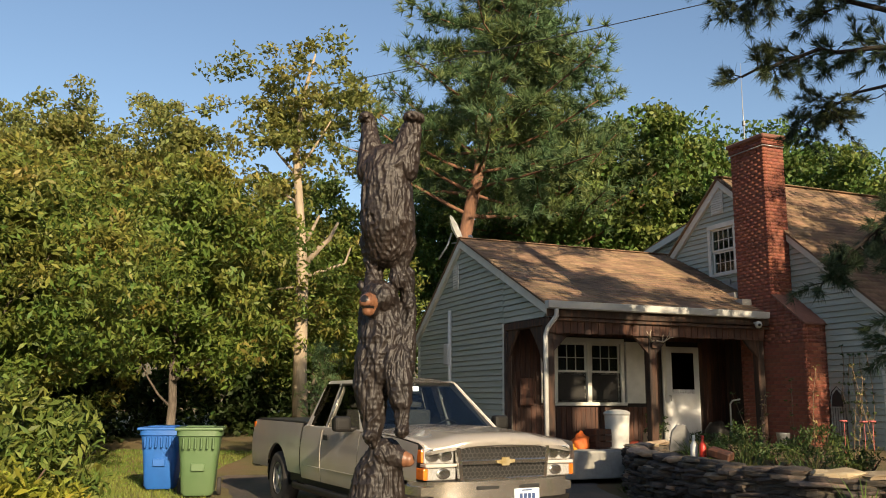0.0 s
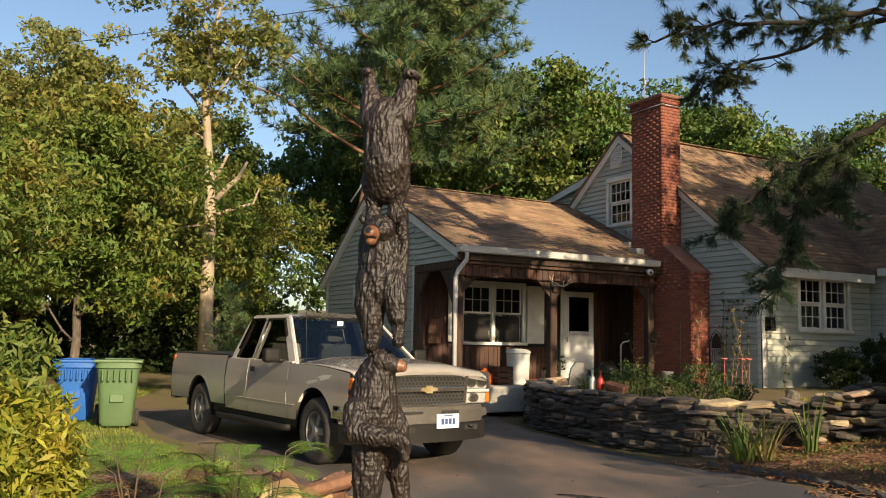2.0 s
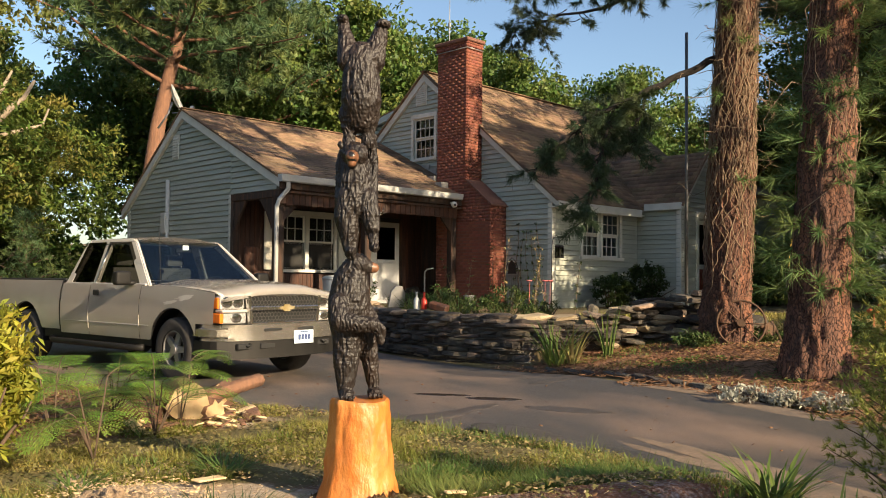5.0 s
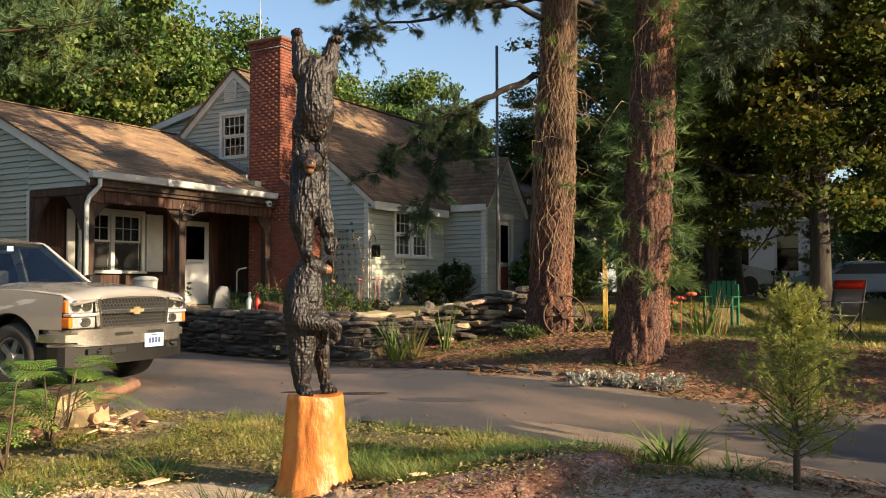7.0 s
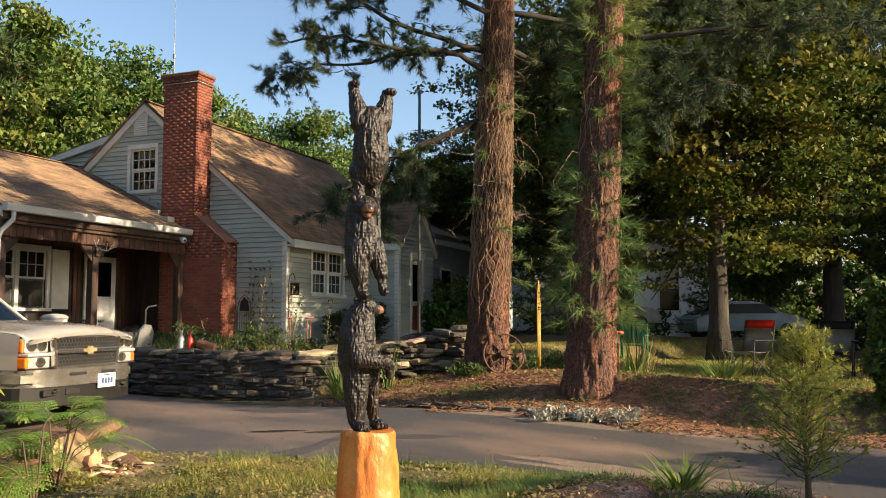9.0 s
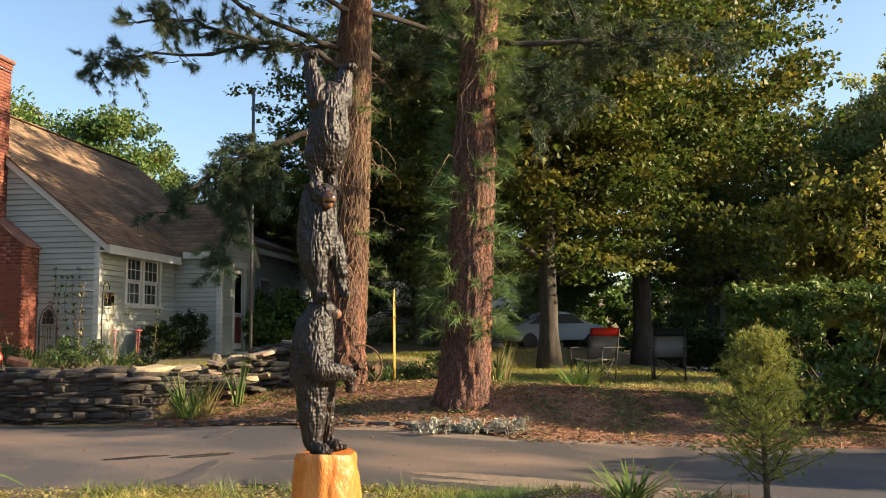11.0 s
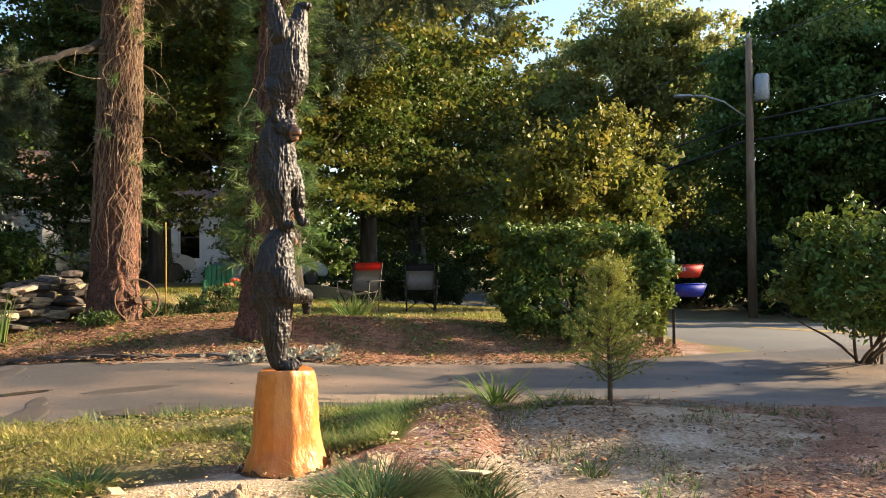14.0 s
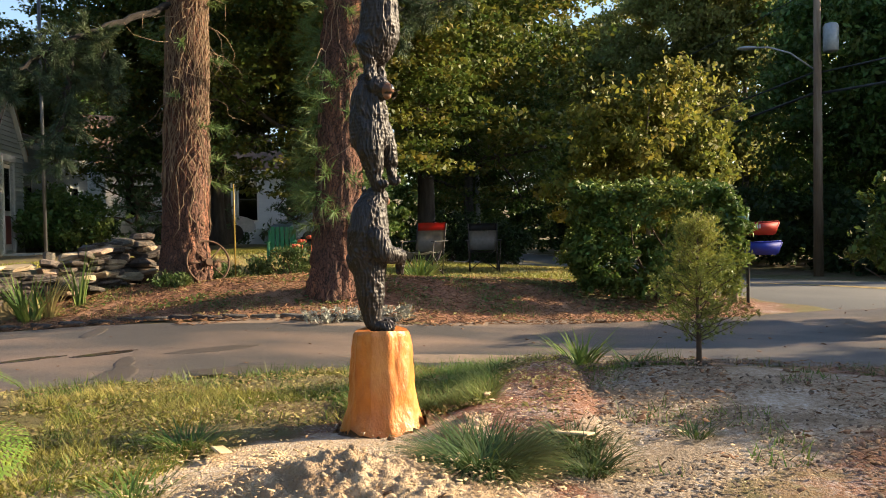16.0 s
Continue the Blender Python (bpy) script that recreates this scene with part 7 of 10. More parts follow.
for k in range(5):
    a = 2 * math.pi * k / 5
    m = Matrix.Rotation(a, 4, "Z")
    pts = [m @ Vector(p) for p in ((0.045, -0.040, 0.085), (0.205, -0.034, 0.075), (0.205, 0.034, 0.075), (0.045, 0.040, 0.085))]
    lo = [p - Vector((0, 0, 0.045)) for p in pts]
    vs = [bm.verts.new(p) for p in pts + lo]
    for q in ((0, 1, 2, 3), (4, 5, 6, 7), (0, 1, 5, 4), (1, 2, 6, 5), (2, 3, 7, 6), (3, 0, 4, 7)):
        bm.faces.new([vs[t] for t in q])
bmesh.ops.create_cone(bm, cap_ends=True, segments=20, radius1=0.075, radius2=0.05, depth=0.05, matrix=Matrix.Translation((0, 0, 0.085)))
bmesh.ops.recalc_face_normals(bm, faces=bm.faces)
rim_mesh = bpy.data.meshes.new("rim")
bm.to_mesh(rim_mesh)
bm.free()
rim_mesh.materials.append(ALLOY)
bm = bmesh.new()
lathe(bm, [(0.05, -0.06), (0.196, -0.06), (0.196, 0.012), (0.15, 0.02), (0.05, 0.02)], 32)
bmesh.ops.recalc_face_normals(bm, faces=bm.faces)
dish_mesh = bpy.data.meshes.new("brake_dish")
bm.to_mesh(dish_mesh)
bm.free()
dish_mesh.materials.append(BLACKPLASTIC)
for x in (0.0, -3.645):
    for s in (-1, 1):
        wheel = new("wheel", tyre_mesh)
        wheel.parent = truck
        wheel.matrix_basis = Matrix.Translation((x, s * 0.845, 0.372)) @ Matrix.Rotation(radians(-90 * s), 4, "X") @ Matrix.Rotation(0.3 * x, 4, "Z")
        rim = new("rim", rim_mesh)
        rim.parent = wheel
        dish = new("brake_dish", dish_mesh)
        dish.parent = wheel

# ---- dry-laid stone wall ----
STONE = material("dark_field_stone", (0.10, 0.086, 0.074), 0.9, second=(0.055, 0.05, 0.046), scale=7, third=(0.17, 0.125, 0.09), scale3=2.5, bump=0.7, bump_scale=28, per_piece=0.45, hue=0.025)
PALESTONE = material("pale_field_stone", (0.42, 0.31, 0.20), 0.9, second=(0.30, 0.22, 0.15), scale=6, third=(0.5, 0.40, 0.28), scale3=3, bump=0.6, bump_scale=30, per_piece=0.25, hue=0.015)


def stone_mesh(seed, jag=0.16):
    """A rough slab of unit size."""
    rng = np.random.default_rng(seed)
    bm = bmesh.new()
    n = 8
    rings = []
    for z, r in ((-0.5, 0.86), (-0.28, 1.0), (0.28, 1.0), (0.5, 0.84)):
        ring = []
        for k in range(n):
            a = 2 * math.pi * (k + 0.5) / n
            sx = math.copysign(min(1, abs(math.cos(a)) * 1.25), math.cos(a)) * 0.5
            sy = math.copysign(min(1, abs(math.sin(a)) * 1.25), math.sin(a)) * 0.5
            ring.append(bm.verts.new((sx * r * (1 + rng.normal(0, jag * 0.5)), sy * r * (1 + rng.normal(0, jag * 0.5)), z * (1 + rng.normal(0, jag)))))
        rings.append(ring)
    for a, b in zip(rings, rings[1:]):
        for k in range(n):
            bm.faces.new((a[k], a[(k + 1) % n], b[(k + 1) % n], b[k]))
    bm.faces.new(rings[0][::-1])
    bm.faces.new(rings[-1])
    mesh = bpy.data.meshes.new("stone")
    bmesh.ops.recalc_face_normals(bm, faces=bm.faces)
    bm.to_mesh(mesh)
    bm.free()
    return mesh


STONES = [stone_mesh(100 + k) for k in range(9)]
PALE_STONES = [stone_mesh(140 + k, 0.2) for k in range(5)]
for m in STONES:
    m.materials.append(STONE)
for m in PALE_STONES:
    m.materials.append(PALESTONE)


def put_stone(x, y, z, size, turn, parent, tilt=(0, 0), pale=False, name="stone"):
    ob = new(name, random.choice(PALE_STONES if pale else STONES))
    if parent is not None:
        ob.parent = parent
    ob.matrix_basis = pose(x, y, z, tilt[0], tilt[1], turn) @ Matrix.Diagonal((*size, 1))
    return ob


WALL_LINE = [(3.75, 17.35), (3.15, 16.3), (2.80, 15.4), (2.72, 14.5), (3.02, 12.9), (3.36, 11.6), (4.0, 10.55), (5.0, 10.12), (6.2, 10.0), (7.15, 10.15)]
seg = [math.dist(a, b) for a, b in zip(WALL_LINE, WALL_LINE[1:])]
cum = np.concatenate([[0], np.cumsum(seg)])
total = cum[-1]
stone_wall = thing("stone_wall", Matrix(), "low dry-laid wall of dark flat field stones", "stone wall")


def wall_at(d):
    x, y = np.interp(d, cum, [p[0] for p in WALL_LINE]), np.interp(d, cum, [p[1] for p in WALL_LINE])
    x2, y2 = np.interp(d + 0.1, cum, [p[0] for p in WALL_LINE]), np.interp(d + 0.1, cum, [p[1] for p in WALL_LINE])
    return float(x), float(y), math.degrees(math.atan2(y2 - y, x2 - x))


bm = bmesh.new()
for k in range(40):
    d0, d1 = total * k / 40, total * (k + 1) / 40
    (x0, y0, t0), (x1, y1, t1) = wall_at(d0), wall_at(min(total - 0.11, d1))
    nx, ny = -math.sin(radians(t0)) * 0.10, math.cos(radians(t0)) * 0.10
    box_pts = [(x0 - nx, y0 - ny), (x1 - nx, y1 - ny), (x1 + nx, y1 + ny), (x0 + nx, y0 + ny)]
    prism(bm, box_pts, -0.1, 0.60, 2)
part("wall_core", bm, BARK_GREY, stone_wall)
z = 0.02
row = 0
while z < 0.66:
    thick = random.choice((0.035, 0.05, 0.06, 0.07, 0.085))
    d = random.uniform(-0.2, 0)
    while d < total:
        long = random.uniform(0.20, 0.62)
        x, y, turn = wall_at(max(0, min(total - 0.12, d + long / 2)))
        top = 0.72 + 0.05 * math.sin(d * 1.3) - 0.10 * max(0, (d - total + 1.5)) 
        if z + thick < top and z + thick > height(x, y) - 0.35:
            nx, ny = -math.sin(radians(turn)), math.cos(radians(turn))
            out = random.uniform(0.03, 0.12)
            put_stone(x + nx * (0.06 - out), y - ny * out + ny * 0.06, z + thick / 2 + random.uniform(-0.008, 0.008), (long * 1.03, random.uniform(0.30, 0.42), thick * 1.12), turn + random.uniform(-7, 7), stone_wall, (random.uniform(-3, 3), random.uniform(-3, 3)), random.random() < 0.035)
        d += long + 0.008
    z += thick
    row += 1
d = 0.3
while d < total - 0.2:
    long = random.uniform(0.3, 0.6)
    x, y, turn = wall_at(d + long / 2)
    put_stone(x, y, 0.715 + random.uniform(-0.01, 0.02), (long, random.uniform(0.32, 0.46), random.uniform(0.05, 0.085)), turn + random.uniform(-12, 12), stone_wall, (random.uniform(-4, 4), random.uniform(-4, 4)), random.random() < 0.25, "capstone")
    d += long * random.uniform(0.95, 1.3)

pile = thing("stone_pile", Matrix(), "tumbled pile of flat stones at the wall's end", "stone pile")
for k in range(46):
    a = random.random()
    x, y = 6.6 + 1.0 * a + random.uniform(-0.25, 0.25), 9.75 + 0.25 * a + random.uniform(-0.3, 0.25)
    put_stone(x, y, float(height(x, y)) + 0.05 + 0.62 * (1 - abs(a - 0.3)) * random.random(), (random.uniform(0.25, 0.5), random.uniform(0.2, 0.38), random.uniform(0.05, 0.12)), random.uniform(0, 180), pile, (random.uniform(-18, 18), random.uniform(-18, 18)), random.random() < 0.4)
kept_seed = random.getstate()
for k in range(60):
    a = random.random()
    x, y = 5.0 + 1.75 * a, 9.98 - 0.12 * a + random.uniform(-0.16, 0.2)
    put_stone(x, y, float(height(x, y)) + 0.05 + (0.42 + 0.34 * a) * random.random(), (random.uniform(0.28, 0.58), random.uniform(0.2, 0.36), random.uniform(0.045, 0.10)), random.uniform(-35, 35), pile, (random.uniform(-9, 9), random.uniform(-9, 9)), random.random() < 0.35)
random.setstate(kept_seed)
for x, y, s, label in ((5.0, 10.05, 0.15, "pale rounded rock on the wall"), (6.0, 10.0, 0.17, "small pale rock on the wall"), (6.45, 10.0, 0.16, "pale pointed rock on the wall")):
    tagged(put_stone(x, y, 0.84, (s * 1.2, s, s * 0.9), random.uniform(0, 90), None, (8, 12), False, "rock"), label, "rock", "rocks on the wall")
edging = thing("bed_edging", Matrix(), "row of flat stones edging the mulch bed", "edging")
for y in np.arange(5.2, 9.9, 0.34):
    x = float(np.interp(y, FAR_Y, FAR_X)) + 0.10 + random.uniform(-0.03, 0.03)
    if random.random() < 0.8:
        put_stone(x, y, float(height(x, y)) + 0.035, (0.40, 0.13, 0.045), 90 + random.uniform(-6, 6) - 12, edging, (random.uniform(-3, 3), random.uniform(-3, 3)), False)


# ---- low plants ----
def clump_of_blades(name, x, y, count, long, wide, leaves, seed, label, spread=0.12, arch=0.6, category="grass clump", upright=0.8, lift=0.0):
    """A clump of arching blades."""
    rng = np.random.default_rng(seed)
    verts, faces = [], []
    for _ in range(count):
        a = rng.uniform(0, 6.28)
        p = np.array([math.cos(a), math.sin(a), 0]) * spread * rng.random() ** 0.5
        a += rng.normal(0, 0.5)
        way = np.array([math.cos(a) * (1 - upright) * 1.6, math.sin(a) * (1 - upright) * 1.6, 1.0])
        way /= np.linalg.norm(way)
        side = np.array([-math.sin(a), math.cos(a), 0])
        size = long * rng.uniform(0.5, 1.15)
        bend = arch * rng.uniform(0.4, 1.4)
        base = len(verts)
        steps = 5
        for s in range(steps + 1):
            w = wide * (1 - (s / steps) ** 2) * 0.5 + 0.0006
            verts += [p - side * w, p + side * w]
            way = way + np.array([math.cos(a), math.sin(a), -0.25]) * bend / steps
            way /= np.linalg.norm(way)
            p = p + way * size / steps
        faces += [(base + 2 * s, base + 2 * s + 1, base + 2 * s + 3, base + 2 * s + 2) for s in range(steps)]
    ob = link_mesh(name, raw_mesh(name, verts, faces, True), leaves)
    ob.matrix_basis = pose(x, y, float(height(x, y)) + lift)
    return tagged(ob, label, category)


BLADE = leaf("green_blade", (0.13, 0.20, 0.045), (0.09, 0.15, 0.035), (0.26, 0.26, 0.08), through_light=0.3)
BLADE_DARK = leaf("dark_blade", (0.065, 0.11, 0.032), (0.048, 0.08, 0.026), (0.13, 0.13, 0.045), through_light=0.25)
DRYBLADE = leaf("straw_blade", (0.32, 0.26, 0.11), (0.24, 0.20, 0.08), (0.18, 0.17, 0.06), through_light=0.3)
for i, (x, y, n, long, wide, m, spread, arch, up, label) in enumerate([
    (1.86, 2.74, 80, 0.42, 0.018, BLADE, 0.10, 1.1, 0.75, "striped green lily clump at the lawn's edge"),
    (1.95, 2.35, 40, 0.40, 0.012, BLADE_DARK, 0.10, 1.8, 0.4, "flattened dark grass at the lawn's edge"),
    (-0.95, 2.88, 1700, 0.36, 0.0048, BLADE_DARK, 0.17, 2.3, 0.72, "dark mounded ornamental grass"),
    (-0.55, 2.52, 420, 0.24, 0.005, BLADE_DARK, 0.11, 2.2, 0.7, "dark mounded ornamental grass"),
    (-0.80, 2.42, 220, 0.26, 0.006, BLADE_DARK, 0.10, 1.6, 0.6, "small dark ornamental grass"),
    (-0.10, 1.96, 90, 0.14, 0.006, BLADE_DARK, 0.10, 1.5, 0.6, "small dark ornamental grass"),
    (-0.78, 4.45, 190, 0.26, 0.007, BLADE, 0.12, 1.6, 0.6, "small dark grass tuft beside sawdust"),
    (-1.6, 4.2, 90, 0.22, 0.007, BLADE, 0.12, 1.5, 0.6, "low green grass tuft"),
    (4.25, 9.75, 60, 0.75, 0.026, BLADE, 0.14, 0.9, 0.85, "tall iris leaves before the stone wall"),
    (4.4, 9.62, 24, 0.7, 0.026, DRYBLADE, 0.10, 0.9, 0.85, "yellowing iris leaves before the stone wall"),
    (4.95, 9.55, 18, 0.75, 0.026, BLADE, 0.06, 0.5, 0.95, "tall iris stalks before the stone wall"),
    (8.3, 5.9, 110, 0.6, 0.02, BLADE, 0.22, 1.3, 0.7, "daylily clump by the lawn chairs"),
    (8.0, 7.1, 40, 0.75, 0.014, DRYBLADE, 0.16, 0.4, 0.92, "dry flower stalks by the lawn chairs"),
    (7.5, 6.9, 30, 0.7, 0.02, BLADE, 0.12, 0.6, 0.9, "tall green stalks by the lawn chairs"),
    (2.7, 15.2, 60, 0.25, 0.015, BLADE, 0.2, 1.2, 0.6, "weeds at the stone wall's foot"),
]):
    clump_of_blades("grass_clump", x, y, n, long, wide, m, 200 + i, label, spread, arch, "grass clump", up)


def turf(name, inside, area, count, long, wide, leaves, seed, label, lean=0.6, lift=0.0):
    """Loose blades of grass over an area, where inside(x, y) says so."""
    rng = np.random.default_rng(seed)
    x, y = rng.uniform(area[0], area[1], count), rng.uniform(area[2], area[3], count)
    keep = inside(x, y, rng)
    x, y = x[keep], y[keep]
    n = len(x)
    p = np.stack([x, y, height(x, y) + lift], -1)
    a = rng.uniform(0, 6.28, n)
    side = np.stack([-np.sin(a), np.cos(a), np.zeros(n)], -1) * wide / 2
    way = np.stack([np.cos(a) * lean, np.sin(a) * lean, np.ones(n)], -1) + rng.normal(0, 0.3, (n, 3))
    tip = p + unit(way) * long * rng.uniform(0.4, 1.3, (n, 1))
    tip[:, 2] = np.maximum(tip[:, 2], p[:, 2] + 0.01)
    v = np.stack([p - side, p + side, tip], 1).reshape(-1, 3)
    return tagged(link_mesh(name, raw_mesh(name, v, np.arange(3 * n).reshape(-1, 3)), leaves), label, "grass", kind="stuff")


def patchy(x, y, s, seed):
    return np.array([noise.noise((a * s, b * s, seed)) for a, b in zip(x, y)])


GRASS = leaf("lawn_grass", (0.29, 0.27, 0.055), (0.18, 0.20, 0.038), (0.50, 0.39, 0.15), through_light=0.3)


def near_lawn(x, y, rng):
    k = patchy(x, y, 1.3, 2.0)
    d = np.interp(y, NEAR_Y, NEAR_X) - x
    bare = ((x - 0.55) / 1.9) ** 2 + ((y - 1.55) / 1.2) ** 2 < 1.0
    bare |= ((x + 0.75) / 0.8) ** 2 + ((y - 3.45) / 0.85) ** 2 < 1.0
    bare |= (x + 0.2) ** 2 + (y - 3.57) ** 2 < 0.12
    bare |= ((x - 0.6) / 0.9) ** 2 + ((y - 2.75) / 0.5) ** 2 < 1.0
    bare |= ((x + 1.9) / 2.1) ** 2 + ((y - 7.7) / 1.5) ** 2 < 0.8
    bare |= np.hypot(x + 0.9, y - 2.4) < 0.7
    bare |= ((x + 1.3) / 0.9) ** 2 + ((y - 3.4) / 0.75) ** 2 < 1.0
    return (d > 0.12) & ~bare & (k > -0.12 + 0.25 * rng.random(len(x)))


LAWNGREEN = leaf("green_lawn_blade", (0.17, 0.24, 0.045), (0.11, 0.17, 0.032), (0.30, 0.30, 0.07), through_light=0.3)
turf("lawn_grass", near_lawn, (-4.5, 2.2, 1.8, 9.5), 150000, 0.055, 0.009, GRASS, 301, "short patchy lawn grass round the stump", 1.1)
turf("grass_tufts", lambda x, y, rng: near_lawn(x, y, rng) & (patchy(x, y, 3.4, 5.0) > 0.18), (-3.2, 2.0, 2.6, 8.5), 60000, 0.085, 0.010, BLADE, 309, "darker tufts in the lawn", 0.8)
turf("cut_grass", lambda x, y, rng: (patchy(x, y, 2.6, 7.0) > -0.22) & (y > 3.05 + 0.12 * x) & (y < 4.2 - 0.35 * x) & (np.hypot(x + 0.2, y - 3.63) > 0.36), (0.1, 1.8, 2.9, 4.3), 26000, 0.17, 0.0085, BLADE, 310, "long matted green grass beside the stump", 1.8)
turf("lawn_grass", lambda x, y, rng: near_lawn(x, y, rng) & (patchy(x, y, 2.1, 3.0) > -0.1), (-2.2, 1.9, 3.6, 7.2), 70000, 0.10, 0.008, GRASS, 307, "matted yellow-green grass beside the driveway", 1.3)
turf("lawn_grass", lambda x, y, rng: (np.interp(y, NEAR_Y, NEAR_X) - x > 0.05) & (np.interp(y, NEAR_Y, NEAR_X) - x < 0.55) & (patchy(x, y, 2.5, 6.0) > -0.1), (0.0, 2.4, 1.9, 6.6), 12000, 0.15, 0.008, BLADE, 302, "longer grass along the driveway's edge", 0.9)
turf("lawn_grass", lambda x, y, rng: (np.interp(y, NEAR_Y, NEAR_X) - x > 0.2) & (y > 9), (-9, -1.5, 9, 22), 80000, 0.07, 0.013, LAWNGREEN, 303, "mown lawn beside the truck")
turf("lawn_grass", lambda x, y, rng: (x - np.interp(y, FAR_Y, FAR_X) > 2.2 + 0.8 * rng.random(len(x))), (6.3, 18, 1.6, 13), 70000, 0.06, 0.018, GRASS, 304, "sunlit side lawn under the maples")
turf("weeds", lambda x, y, rng: (x - np.interp(y, FAR_Y, FAR_X) > 0.4) & (patchy(x, y, 1.4, 9.0) > 0.12), (4.0, 8.5, 1.0, 10.0), 14000, 0.11, 0.012, BLADE, 305, "sparse weeds on the mulch bed", 0.7)
turf("weeds", lambda x, y, rng: (patchy(x, y, 2.2, 4.0) > 0.22), (-0.8, 2.6, 0.3, 2.6), 5000, 0.08, 0.009, BLADE, 306, "weeds sprouting in the sawdust", 0.7)


def litter(name, area, count, size, mat_, seed, label, inside=None, thick=0.25, rise=0.0):
    """Loose flakes lying on the ground."""
    rng = np.random.default_rng(seed)
    x, y = rng.uniform(area[0], area[1], count), rng.uniform(area[2], area[3], count)
    if inside is not None:
        keep = inside(x, y)
        x, y = x[keep], y[keep]
    n = len(x)
    c = np.stack([x, y, height(x, y) + 0.035 + rise * rng.random(n) + size * 0.1 * rng.random(n)], -1)
    a = rng.uniform(0, 6.28, n)
    long = size * rng.uniform(0.4, 1.4, (n, 1))
    u = np.stack([np.cos(a), np.sin(a), rng.normal(0, 0.25, n)], -1) * long
    v = np.stack([-np.sin(a), np.cos(a), rng.normal(0, 0.25, n)], -1) * long * thick * rng.uniform(0.5, 1.6, (n, 1))
    w = np.array([0, 0, 1]) * size * 0.12
    q = np.stack([c - u - v, c + u - v, c + u + v, c - u + v, c - u * 0.8 - v * 0.8 + w, c + u * 0.8 - v * 0.8 + w, c + u * 0.8 + v * 0.8 + w, c - u * 0.8 + v * 0.8 + w], 1).reshape(-1, 3)
    return tagged(link_mesh(name, raw_mesh(name, q, (np.arange(n)[:, None, None] * 8 + box_faces).reshape(-1, 4)), mat_), label, "litter", kind="stuff")


CHIP = material("pale_wood_chip", (0.62, 0.46, 0.27), 0.85, second=(0.5, 0.34, 0.18), scale=20, per_piece=0.3)
DRYLEAF = material("dry_fallen_leaf", (0.22, 0.11, 0.05), 0.9, second=(0.14, 0.07, 0.035), scale=12, per_piece=0.4)
turf("cut_straw", lambda x, y, rng: near_lawn(x, y, rng) & (patchy(x, y, 2.0, 1.0) > -0.15), (-3.2, 2.0, 2.6, 8.4), 26000, 0.075, 0.007, DRYBLADE, 311, "yellowing cut grass lying on the lawn", 5.0, 0.03)


def strewn_leaves(name, area, count, size, leaves, seed, label, inside):
    """Small leaves lying nearly flat on the ground."""
    rng = np.random.default_rng(seed)
    x, y = rng.uniform(area[0], area[1], count), rng.uniform(area[2], area[3], count)
    keep = inside(x, y)
    x, y = x[keep], y[keep]
    at = np.stack([x, y, height(x, y) + 0.035 + 0.02 * rng.random(len(x))], -1)
    return tagged(link_mesh(name, leaf_mesh(name, at, size, size * 0.5, rng, 1.6, 0.05), leaves), label, "leaf litter", kind="stuff")


strewn_leaves("leaf_litter", (-3.2, 2.0, 2.6, 8.4), 20000, 0.036, DRYBLADE, 408, "small pale yellow leaves strewn over the lawn", lambda x, y: (np.interp(y, NEAR_Y, NEAR_X) - x > 0.05) & (patchy(x, y, 1.9, 1.0) > -0.2) & (((x + 1.2) / 1.1) ** 2 + ((y - 3.3) / 1.0) ** 2 > 1))
strewn_leaves("leaf_litter", (3.4, 8.5, 1.2, 10.0), 9000, 0.045, DRYBLADE, 412, "pale dry leaves strewn over the mulch", lambda x, y: (x > np.interp(y, FAR_Y, FAR_X) + 0.1) & (patchy(x, y, 1.6, 3.0) > 0.0))
strewn_leaves("low_weeds", (3.6, 9.0, 2.0, 10.0), 16000, 0.05, BLADE, 413, "low leafy weeds on the mulch bed", lambda x, y: (x > np.interp(y, FAR_Y, FAR_X) + 0.5) & (patchy(x, y, 1.3, 9.0) > 0.16))
CLOD = material("soil_clod", (0.20, 0.14, 0.09), 0.95, second=(0.10, 0.065, 0.042), scale=30, per_piece=0.5)
litter("soil_clods", (-1.2, 2.6, 0.2, 2.9), 7000, 0.010, CLOD, 409, "crumbs of soil and bark on the sandy ground", lambda x, y: patchy(x, y, 2.3, 4.4) > -0.25, 0.7)
litter("wood_chips", (-2.6, 1.6, 1.2, 5.0), 3600, 0.011, CHIP, 401, "pale wood chips round the stump", lambda x, y: np.hypot(x + 0.5, (y - 3.2) * 1.1) < 1.9)


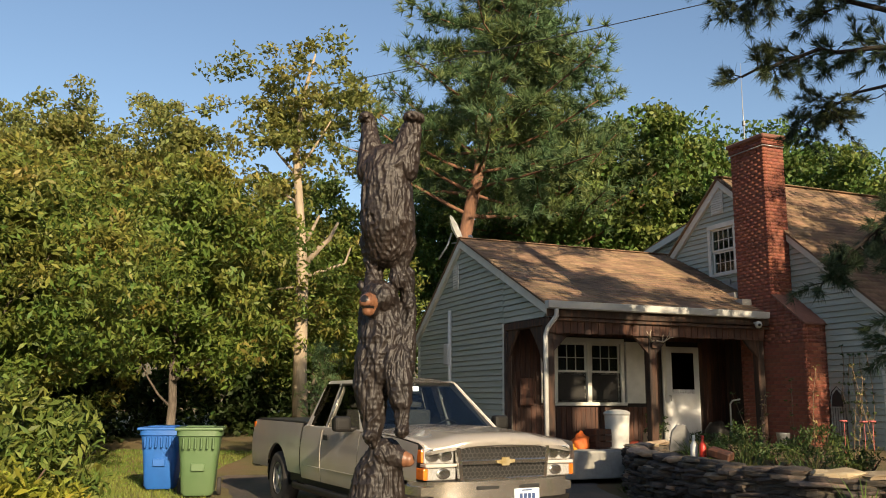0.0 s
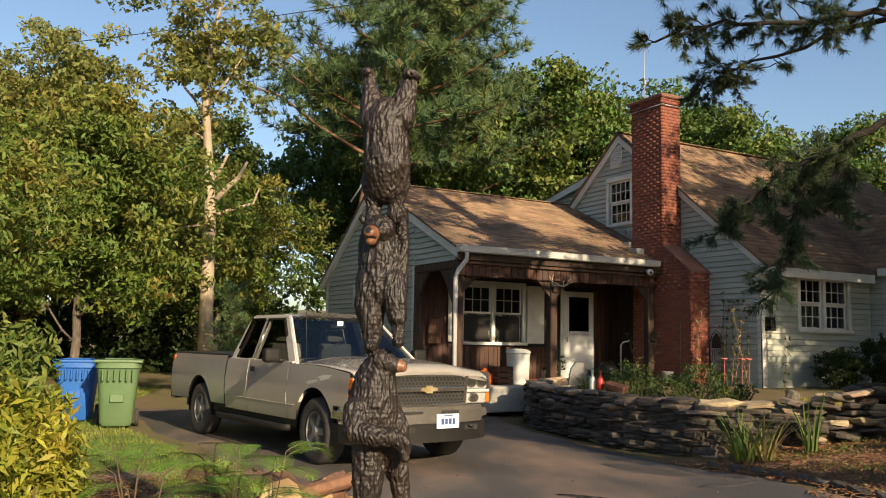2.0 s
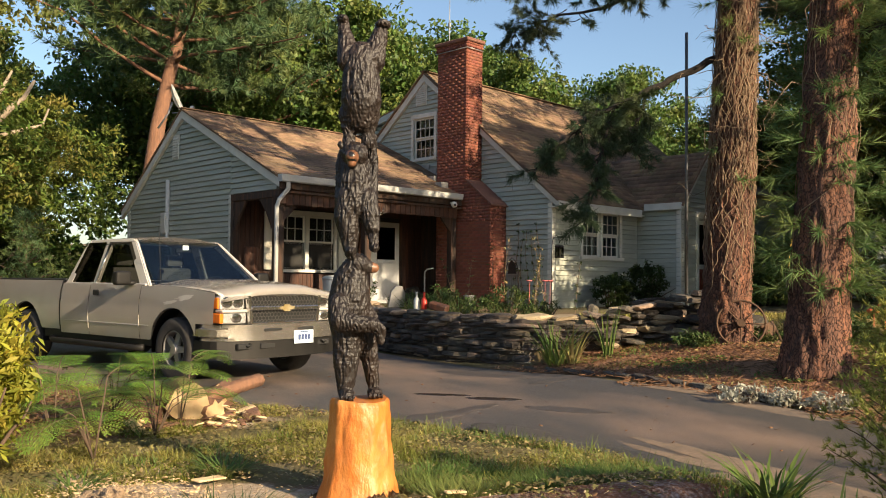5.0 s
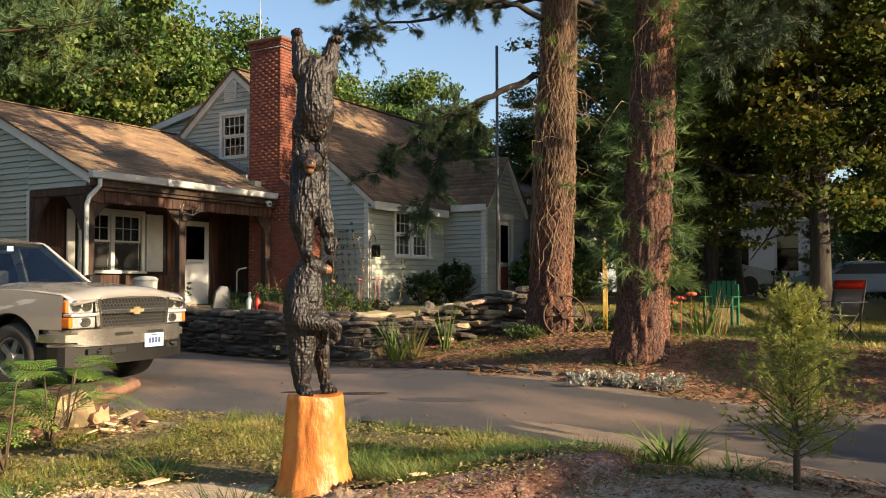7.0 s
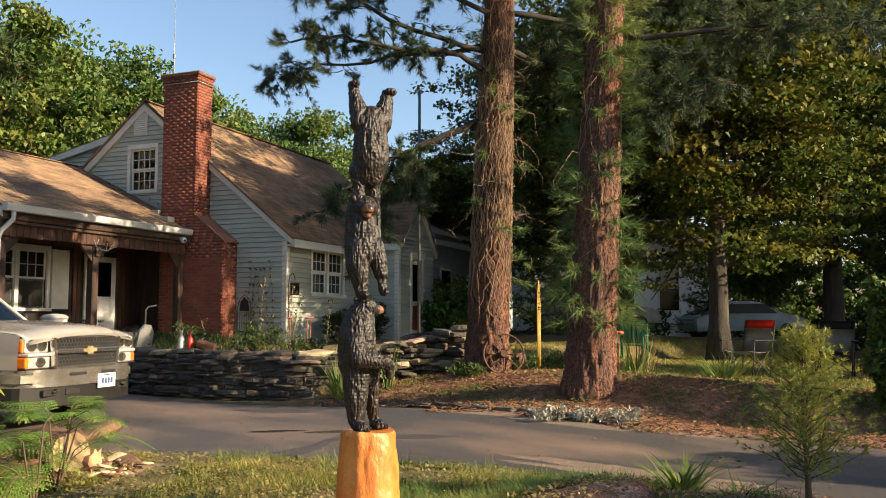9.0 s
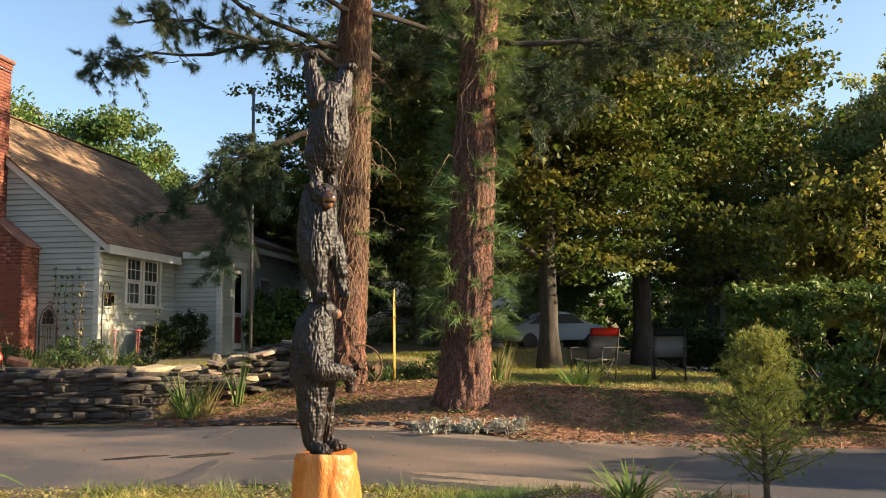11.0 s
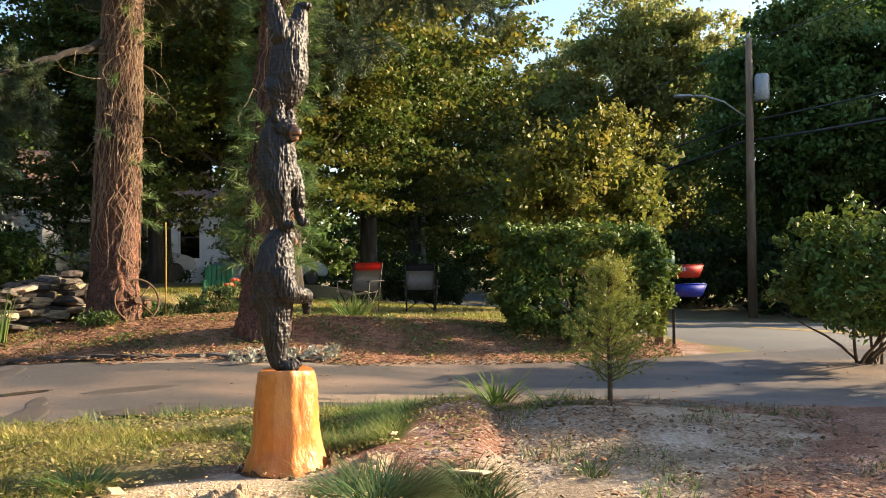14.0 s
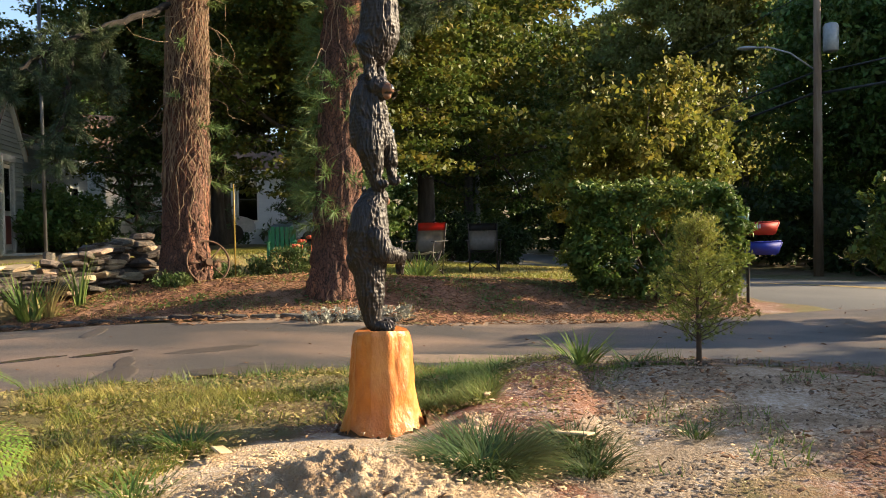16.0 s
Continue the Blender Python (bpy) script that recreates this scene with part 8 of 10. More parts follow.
def heap(name, x, y, radii, turn, tall, seed, mat_, label, fine=90):
    """A rough heap on the ground: a domed grid with lumps at three sizes."""
    xs, ys = np.meshgrid(np.linspace(-1, 1, fine), np.linspace(-1, 1, fine))
    r = np.hypot(xs, ys)
    c, s = math.cos(radians(turn)), math.sin(radians(turn))
    px, py = x + xs * radii[0] * c - ys * radii[1] * s, y + xs * radii[0] * s + ys * radii[1] * c
    lumps = np.array([0.6 * noise.noise((a * 3, b * 3, seed)) + 0.7 * noise.noise((a * 11, b * 11, seed + 3)) + 1.3 * abs(noise.noise((a * 34, b * 20, seed + 5))) for a, b in zip(px.ravel(), py.ravel())]).reshape(xs.shape)
    z = height(px, py) + tall * (np.clip(1 - r, -0.4, 1) * (1 + 0.6 * lumps)) - 0.03
    z = np.where(r > 1, height(px, py) - 0.06, z)
    idx = np.arange(fine * fine).reshape(fine, fine)
    f = np.stack([idx[:-1, :-1], idx[:-1, 1:], idx[1:, 1:], idx[1:, :-1]], -1).reshape(-1, 4)
    return tagged(link_mesh(name, raw_mesh(name, np.stack([px, py, z], -1).reshape(-1, 3), f, True), mat_), label, "sawdust", kind="stuff")


SHAVINGS = material("pale_wood_shavings", (0.62, 0.48, 0.32), 0.95, second=(0.42, 0.29, 0.17), scale=24, third=(0.34, 0.22, 0.13), scale3=4.0, bump=1.0, bump_scale=70, world_space=True)
litter("wood_shavings", (-2.1, -0.8, 2.4, 4.3), 1500, 0.012, CHIP, 402, "pale shavings strewn over the heap", lambda x, y: ((x + 1.42) / 0.6) ** 2 + ((y - 3.3) / 0.95) ** 2 < 1, 0.35, 0.05)
heap("sawdust_heap", -1.42, 3.30, (0.62, 0.98), 8, 0.10, 1.7, SHAVINGS, "heap of pale sawdust and shavings beside the stump", 110)
heap("sawdust_heap", -0.30, 3.12, (0.28, 0.22), -30, 0.06, 4.1, SHAVINGS, "small sawdust pile against the stump", 60)
litter("fallen_needles", (3.2, 8.6, 1.0, 10.0), 14000, 0.045, DRYLEAF, 403, "fallen brown needles on the bed", lambda x, y: (x > np.interp(y, FAR_Y, FAR_X) - 0.35 * (0.5 + patchy(x, y, 1.5, 2.0))), 0.09)
litter("fallen_leaves", (-3.0, 8.0, -1.0, 10.0), 450, 0.016, DRYLEAF, 404, "scattered dry leaves", None, 0.6)
litter("fallen_leaves", (-0.6, 2.7, 0.2, 2.7), 1300, 0.022, DRYLEAF, 406, "dark bark bits and dry leaves on the sandy soil", lambda x, y: patchy(x, y, 1.7, 8.0) > -0.15, 0.35)
litter("fallen_leaves", (-3.6, -0.4, 6.0, 8.8), 2200, 0.035, DRYLEAF, 405, "dry leaves and bark on the mulch", lambda x, y: ((x + 1.9) / 1.6) ** 2 + ((y - 7.3) / 1.3) ** 2 < 1, 0.3)


def bush(name, seed, x, y, radii, mid, leaves, clumps, per, leaf_long, clump_r, label, wide=0.5, stems=9, hollow=0.55, boxy=0.0, lumps=0.25, flat=0.6, category="shrub", twig_mat=None):
    """A shrub: stems from the ground and a leafy crown."""
    rng = np.random.default_rng(seed)
    z0 = float(height(x, y))
    ob = thing(name, pose(x, y, z0), label, category)
    for _ in range(stems):
        bm = bmesh.new()
        a = rng.uniform(0, 6.28)
        end = np.array([math.cos(a) * radii[0] * 0.7, math.sin(a) * radii[1] * 0.7, mid + radii[2] * rng.uniform(-0.2, 0.7)])
        s = wander((rng.normal(0, 0.08), rng.normal(0, 0.08), -0.05), end, np.linalg.norm(end), 6, rng, 0.12)
        tube(bm, s, [0.022 * (1 - 0.12 * i) for i in range(7)], 5)
        part("stem", bm, twig_mat or TWIG, ob, smooth=True)
    c = crown_points(rng, (0, 0, 0), (1, 1, 1), clumps, lumps, seed, hollow)
    if boxy > 0.5:
        c = rng.uniform(-1, 1, (clumps, 3))
        axis = rng.integers(0, 3, clumps)
        axis[(axis == 2) & (c[:, 2] < 0)] = 0
        c[np.arange(clumps), axis] = np.sign(c[np.arange(clumps), axis]) * rng.uniform(0.82, 1.0, clumps)
        c = c / np.maximum(1.0, np.linalg.norm(c, axis=1, keepdims=True)) ** 0.5 * (1 + 2.5 * lumps * np.array([noise.noise(tuple(q * 1.7)) for q in c])[:, None])
    elif boxy:
        c = np.sign(c) * np.abs(c) ** (1 - boxy)
    c = c * np.array(radii) + np.array([0, 0, mid])
    at = clump_points(c, per, clump_r, rng, 0.8)
    at = at[at[:, 2] > 0.04]
    link_mesh("foliage", leaf_mesh("foliage", at, leaf_long, leaf_long * wide, rng, flat), leaves, ob)
    return ob


bush("clipped_shrub", 501, 7.55, 2.26, (0.95, 1.16, 0.80), 0.84, HEDGE, 520, 56, 0.085, 0.13, "large clipped dark green shrub on the lawn", boxy=0.58, lumps=0.08, hollow=0.78)
bush("loose_shrub", 502, 5.75, -0.95, (0.95, 0.95, 0.72), 1.05, HEDGE, 260, 42, 0.09, 0.16, "loose green shrub by the driveway's mouth", lumps=0.3, hollow=0.5)
bush("rhododendron", 503, -3.55, 6.7, (0.95, 0.8, 0.72), 0.95, RHODO, 210, 42, 0.115, 0.16, "broad rhododendron with long green leaves", wide=0.27, flat=0.3, hollow=0.5)
bush("yellow_shrub", 504, -2.36, 4.85, (0.44, 0.44, 0.46), 0.60, YELLOWLEAF, 170, 62, 0.085, 0.12, "bright yellow-green leafy shrub", wide=0.28, flat=0.35, hollow=0.5)
for i, (u, v, r, h, label) in enumerate([(1.3, -0.75, 0.42, 0.36, "small dark evergreen by the front wall"), (2.7, -0.8, 0.42, 0.52, "upright dark shrub by the entry wing")]):
    p = house_to_world(u, v)
    bush("foundation_shrub", 510 + i, float(p[0]), float(p[1]), (r, r, h), h + 0.05, DARKSHRUB, 90, 40, 0.07, 0.12, label, boxy=0.1)
for i, (x, y, r, h) in enumerate([(13.8, 16.8, 1.2, 0.7), (15.2, 18.6, 1.5, 0.9), (24.5, 8.0, 1.3, 0.8), (28.0, 10.5, 1.6, 1.0)]):
    bush("garden_shrub", 520 + i, x, y, (r, r, h), h, OAK if i < 2 else DARKSHRUB, 120, 40, 0.14, 0.25, "rounded green garden shrub")

# young cedar at the driveway's edge
rng = np.random.default_rng(61)
cedar = thing("young_cedar", pose(1.84, 1.87, float(height(1.84, 1.87))), "young feathery cedar by the driveway", "sapling")
bm = bmesh.new()
tube(bm, [(0, 0, -0.05), (0.0, 0, 0.25), (-0.02, 0.01, 0.6), (-0.01, 0.0, 1.08)], [0.022, 0.018, 0.012, 0.003], 7)
at, way = [], []
for k in range(90):
    z = 0.16 + 0.88 * (k / 90)
    a = k * 2.4
    far = 0.40 * (1 - ((z - 0.16) / 0.95)) ** 0.75 * rng.uniform(0.7, 1.15) + 0.05
    b = wander((0, 0, z), (math.cos(a), math.sin(a), 0.45), far, 5, rng, 0.14, 0.05)
    tube(bm, b, [0.005, 0.004, 0.0035, 0.003, 0.002, 0.001], 4)
    for s in range(1, 6):
        for _ in range(3):
            at.append(b[s] + rng.normal(0, 0.022, 3))
            way.append(b[s] - b[s - 1] + rng.normal(0, 0.03, 3) + np.array([0, 0, 0.02]))
part("stem", bm, TWIG, cedar, smooth=True)
link_mesh("foliage", needle_mesh("foliage", np.array(at), np.array(way), 16, 0.046, 0.0042, rng, 0.6), CEDAR, cedar)


def frond_plant(name, x, y, count, long, seed, label, lift=0.1):
    """Feathery fronds: each pinna with its small leaflets."""
    rng = np.random.default_rng(seed)
    ob = thing(name, pose(x, y, float(height(x, y))), label, "fern-like plant")
    for k in range(count):
        bm = bmesh.new()
        quads = []
        a = rng.uniform(0, 6.28)
        root = np.array([math.cos(a) * 0.12, math.sin(a) * 0.12, rng.uniform(0.1, 0.45) + lift])
        stem = wander(root, (math.cos(a), math.sin(a), 0.75), long * rng.uniform(0.7, 1.2), 14, rng, 0.03, -0.10)
        tube(bm, [(0, 0, 0), root * 0.6, *stem], [0.007] * 2 + [0.005 * (1 - 0.05 * i) for i in range(15)], 4)
        for i in range(2, 15):
            way = (stem[i] - stem[i - 1]) / np.linalg.norm(stem[i] - stem[i - 1])
            side = np.cross(way, (0, 0, 1))
            side /= np.linalg.norm(side)
            pl = long * 0.30 * math.sin(min(1, (i + 1) / 15) * math.pi) ** 0.6 + 0.02
            for s in (-1, 1):
                d = side * s * 0.9 + way * 0.45
                d /= np.linalg.norm(d)
                up = np.cross(d, way) * s
                n = max(4, int(pl / 0.020))
                for j in range(n):
                    q = stem[i] + d * pl * (j + 0.5) / n - np.array([0, 0, 0.12]) * (pl * (j / n) ** 2)
                    for e in (-1, 1):
                        f = way * e * 0.027 + d * 0.008
                        w = d * 0.0075
                        quads.append([q - w, q + f * 0.5 - w + up * 0.001, q + f, q + f * 0.5 + w])
        v = np.array(quads).reshape(-1, 3)
        frond = link_mesh("frond", raw_mesh("frond", v, np.arange(len(v)).reshape(-1, 4)), FROND, ob)
        part("stem", bm, TWIG, frond, smooth=True)
    return ob


FROND = leaf("feathery_frond", (0.20, 0.34, 0.06), (0.15, 0.28, 0.05), (0.30, 0.38, 0.08), through_light=0.45)
for i, (x, y, n, long) in enumerate([(-1.55, 5.1, 6, 0.5), (-1.85, 5.9, 9, 0.7), (-1.15, 5.9, 6, 0.5), (-2.5, 6.9, 10, 0.8), (-1.45, 6.7, 8, 0.6), (-0.95, 6.35, 5, 0.42)]):
    frond_plant("feathery_plant", x, y, n, long, 600 + i, "low feathery green plant with dissected leaves")

# ---- things in the yard ----
BINGREEN = material("green_cart_plastic", (0.085, 0.15, 0.062), 0.5, second=(0.075, 0.13, 0.055), scale=5, third=(0.11, 0.17, 0.08))
BINBLUE = material("blue_cart_plastic", (0.02, 0.12, 0.42), 0.5, second=(0.018, 0.10, 0.36), scale=5)
REDPAINT = material("red_plastic", (0.50, 0.035, 0.02), 0.4, second=(0.42, 0.03, 0.018), scale=8)
BLUEPAINT = material("blue_mailbox_paint", (0.015, 0.03, 0.34), 0.35, second=(0.012, 0.025, 0.28), scale=6)
TEAL = material("teal_paint", (0.06, 0.20, 0.18), 0.5, second=(0.05, 0.16, 0.15), scale=6)
WHITEPLASTIC = material("white_plastic", (0.68, 0.68, 0.65), 0.4, second=(0.58, 0.58, 0.55), scale=6)
ORANGE = material("orange_cloth", (0.65, 0.14, 0.02), 0.7, second=(0.5, 0.10, 0.015), scale=14)
YELLOWCLOTH = material("yellow_cloth", (0.62, 0.34, 0.03), 0.8, second=(0.5, 0.26, 0.02), scale=14)
IRON = material("black_iron", (0.02, 0.02, 0.02), 0.55, 0.4, second=(0.04, 0.03, 0.025), scale=20)
RUST = material("rusty_iron", (0.13, 0.07, 0.04), 0.85, 0.2, second=(0.07, 0.045, 0.03), scale=18)
GOLDIRON = material("yellow_painted_iron", (0.50, 0.33, 0.06), 0.5, second=(0.38, 0.25, 0.05), scale=14)
GREENPAINT = material("green_chair_paint", (0.02, 0.17, 0.075), 0.45, second=(0.018, 0.14, 0.06), scale=9)
GREYCLOTH = material("grey_chair_cloth", (0.30, 0.29, 0.27), 0.9, second=(0.24, 0.23, 0.215), scale=18, bump=0.2)
BLACKCLOTH = material("black_chair_cloth", (0.02, 0.02, 0.022), 0.85, second=(0.03, 0.03, 0.03), scale=18)
CUTWOOD = material("fresh_cut_wood", (0.76, 0.58, 0.34), 0.8, second=(0.62, 0.43, 0.23), scale=9, bump=0.3)
ANTLER = material("bone_antler", (0.52, 0.45, 0.34), 0.6, second=(0.4, 0.33, 0.24), scale=12)
POLEWOOD = material("creosoted_pole_wood", (0.23, 0.14, 0.085), 0.9, second=(0.15, 0.095, 0.06), scale=6, stretch=(5, 5, 0.5), third=(0.30, 0.22, 0.15), scale3=0.8, bump=0.5)
GREYMETAL = material("galvanised_grey_metal", (0.36, 0.37, 0.38), 0.5, 0.5, second=(0.28, 0.29, 0.30), scale=9)
CABLE = material("black_cable", (0.015, 0.015, 0.016), 0.6, second=(0.02, 0.02, 0.02), scale=9)


def wheeled_cart(x, y, turn, tall, mat_, label):
    cart = thing("wheeled_bin", pose(x, y, float(height(x, y)), 0, 0, turn), label, "wheeled bin", "bins beside the driveway")
    bm = bmesh.new()
    rings = []
    for z, w, d in ((0.05, 0.22, 0.24), (0.10, 0.25, 0.27), (0.55, 0.28, 0.32), (tall - 0.10, 0.32, 0.37), (tall - 0.08, 0.345, 0.40), (tall, 0.345, 0.40)):
        ring = []
        for k in range(24):
            a = 2 * math.pi * k / 24
            cx, cy = math.cos(a), math.sin(a)
            p = 0.32
            ring.append(bm.verts.new((math.copysign(abs(cx) ** p, cx) * w, math.copysign(abs(cy) ** p, cy) * d, z)))
        rings.append(ring)
    for a, b in zip(rings, rings[1:]):
        for k in range(24):
            bm.faces.new((a[k], a[(k + 1) % 24], b[(k + 1) % 24], b[k]))
    bm.faces.new(rings[0][::-1])
    bm.faces.new(rings[-1])
    body = part("body", bm, mat_, cart, "", True)
    body.data.set_sharp_from_angle(angle=radians(30))
    for k in range(6):
        s = -0.22 + k * 0.088
        boxed("rib", (s - 0.016, -0.43, tall - 0.28), (s + 0.016, -0.36, tall - 0.10), mat_, body, 0.01)
    boxed("panel", (-0.10, -0.348, 0.42), (0.10, -0.315, 0.54), mat_, body, 0.008)
    bm = bmesh.new()
    box(bm, (-0.36, -0.42, tall), (0.36, 0.42, tall + 0.045), 0.02, 2)
    box(bm, (-0.22, -0.25, tall + 0.045), (0.22, 0.25, tall + 0.065), 0.012)
    lid = part("lid", bm, mat_, cart)
    tubed("handle", [(-0.28, 0.40, tall - 0.05), (-0.28, 0.50, tall + 0.0), (0.28, 0.50, tall + 0.0), (0.28, 0.40, tall - 0.05)], 0.017, mat_, lid, sides=8)
    for s in (-1, 1):
        bm = bmesh.new()
        lathe(bm, [(0.03, -0.03), (0.13, -0.03), (0.14, -0.015), (0.14, 0.015), (0.13, 0.03), (0.03, 0.03)], 20)
        wheel = part("wheel", bm, TYRE, cart)
        wheel.matrix_basis = Matrix.Translation((s * 0.30, 0.28, 0.14)) @ Matrix.Rotation(radians(90), 4, "Y")
    return cart


wheeled_cart(-4.23, 13.85, 14, 1.03, BINGREEN, "green wheeled rubbish bin on the lawn")
wheeled_cart(-5.15, 14.75, 10, 1.0, BINBLUE, "blue wheeled recycling bin beside the green one")

# logs and slabs beside the driveway
for i, (x, y, r, long, turn, tilt, label) in enumerate([
    (-0.92, 6.62, 0.17, 0.5, 10, 0, "short split log with pale cut face"), (-0.55, 6.95, 0.055, 0.85, -60, 10, "split branch resting on the logs"),
    (-0.75, 6.55, 0.10, 0.3, 40, 0, "small pale log by the driveway"), (-1.25, 6.45, 0.08, 0.35, 80, 0, "small pale log in the grass"), (-0.55, 7.2, 0.12, 0.4, -20, 0, "bark-covered log by the driveway"),
]):
    rng = np.random.default_rng(700 + i)
    bm = bmesh.new()
    n = 14
    wob = [r * (1 + 0.16 * rng.normal()) for _ in range(n)]
    rings = [[bm.verts.new((wob[k] * f * math.cos(2 * math.pi * k / n), s, wob[k] * f * math.sin(2 * math.pi * k / n))) for k in range(n)] for s, f in ((-long / 2, 0.96), (-long / 2 + 0.02, 1.0), (0, 1.03), (long / 2 - 0.02, 1.0), (long / 2, 0.95))]
    for a, b in zip(rings, rings[1:]):
        for k in range(n):
            bm.faces.new((a[k], a[(k + 1) % n], b[(k + 1) % n], b[k]))
    log = part("log", bm, BARK_WHITEPINE, None, smooth=True)
    tagged(log, label, "log", "logs by the driveway")
    log.matrix_basis = pose(x, y, float(height(x, y)) + r * 0.9 + (0.14 if tilt else 0), tilt, 0, turn)
    for s in (-1, 1):
        bm = bmesh.new()
        ring = [bm.verts.new((wob[k] * 0.97 * math.cos(2 * math.pi * k / n), s * (long / 2 + 0.003), wob[k] * 0.97 * math.sin(2 * math.pi * k / n))) for k in range(n)]
        bm.faces.new(ring)
        bmesh.ops.solidify(bm, geom=bm.faces[:], thickness=0.004)
        part("cut_face", bm, CUTWOOD, log)
litter("bark_slabs", (-1.3, -0.3, 6.1, 7.1), 34, 0.10, CUTWOOD, 411, "pale split slabs round the logs", None, 0.35)
litter("bark_slabs", (-1.5, -0.3, 6.0, 7.2), 40, 0.09, BARK_WHITEPINE, 412, "brown bark slabs round the logs", None, 0.4)
for x, y, s, turn in ((-0.9, 4.2, 0.11, 40), (-1.0, 3.9, 0.07, 80), (0.2, 3.1, 0.06, 10), (-0.45, 2.55, 0.13, 60)):
    bm = bmesh.new()
    box(bm, (-s, -s * 0.3, 0), (s, s * 0.3, 0.012), 0.004)
    slab = part("wood_slab", bm, CUTWOOD, None)
    slab.matrix_basis = pose(x, y, float(height(x, y)) + 0.035, 4, 5, turn)
    tagged(slab, "pale wood offcut lying in the sawdust", "wood offcut", "offcuts round the stump")
SILVERLEAF = leaf("silver_grey_leaf", (0.40, 0.40, 0.34), (0.28, 0.28, 0.22), (0.20, 0.17, 0.11), through_light=0.15)
for i, (x, y, r) in enumerate([(4.15, 5.75, 0.26), (4.62, 5.12, 0.27), (4.34, 5.45, 0.16)]):
    tagged(bush("silver_plant", 540 + i, x, y, (r, r, 0.09), 0.08, SILVERLEAF, 40, 14, 0.06, 0.06, "low silver-grey leafy plant on the mulch", wide=0.3, stems=5, flat=0.1, category="plant"), group="silver plants on the mulch")


def camp_chair(x, y, turn, band, label):
    chair = thing("camp_chair", pose(x, y, float(height(x, y)), 0, 0, turn), label, "folding chair", "chairs on the lawn")
    for s in (-1, 1):
        tubed("leg", [(s * 0.28, 0.25, 0.0), (s * 0.25, -0.22, 0.42)], 0.011, IRON, chair, sides=6)
        tubed("leg", [(s * 0.28, -0.25, 0.0), (s * 0.25, 0.22, 0.44)], 0.011, IRON, chair, sides=6)
        tubed("arm_post", [(s * 0.27, -0.24, 0.0), (s * 0.31, -0.22, 0.60)], 0.011, IRON, chair, sides=6)
        tubed("back_post", [(s * 0.26, 0.22, 0.0), (s * 0.27, 0.26, 0.45), (s * 0.28, 0.36, 0.92)], 0.011, IRON, chair, sides=6)
        boxed("arm_rest", (s * 0.31 - 0.04, -0.26, 0.60), (s * 0.31 + 0.04, 0.30, 0.615), BLACKCLOTH, chair, 0.006)
    tubed("brace", [(-0.28, 0.25, 0.02), (0.25, 0.24, 0.42)], 0.009, IRON, chair, sides=6)
    tubed("brace", [(0.28, 0.25, 0.02), (-0.25, 0.24, 0.42)], 0.009, IRON, chair, sides=6)

    def cloth(name, rows_, mat_):
        bm = bmesh.new()
        g = []
        for (yy, zz, sag, half) in rows_:
            g.append([bm.verts.new((half * (k / 4 - 1), yy + sag * (1 - (k / 4 - 1) ** 2) * (0.6 if name != "seat" else 0), zz - (sag if name == "seat" else 0) * (1 - (k / 4 - 1) ** 2))) for k in range(9)])
        for a, b in zip(g, g[1:]):
            for k in range(8):
                bm.faces.new((a[k], a[k + 1], b[k + 1], b[k]))
        bmesh.ops.solidify(bm, geom=bm.faces[:], thickness=0.008)
        part(name, bm, mat_, chair, "", True)

    cloth("seat", [(-0.24, 0.44, 0.03, 0.25), (-0.05, 0.42, 0.05, 0.25), (0.20, 0.42, 0.04, 0.25)], BLACKCLOTH if band is BLACKCLOTH else GREYCLOTH)
    cloth("backrest", [(0.23, 0.42, 0.04, 0.26), (0.29, 0.62, 0.05, 0.27), (0.33, 0.79, 0.04, 0.275)], GREYCLOTH)
    cloth("head_band", [(0.332, 0.792, 0.04, 0.278), (0.35, 0.86, 0.03, 0.28), (0.365, 0.93, 0.0, 0.27)], band)
    return chair


camp_chair(9.65, 6.22, -100, REDPAINT, "grey folding camp chair with red top band")
camp_chair(11.3, 5.5, -75, BLACKCLOTH, "grey and black folding camp chair on the lawn")

# green slatted garden chair
gc = thing("garden_chair", pose(12.25, 10.15, float(height(12.25, 10.15)), 0, 0, -68), "green slatted wooden garden chair", "garden chair")
for s in (-1, 1):
    boxed("leg", (s * 0.27 - 0.025, -0.27, 0), (s * 0.27 + 0.025, -0.20, 0.58), GREENPAINT, gc, 0.006)
    boxed("leg", (s * 0.27 - 0.025, 0.20, 0), (s * 0.27 + 0.025, 0.27, 0.85), GREENPAINT, gc, 0.006)
    boxed("arm", (s * 0.29 - 0.05, -0.30, 0.58), (s * 0.29 + 0.05, 0.26, 0.605), GREENPAINT, gc, 0.006)
for k in range(5):
    boxed("seat_slat", (-0.27, -0.26 + k * 0.10, 0.38), (0.27, -0.175 + k * 0.10, 0.40), GREENPAINT, gc, 0.004)
for k in range(5):
    boxed("back_slat", (-0.24 + k * 0.10, 0.21, 0.42), (-0.16 + k * 0.10, 0.235, 0.92), GREENPAINT, gc, 0.004)

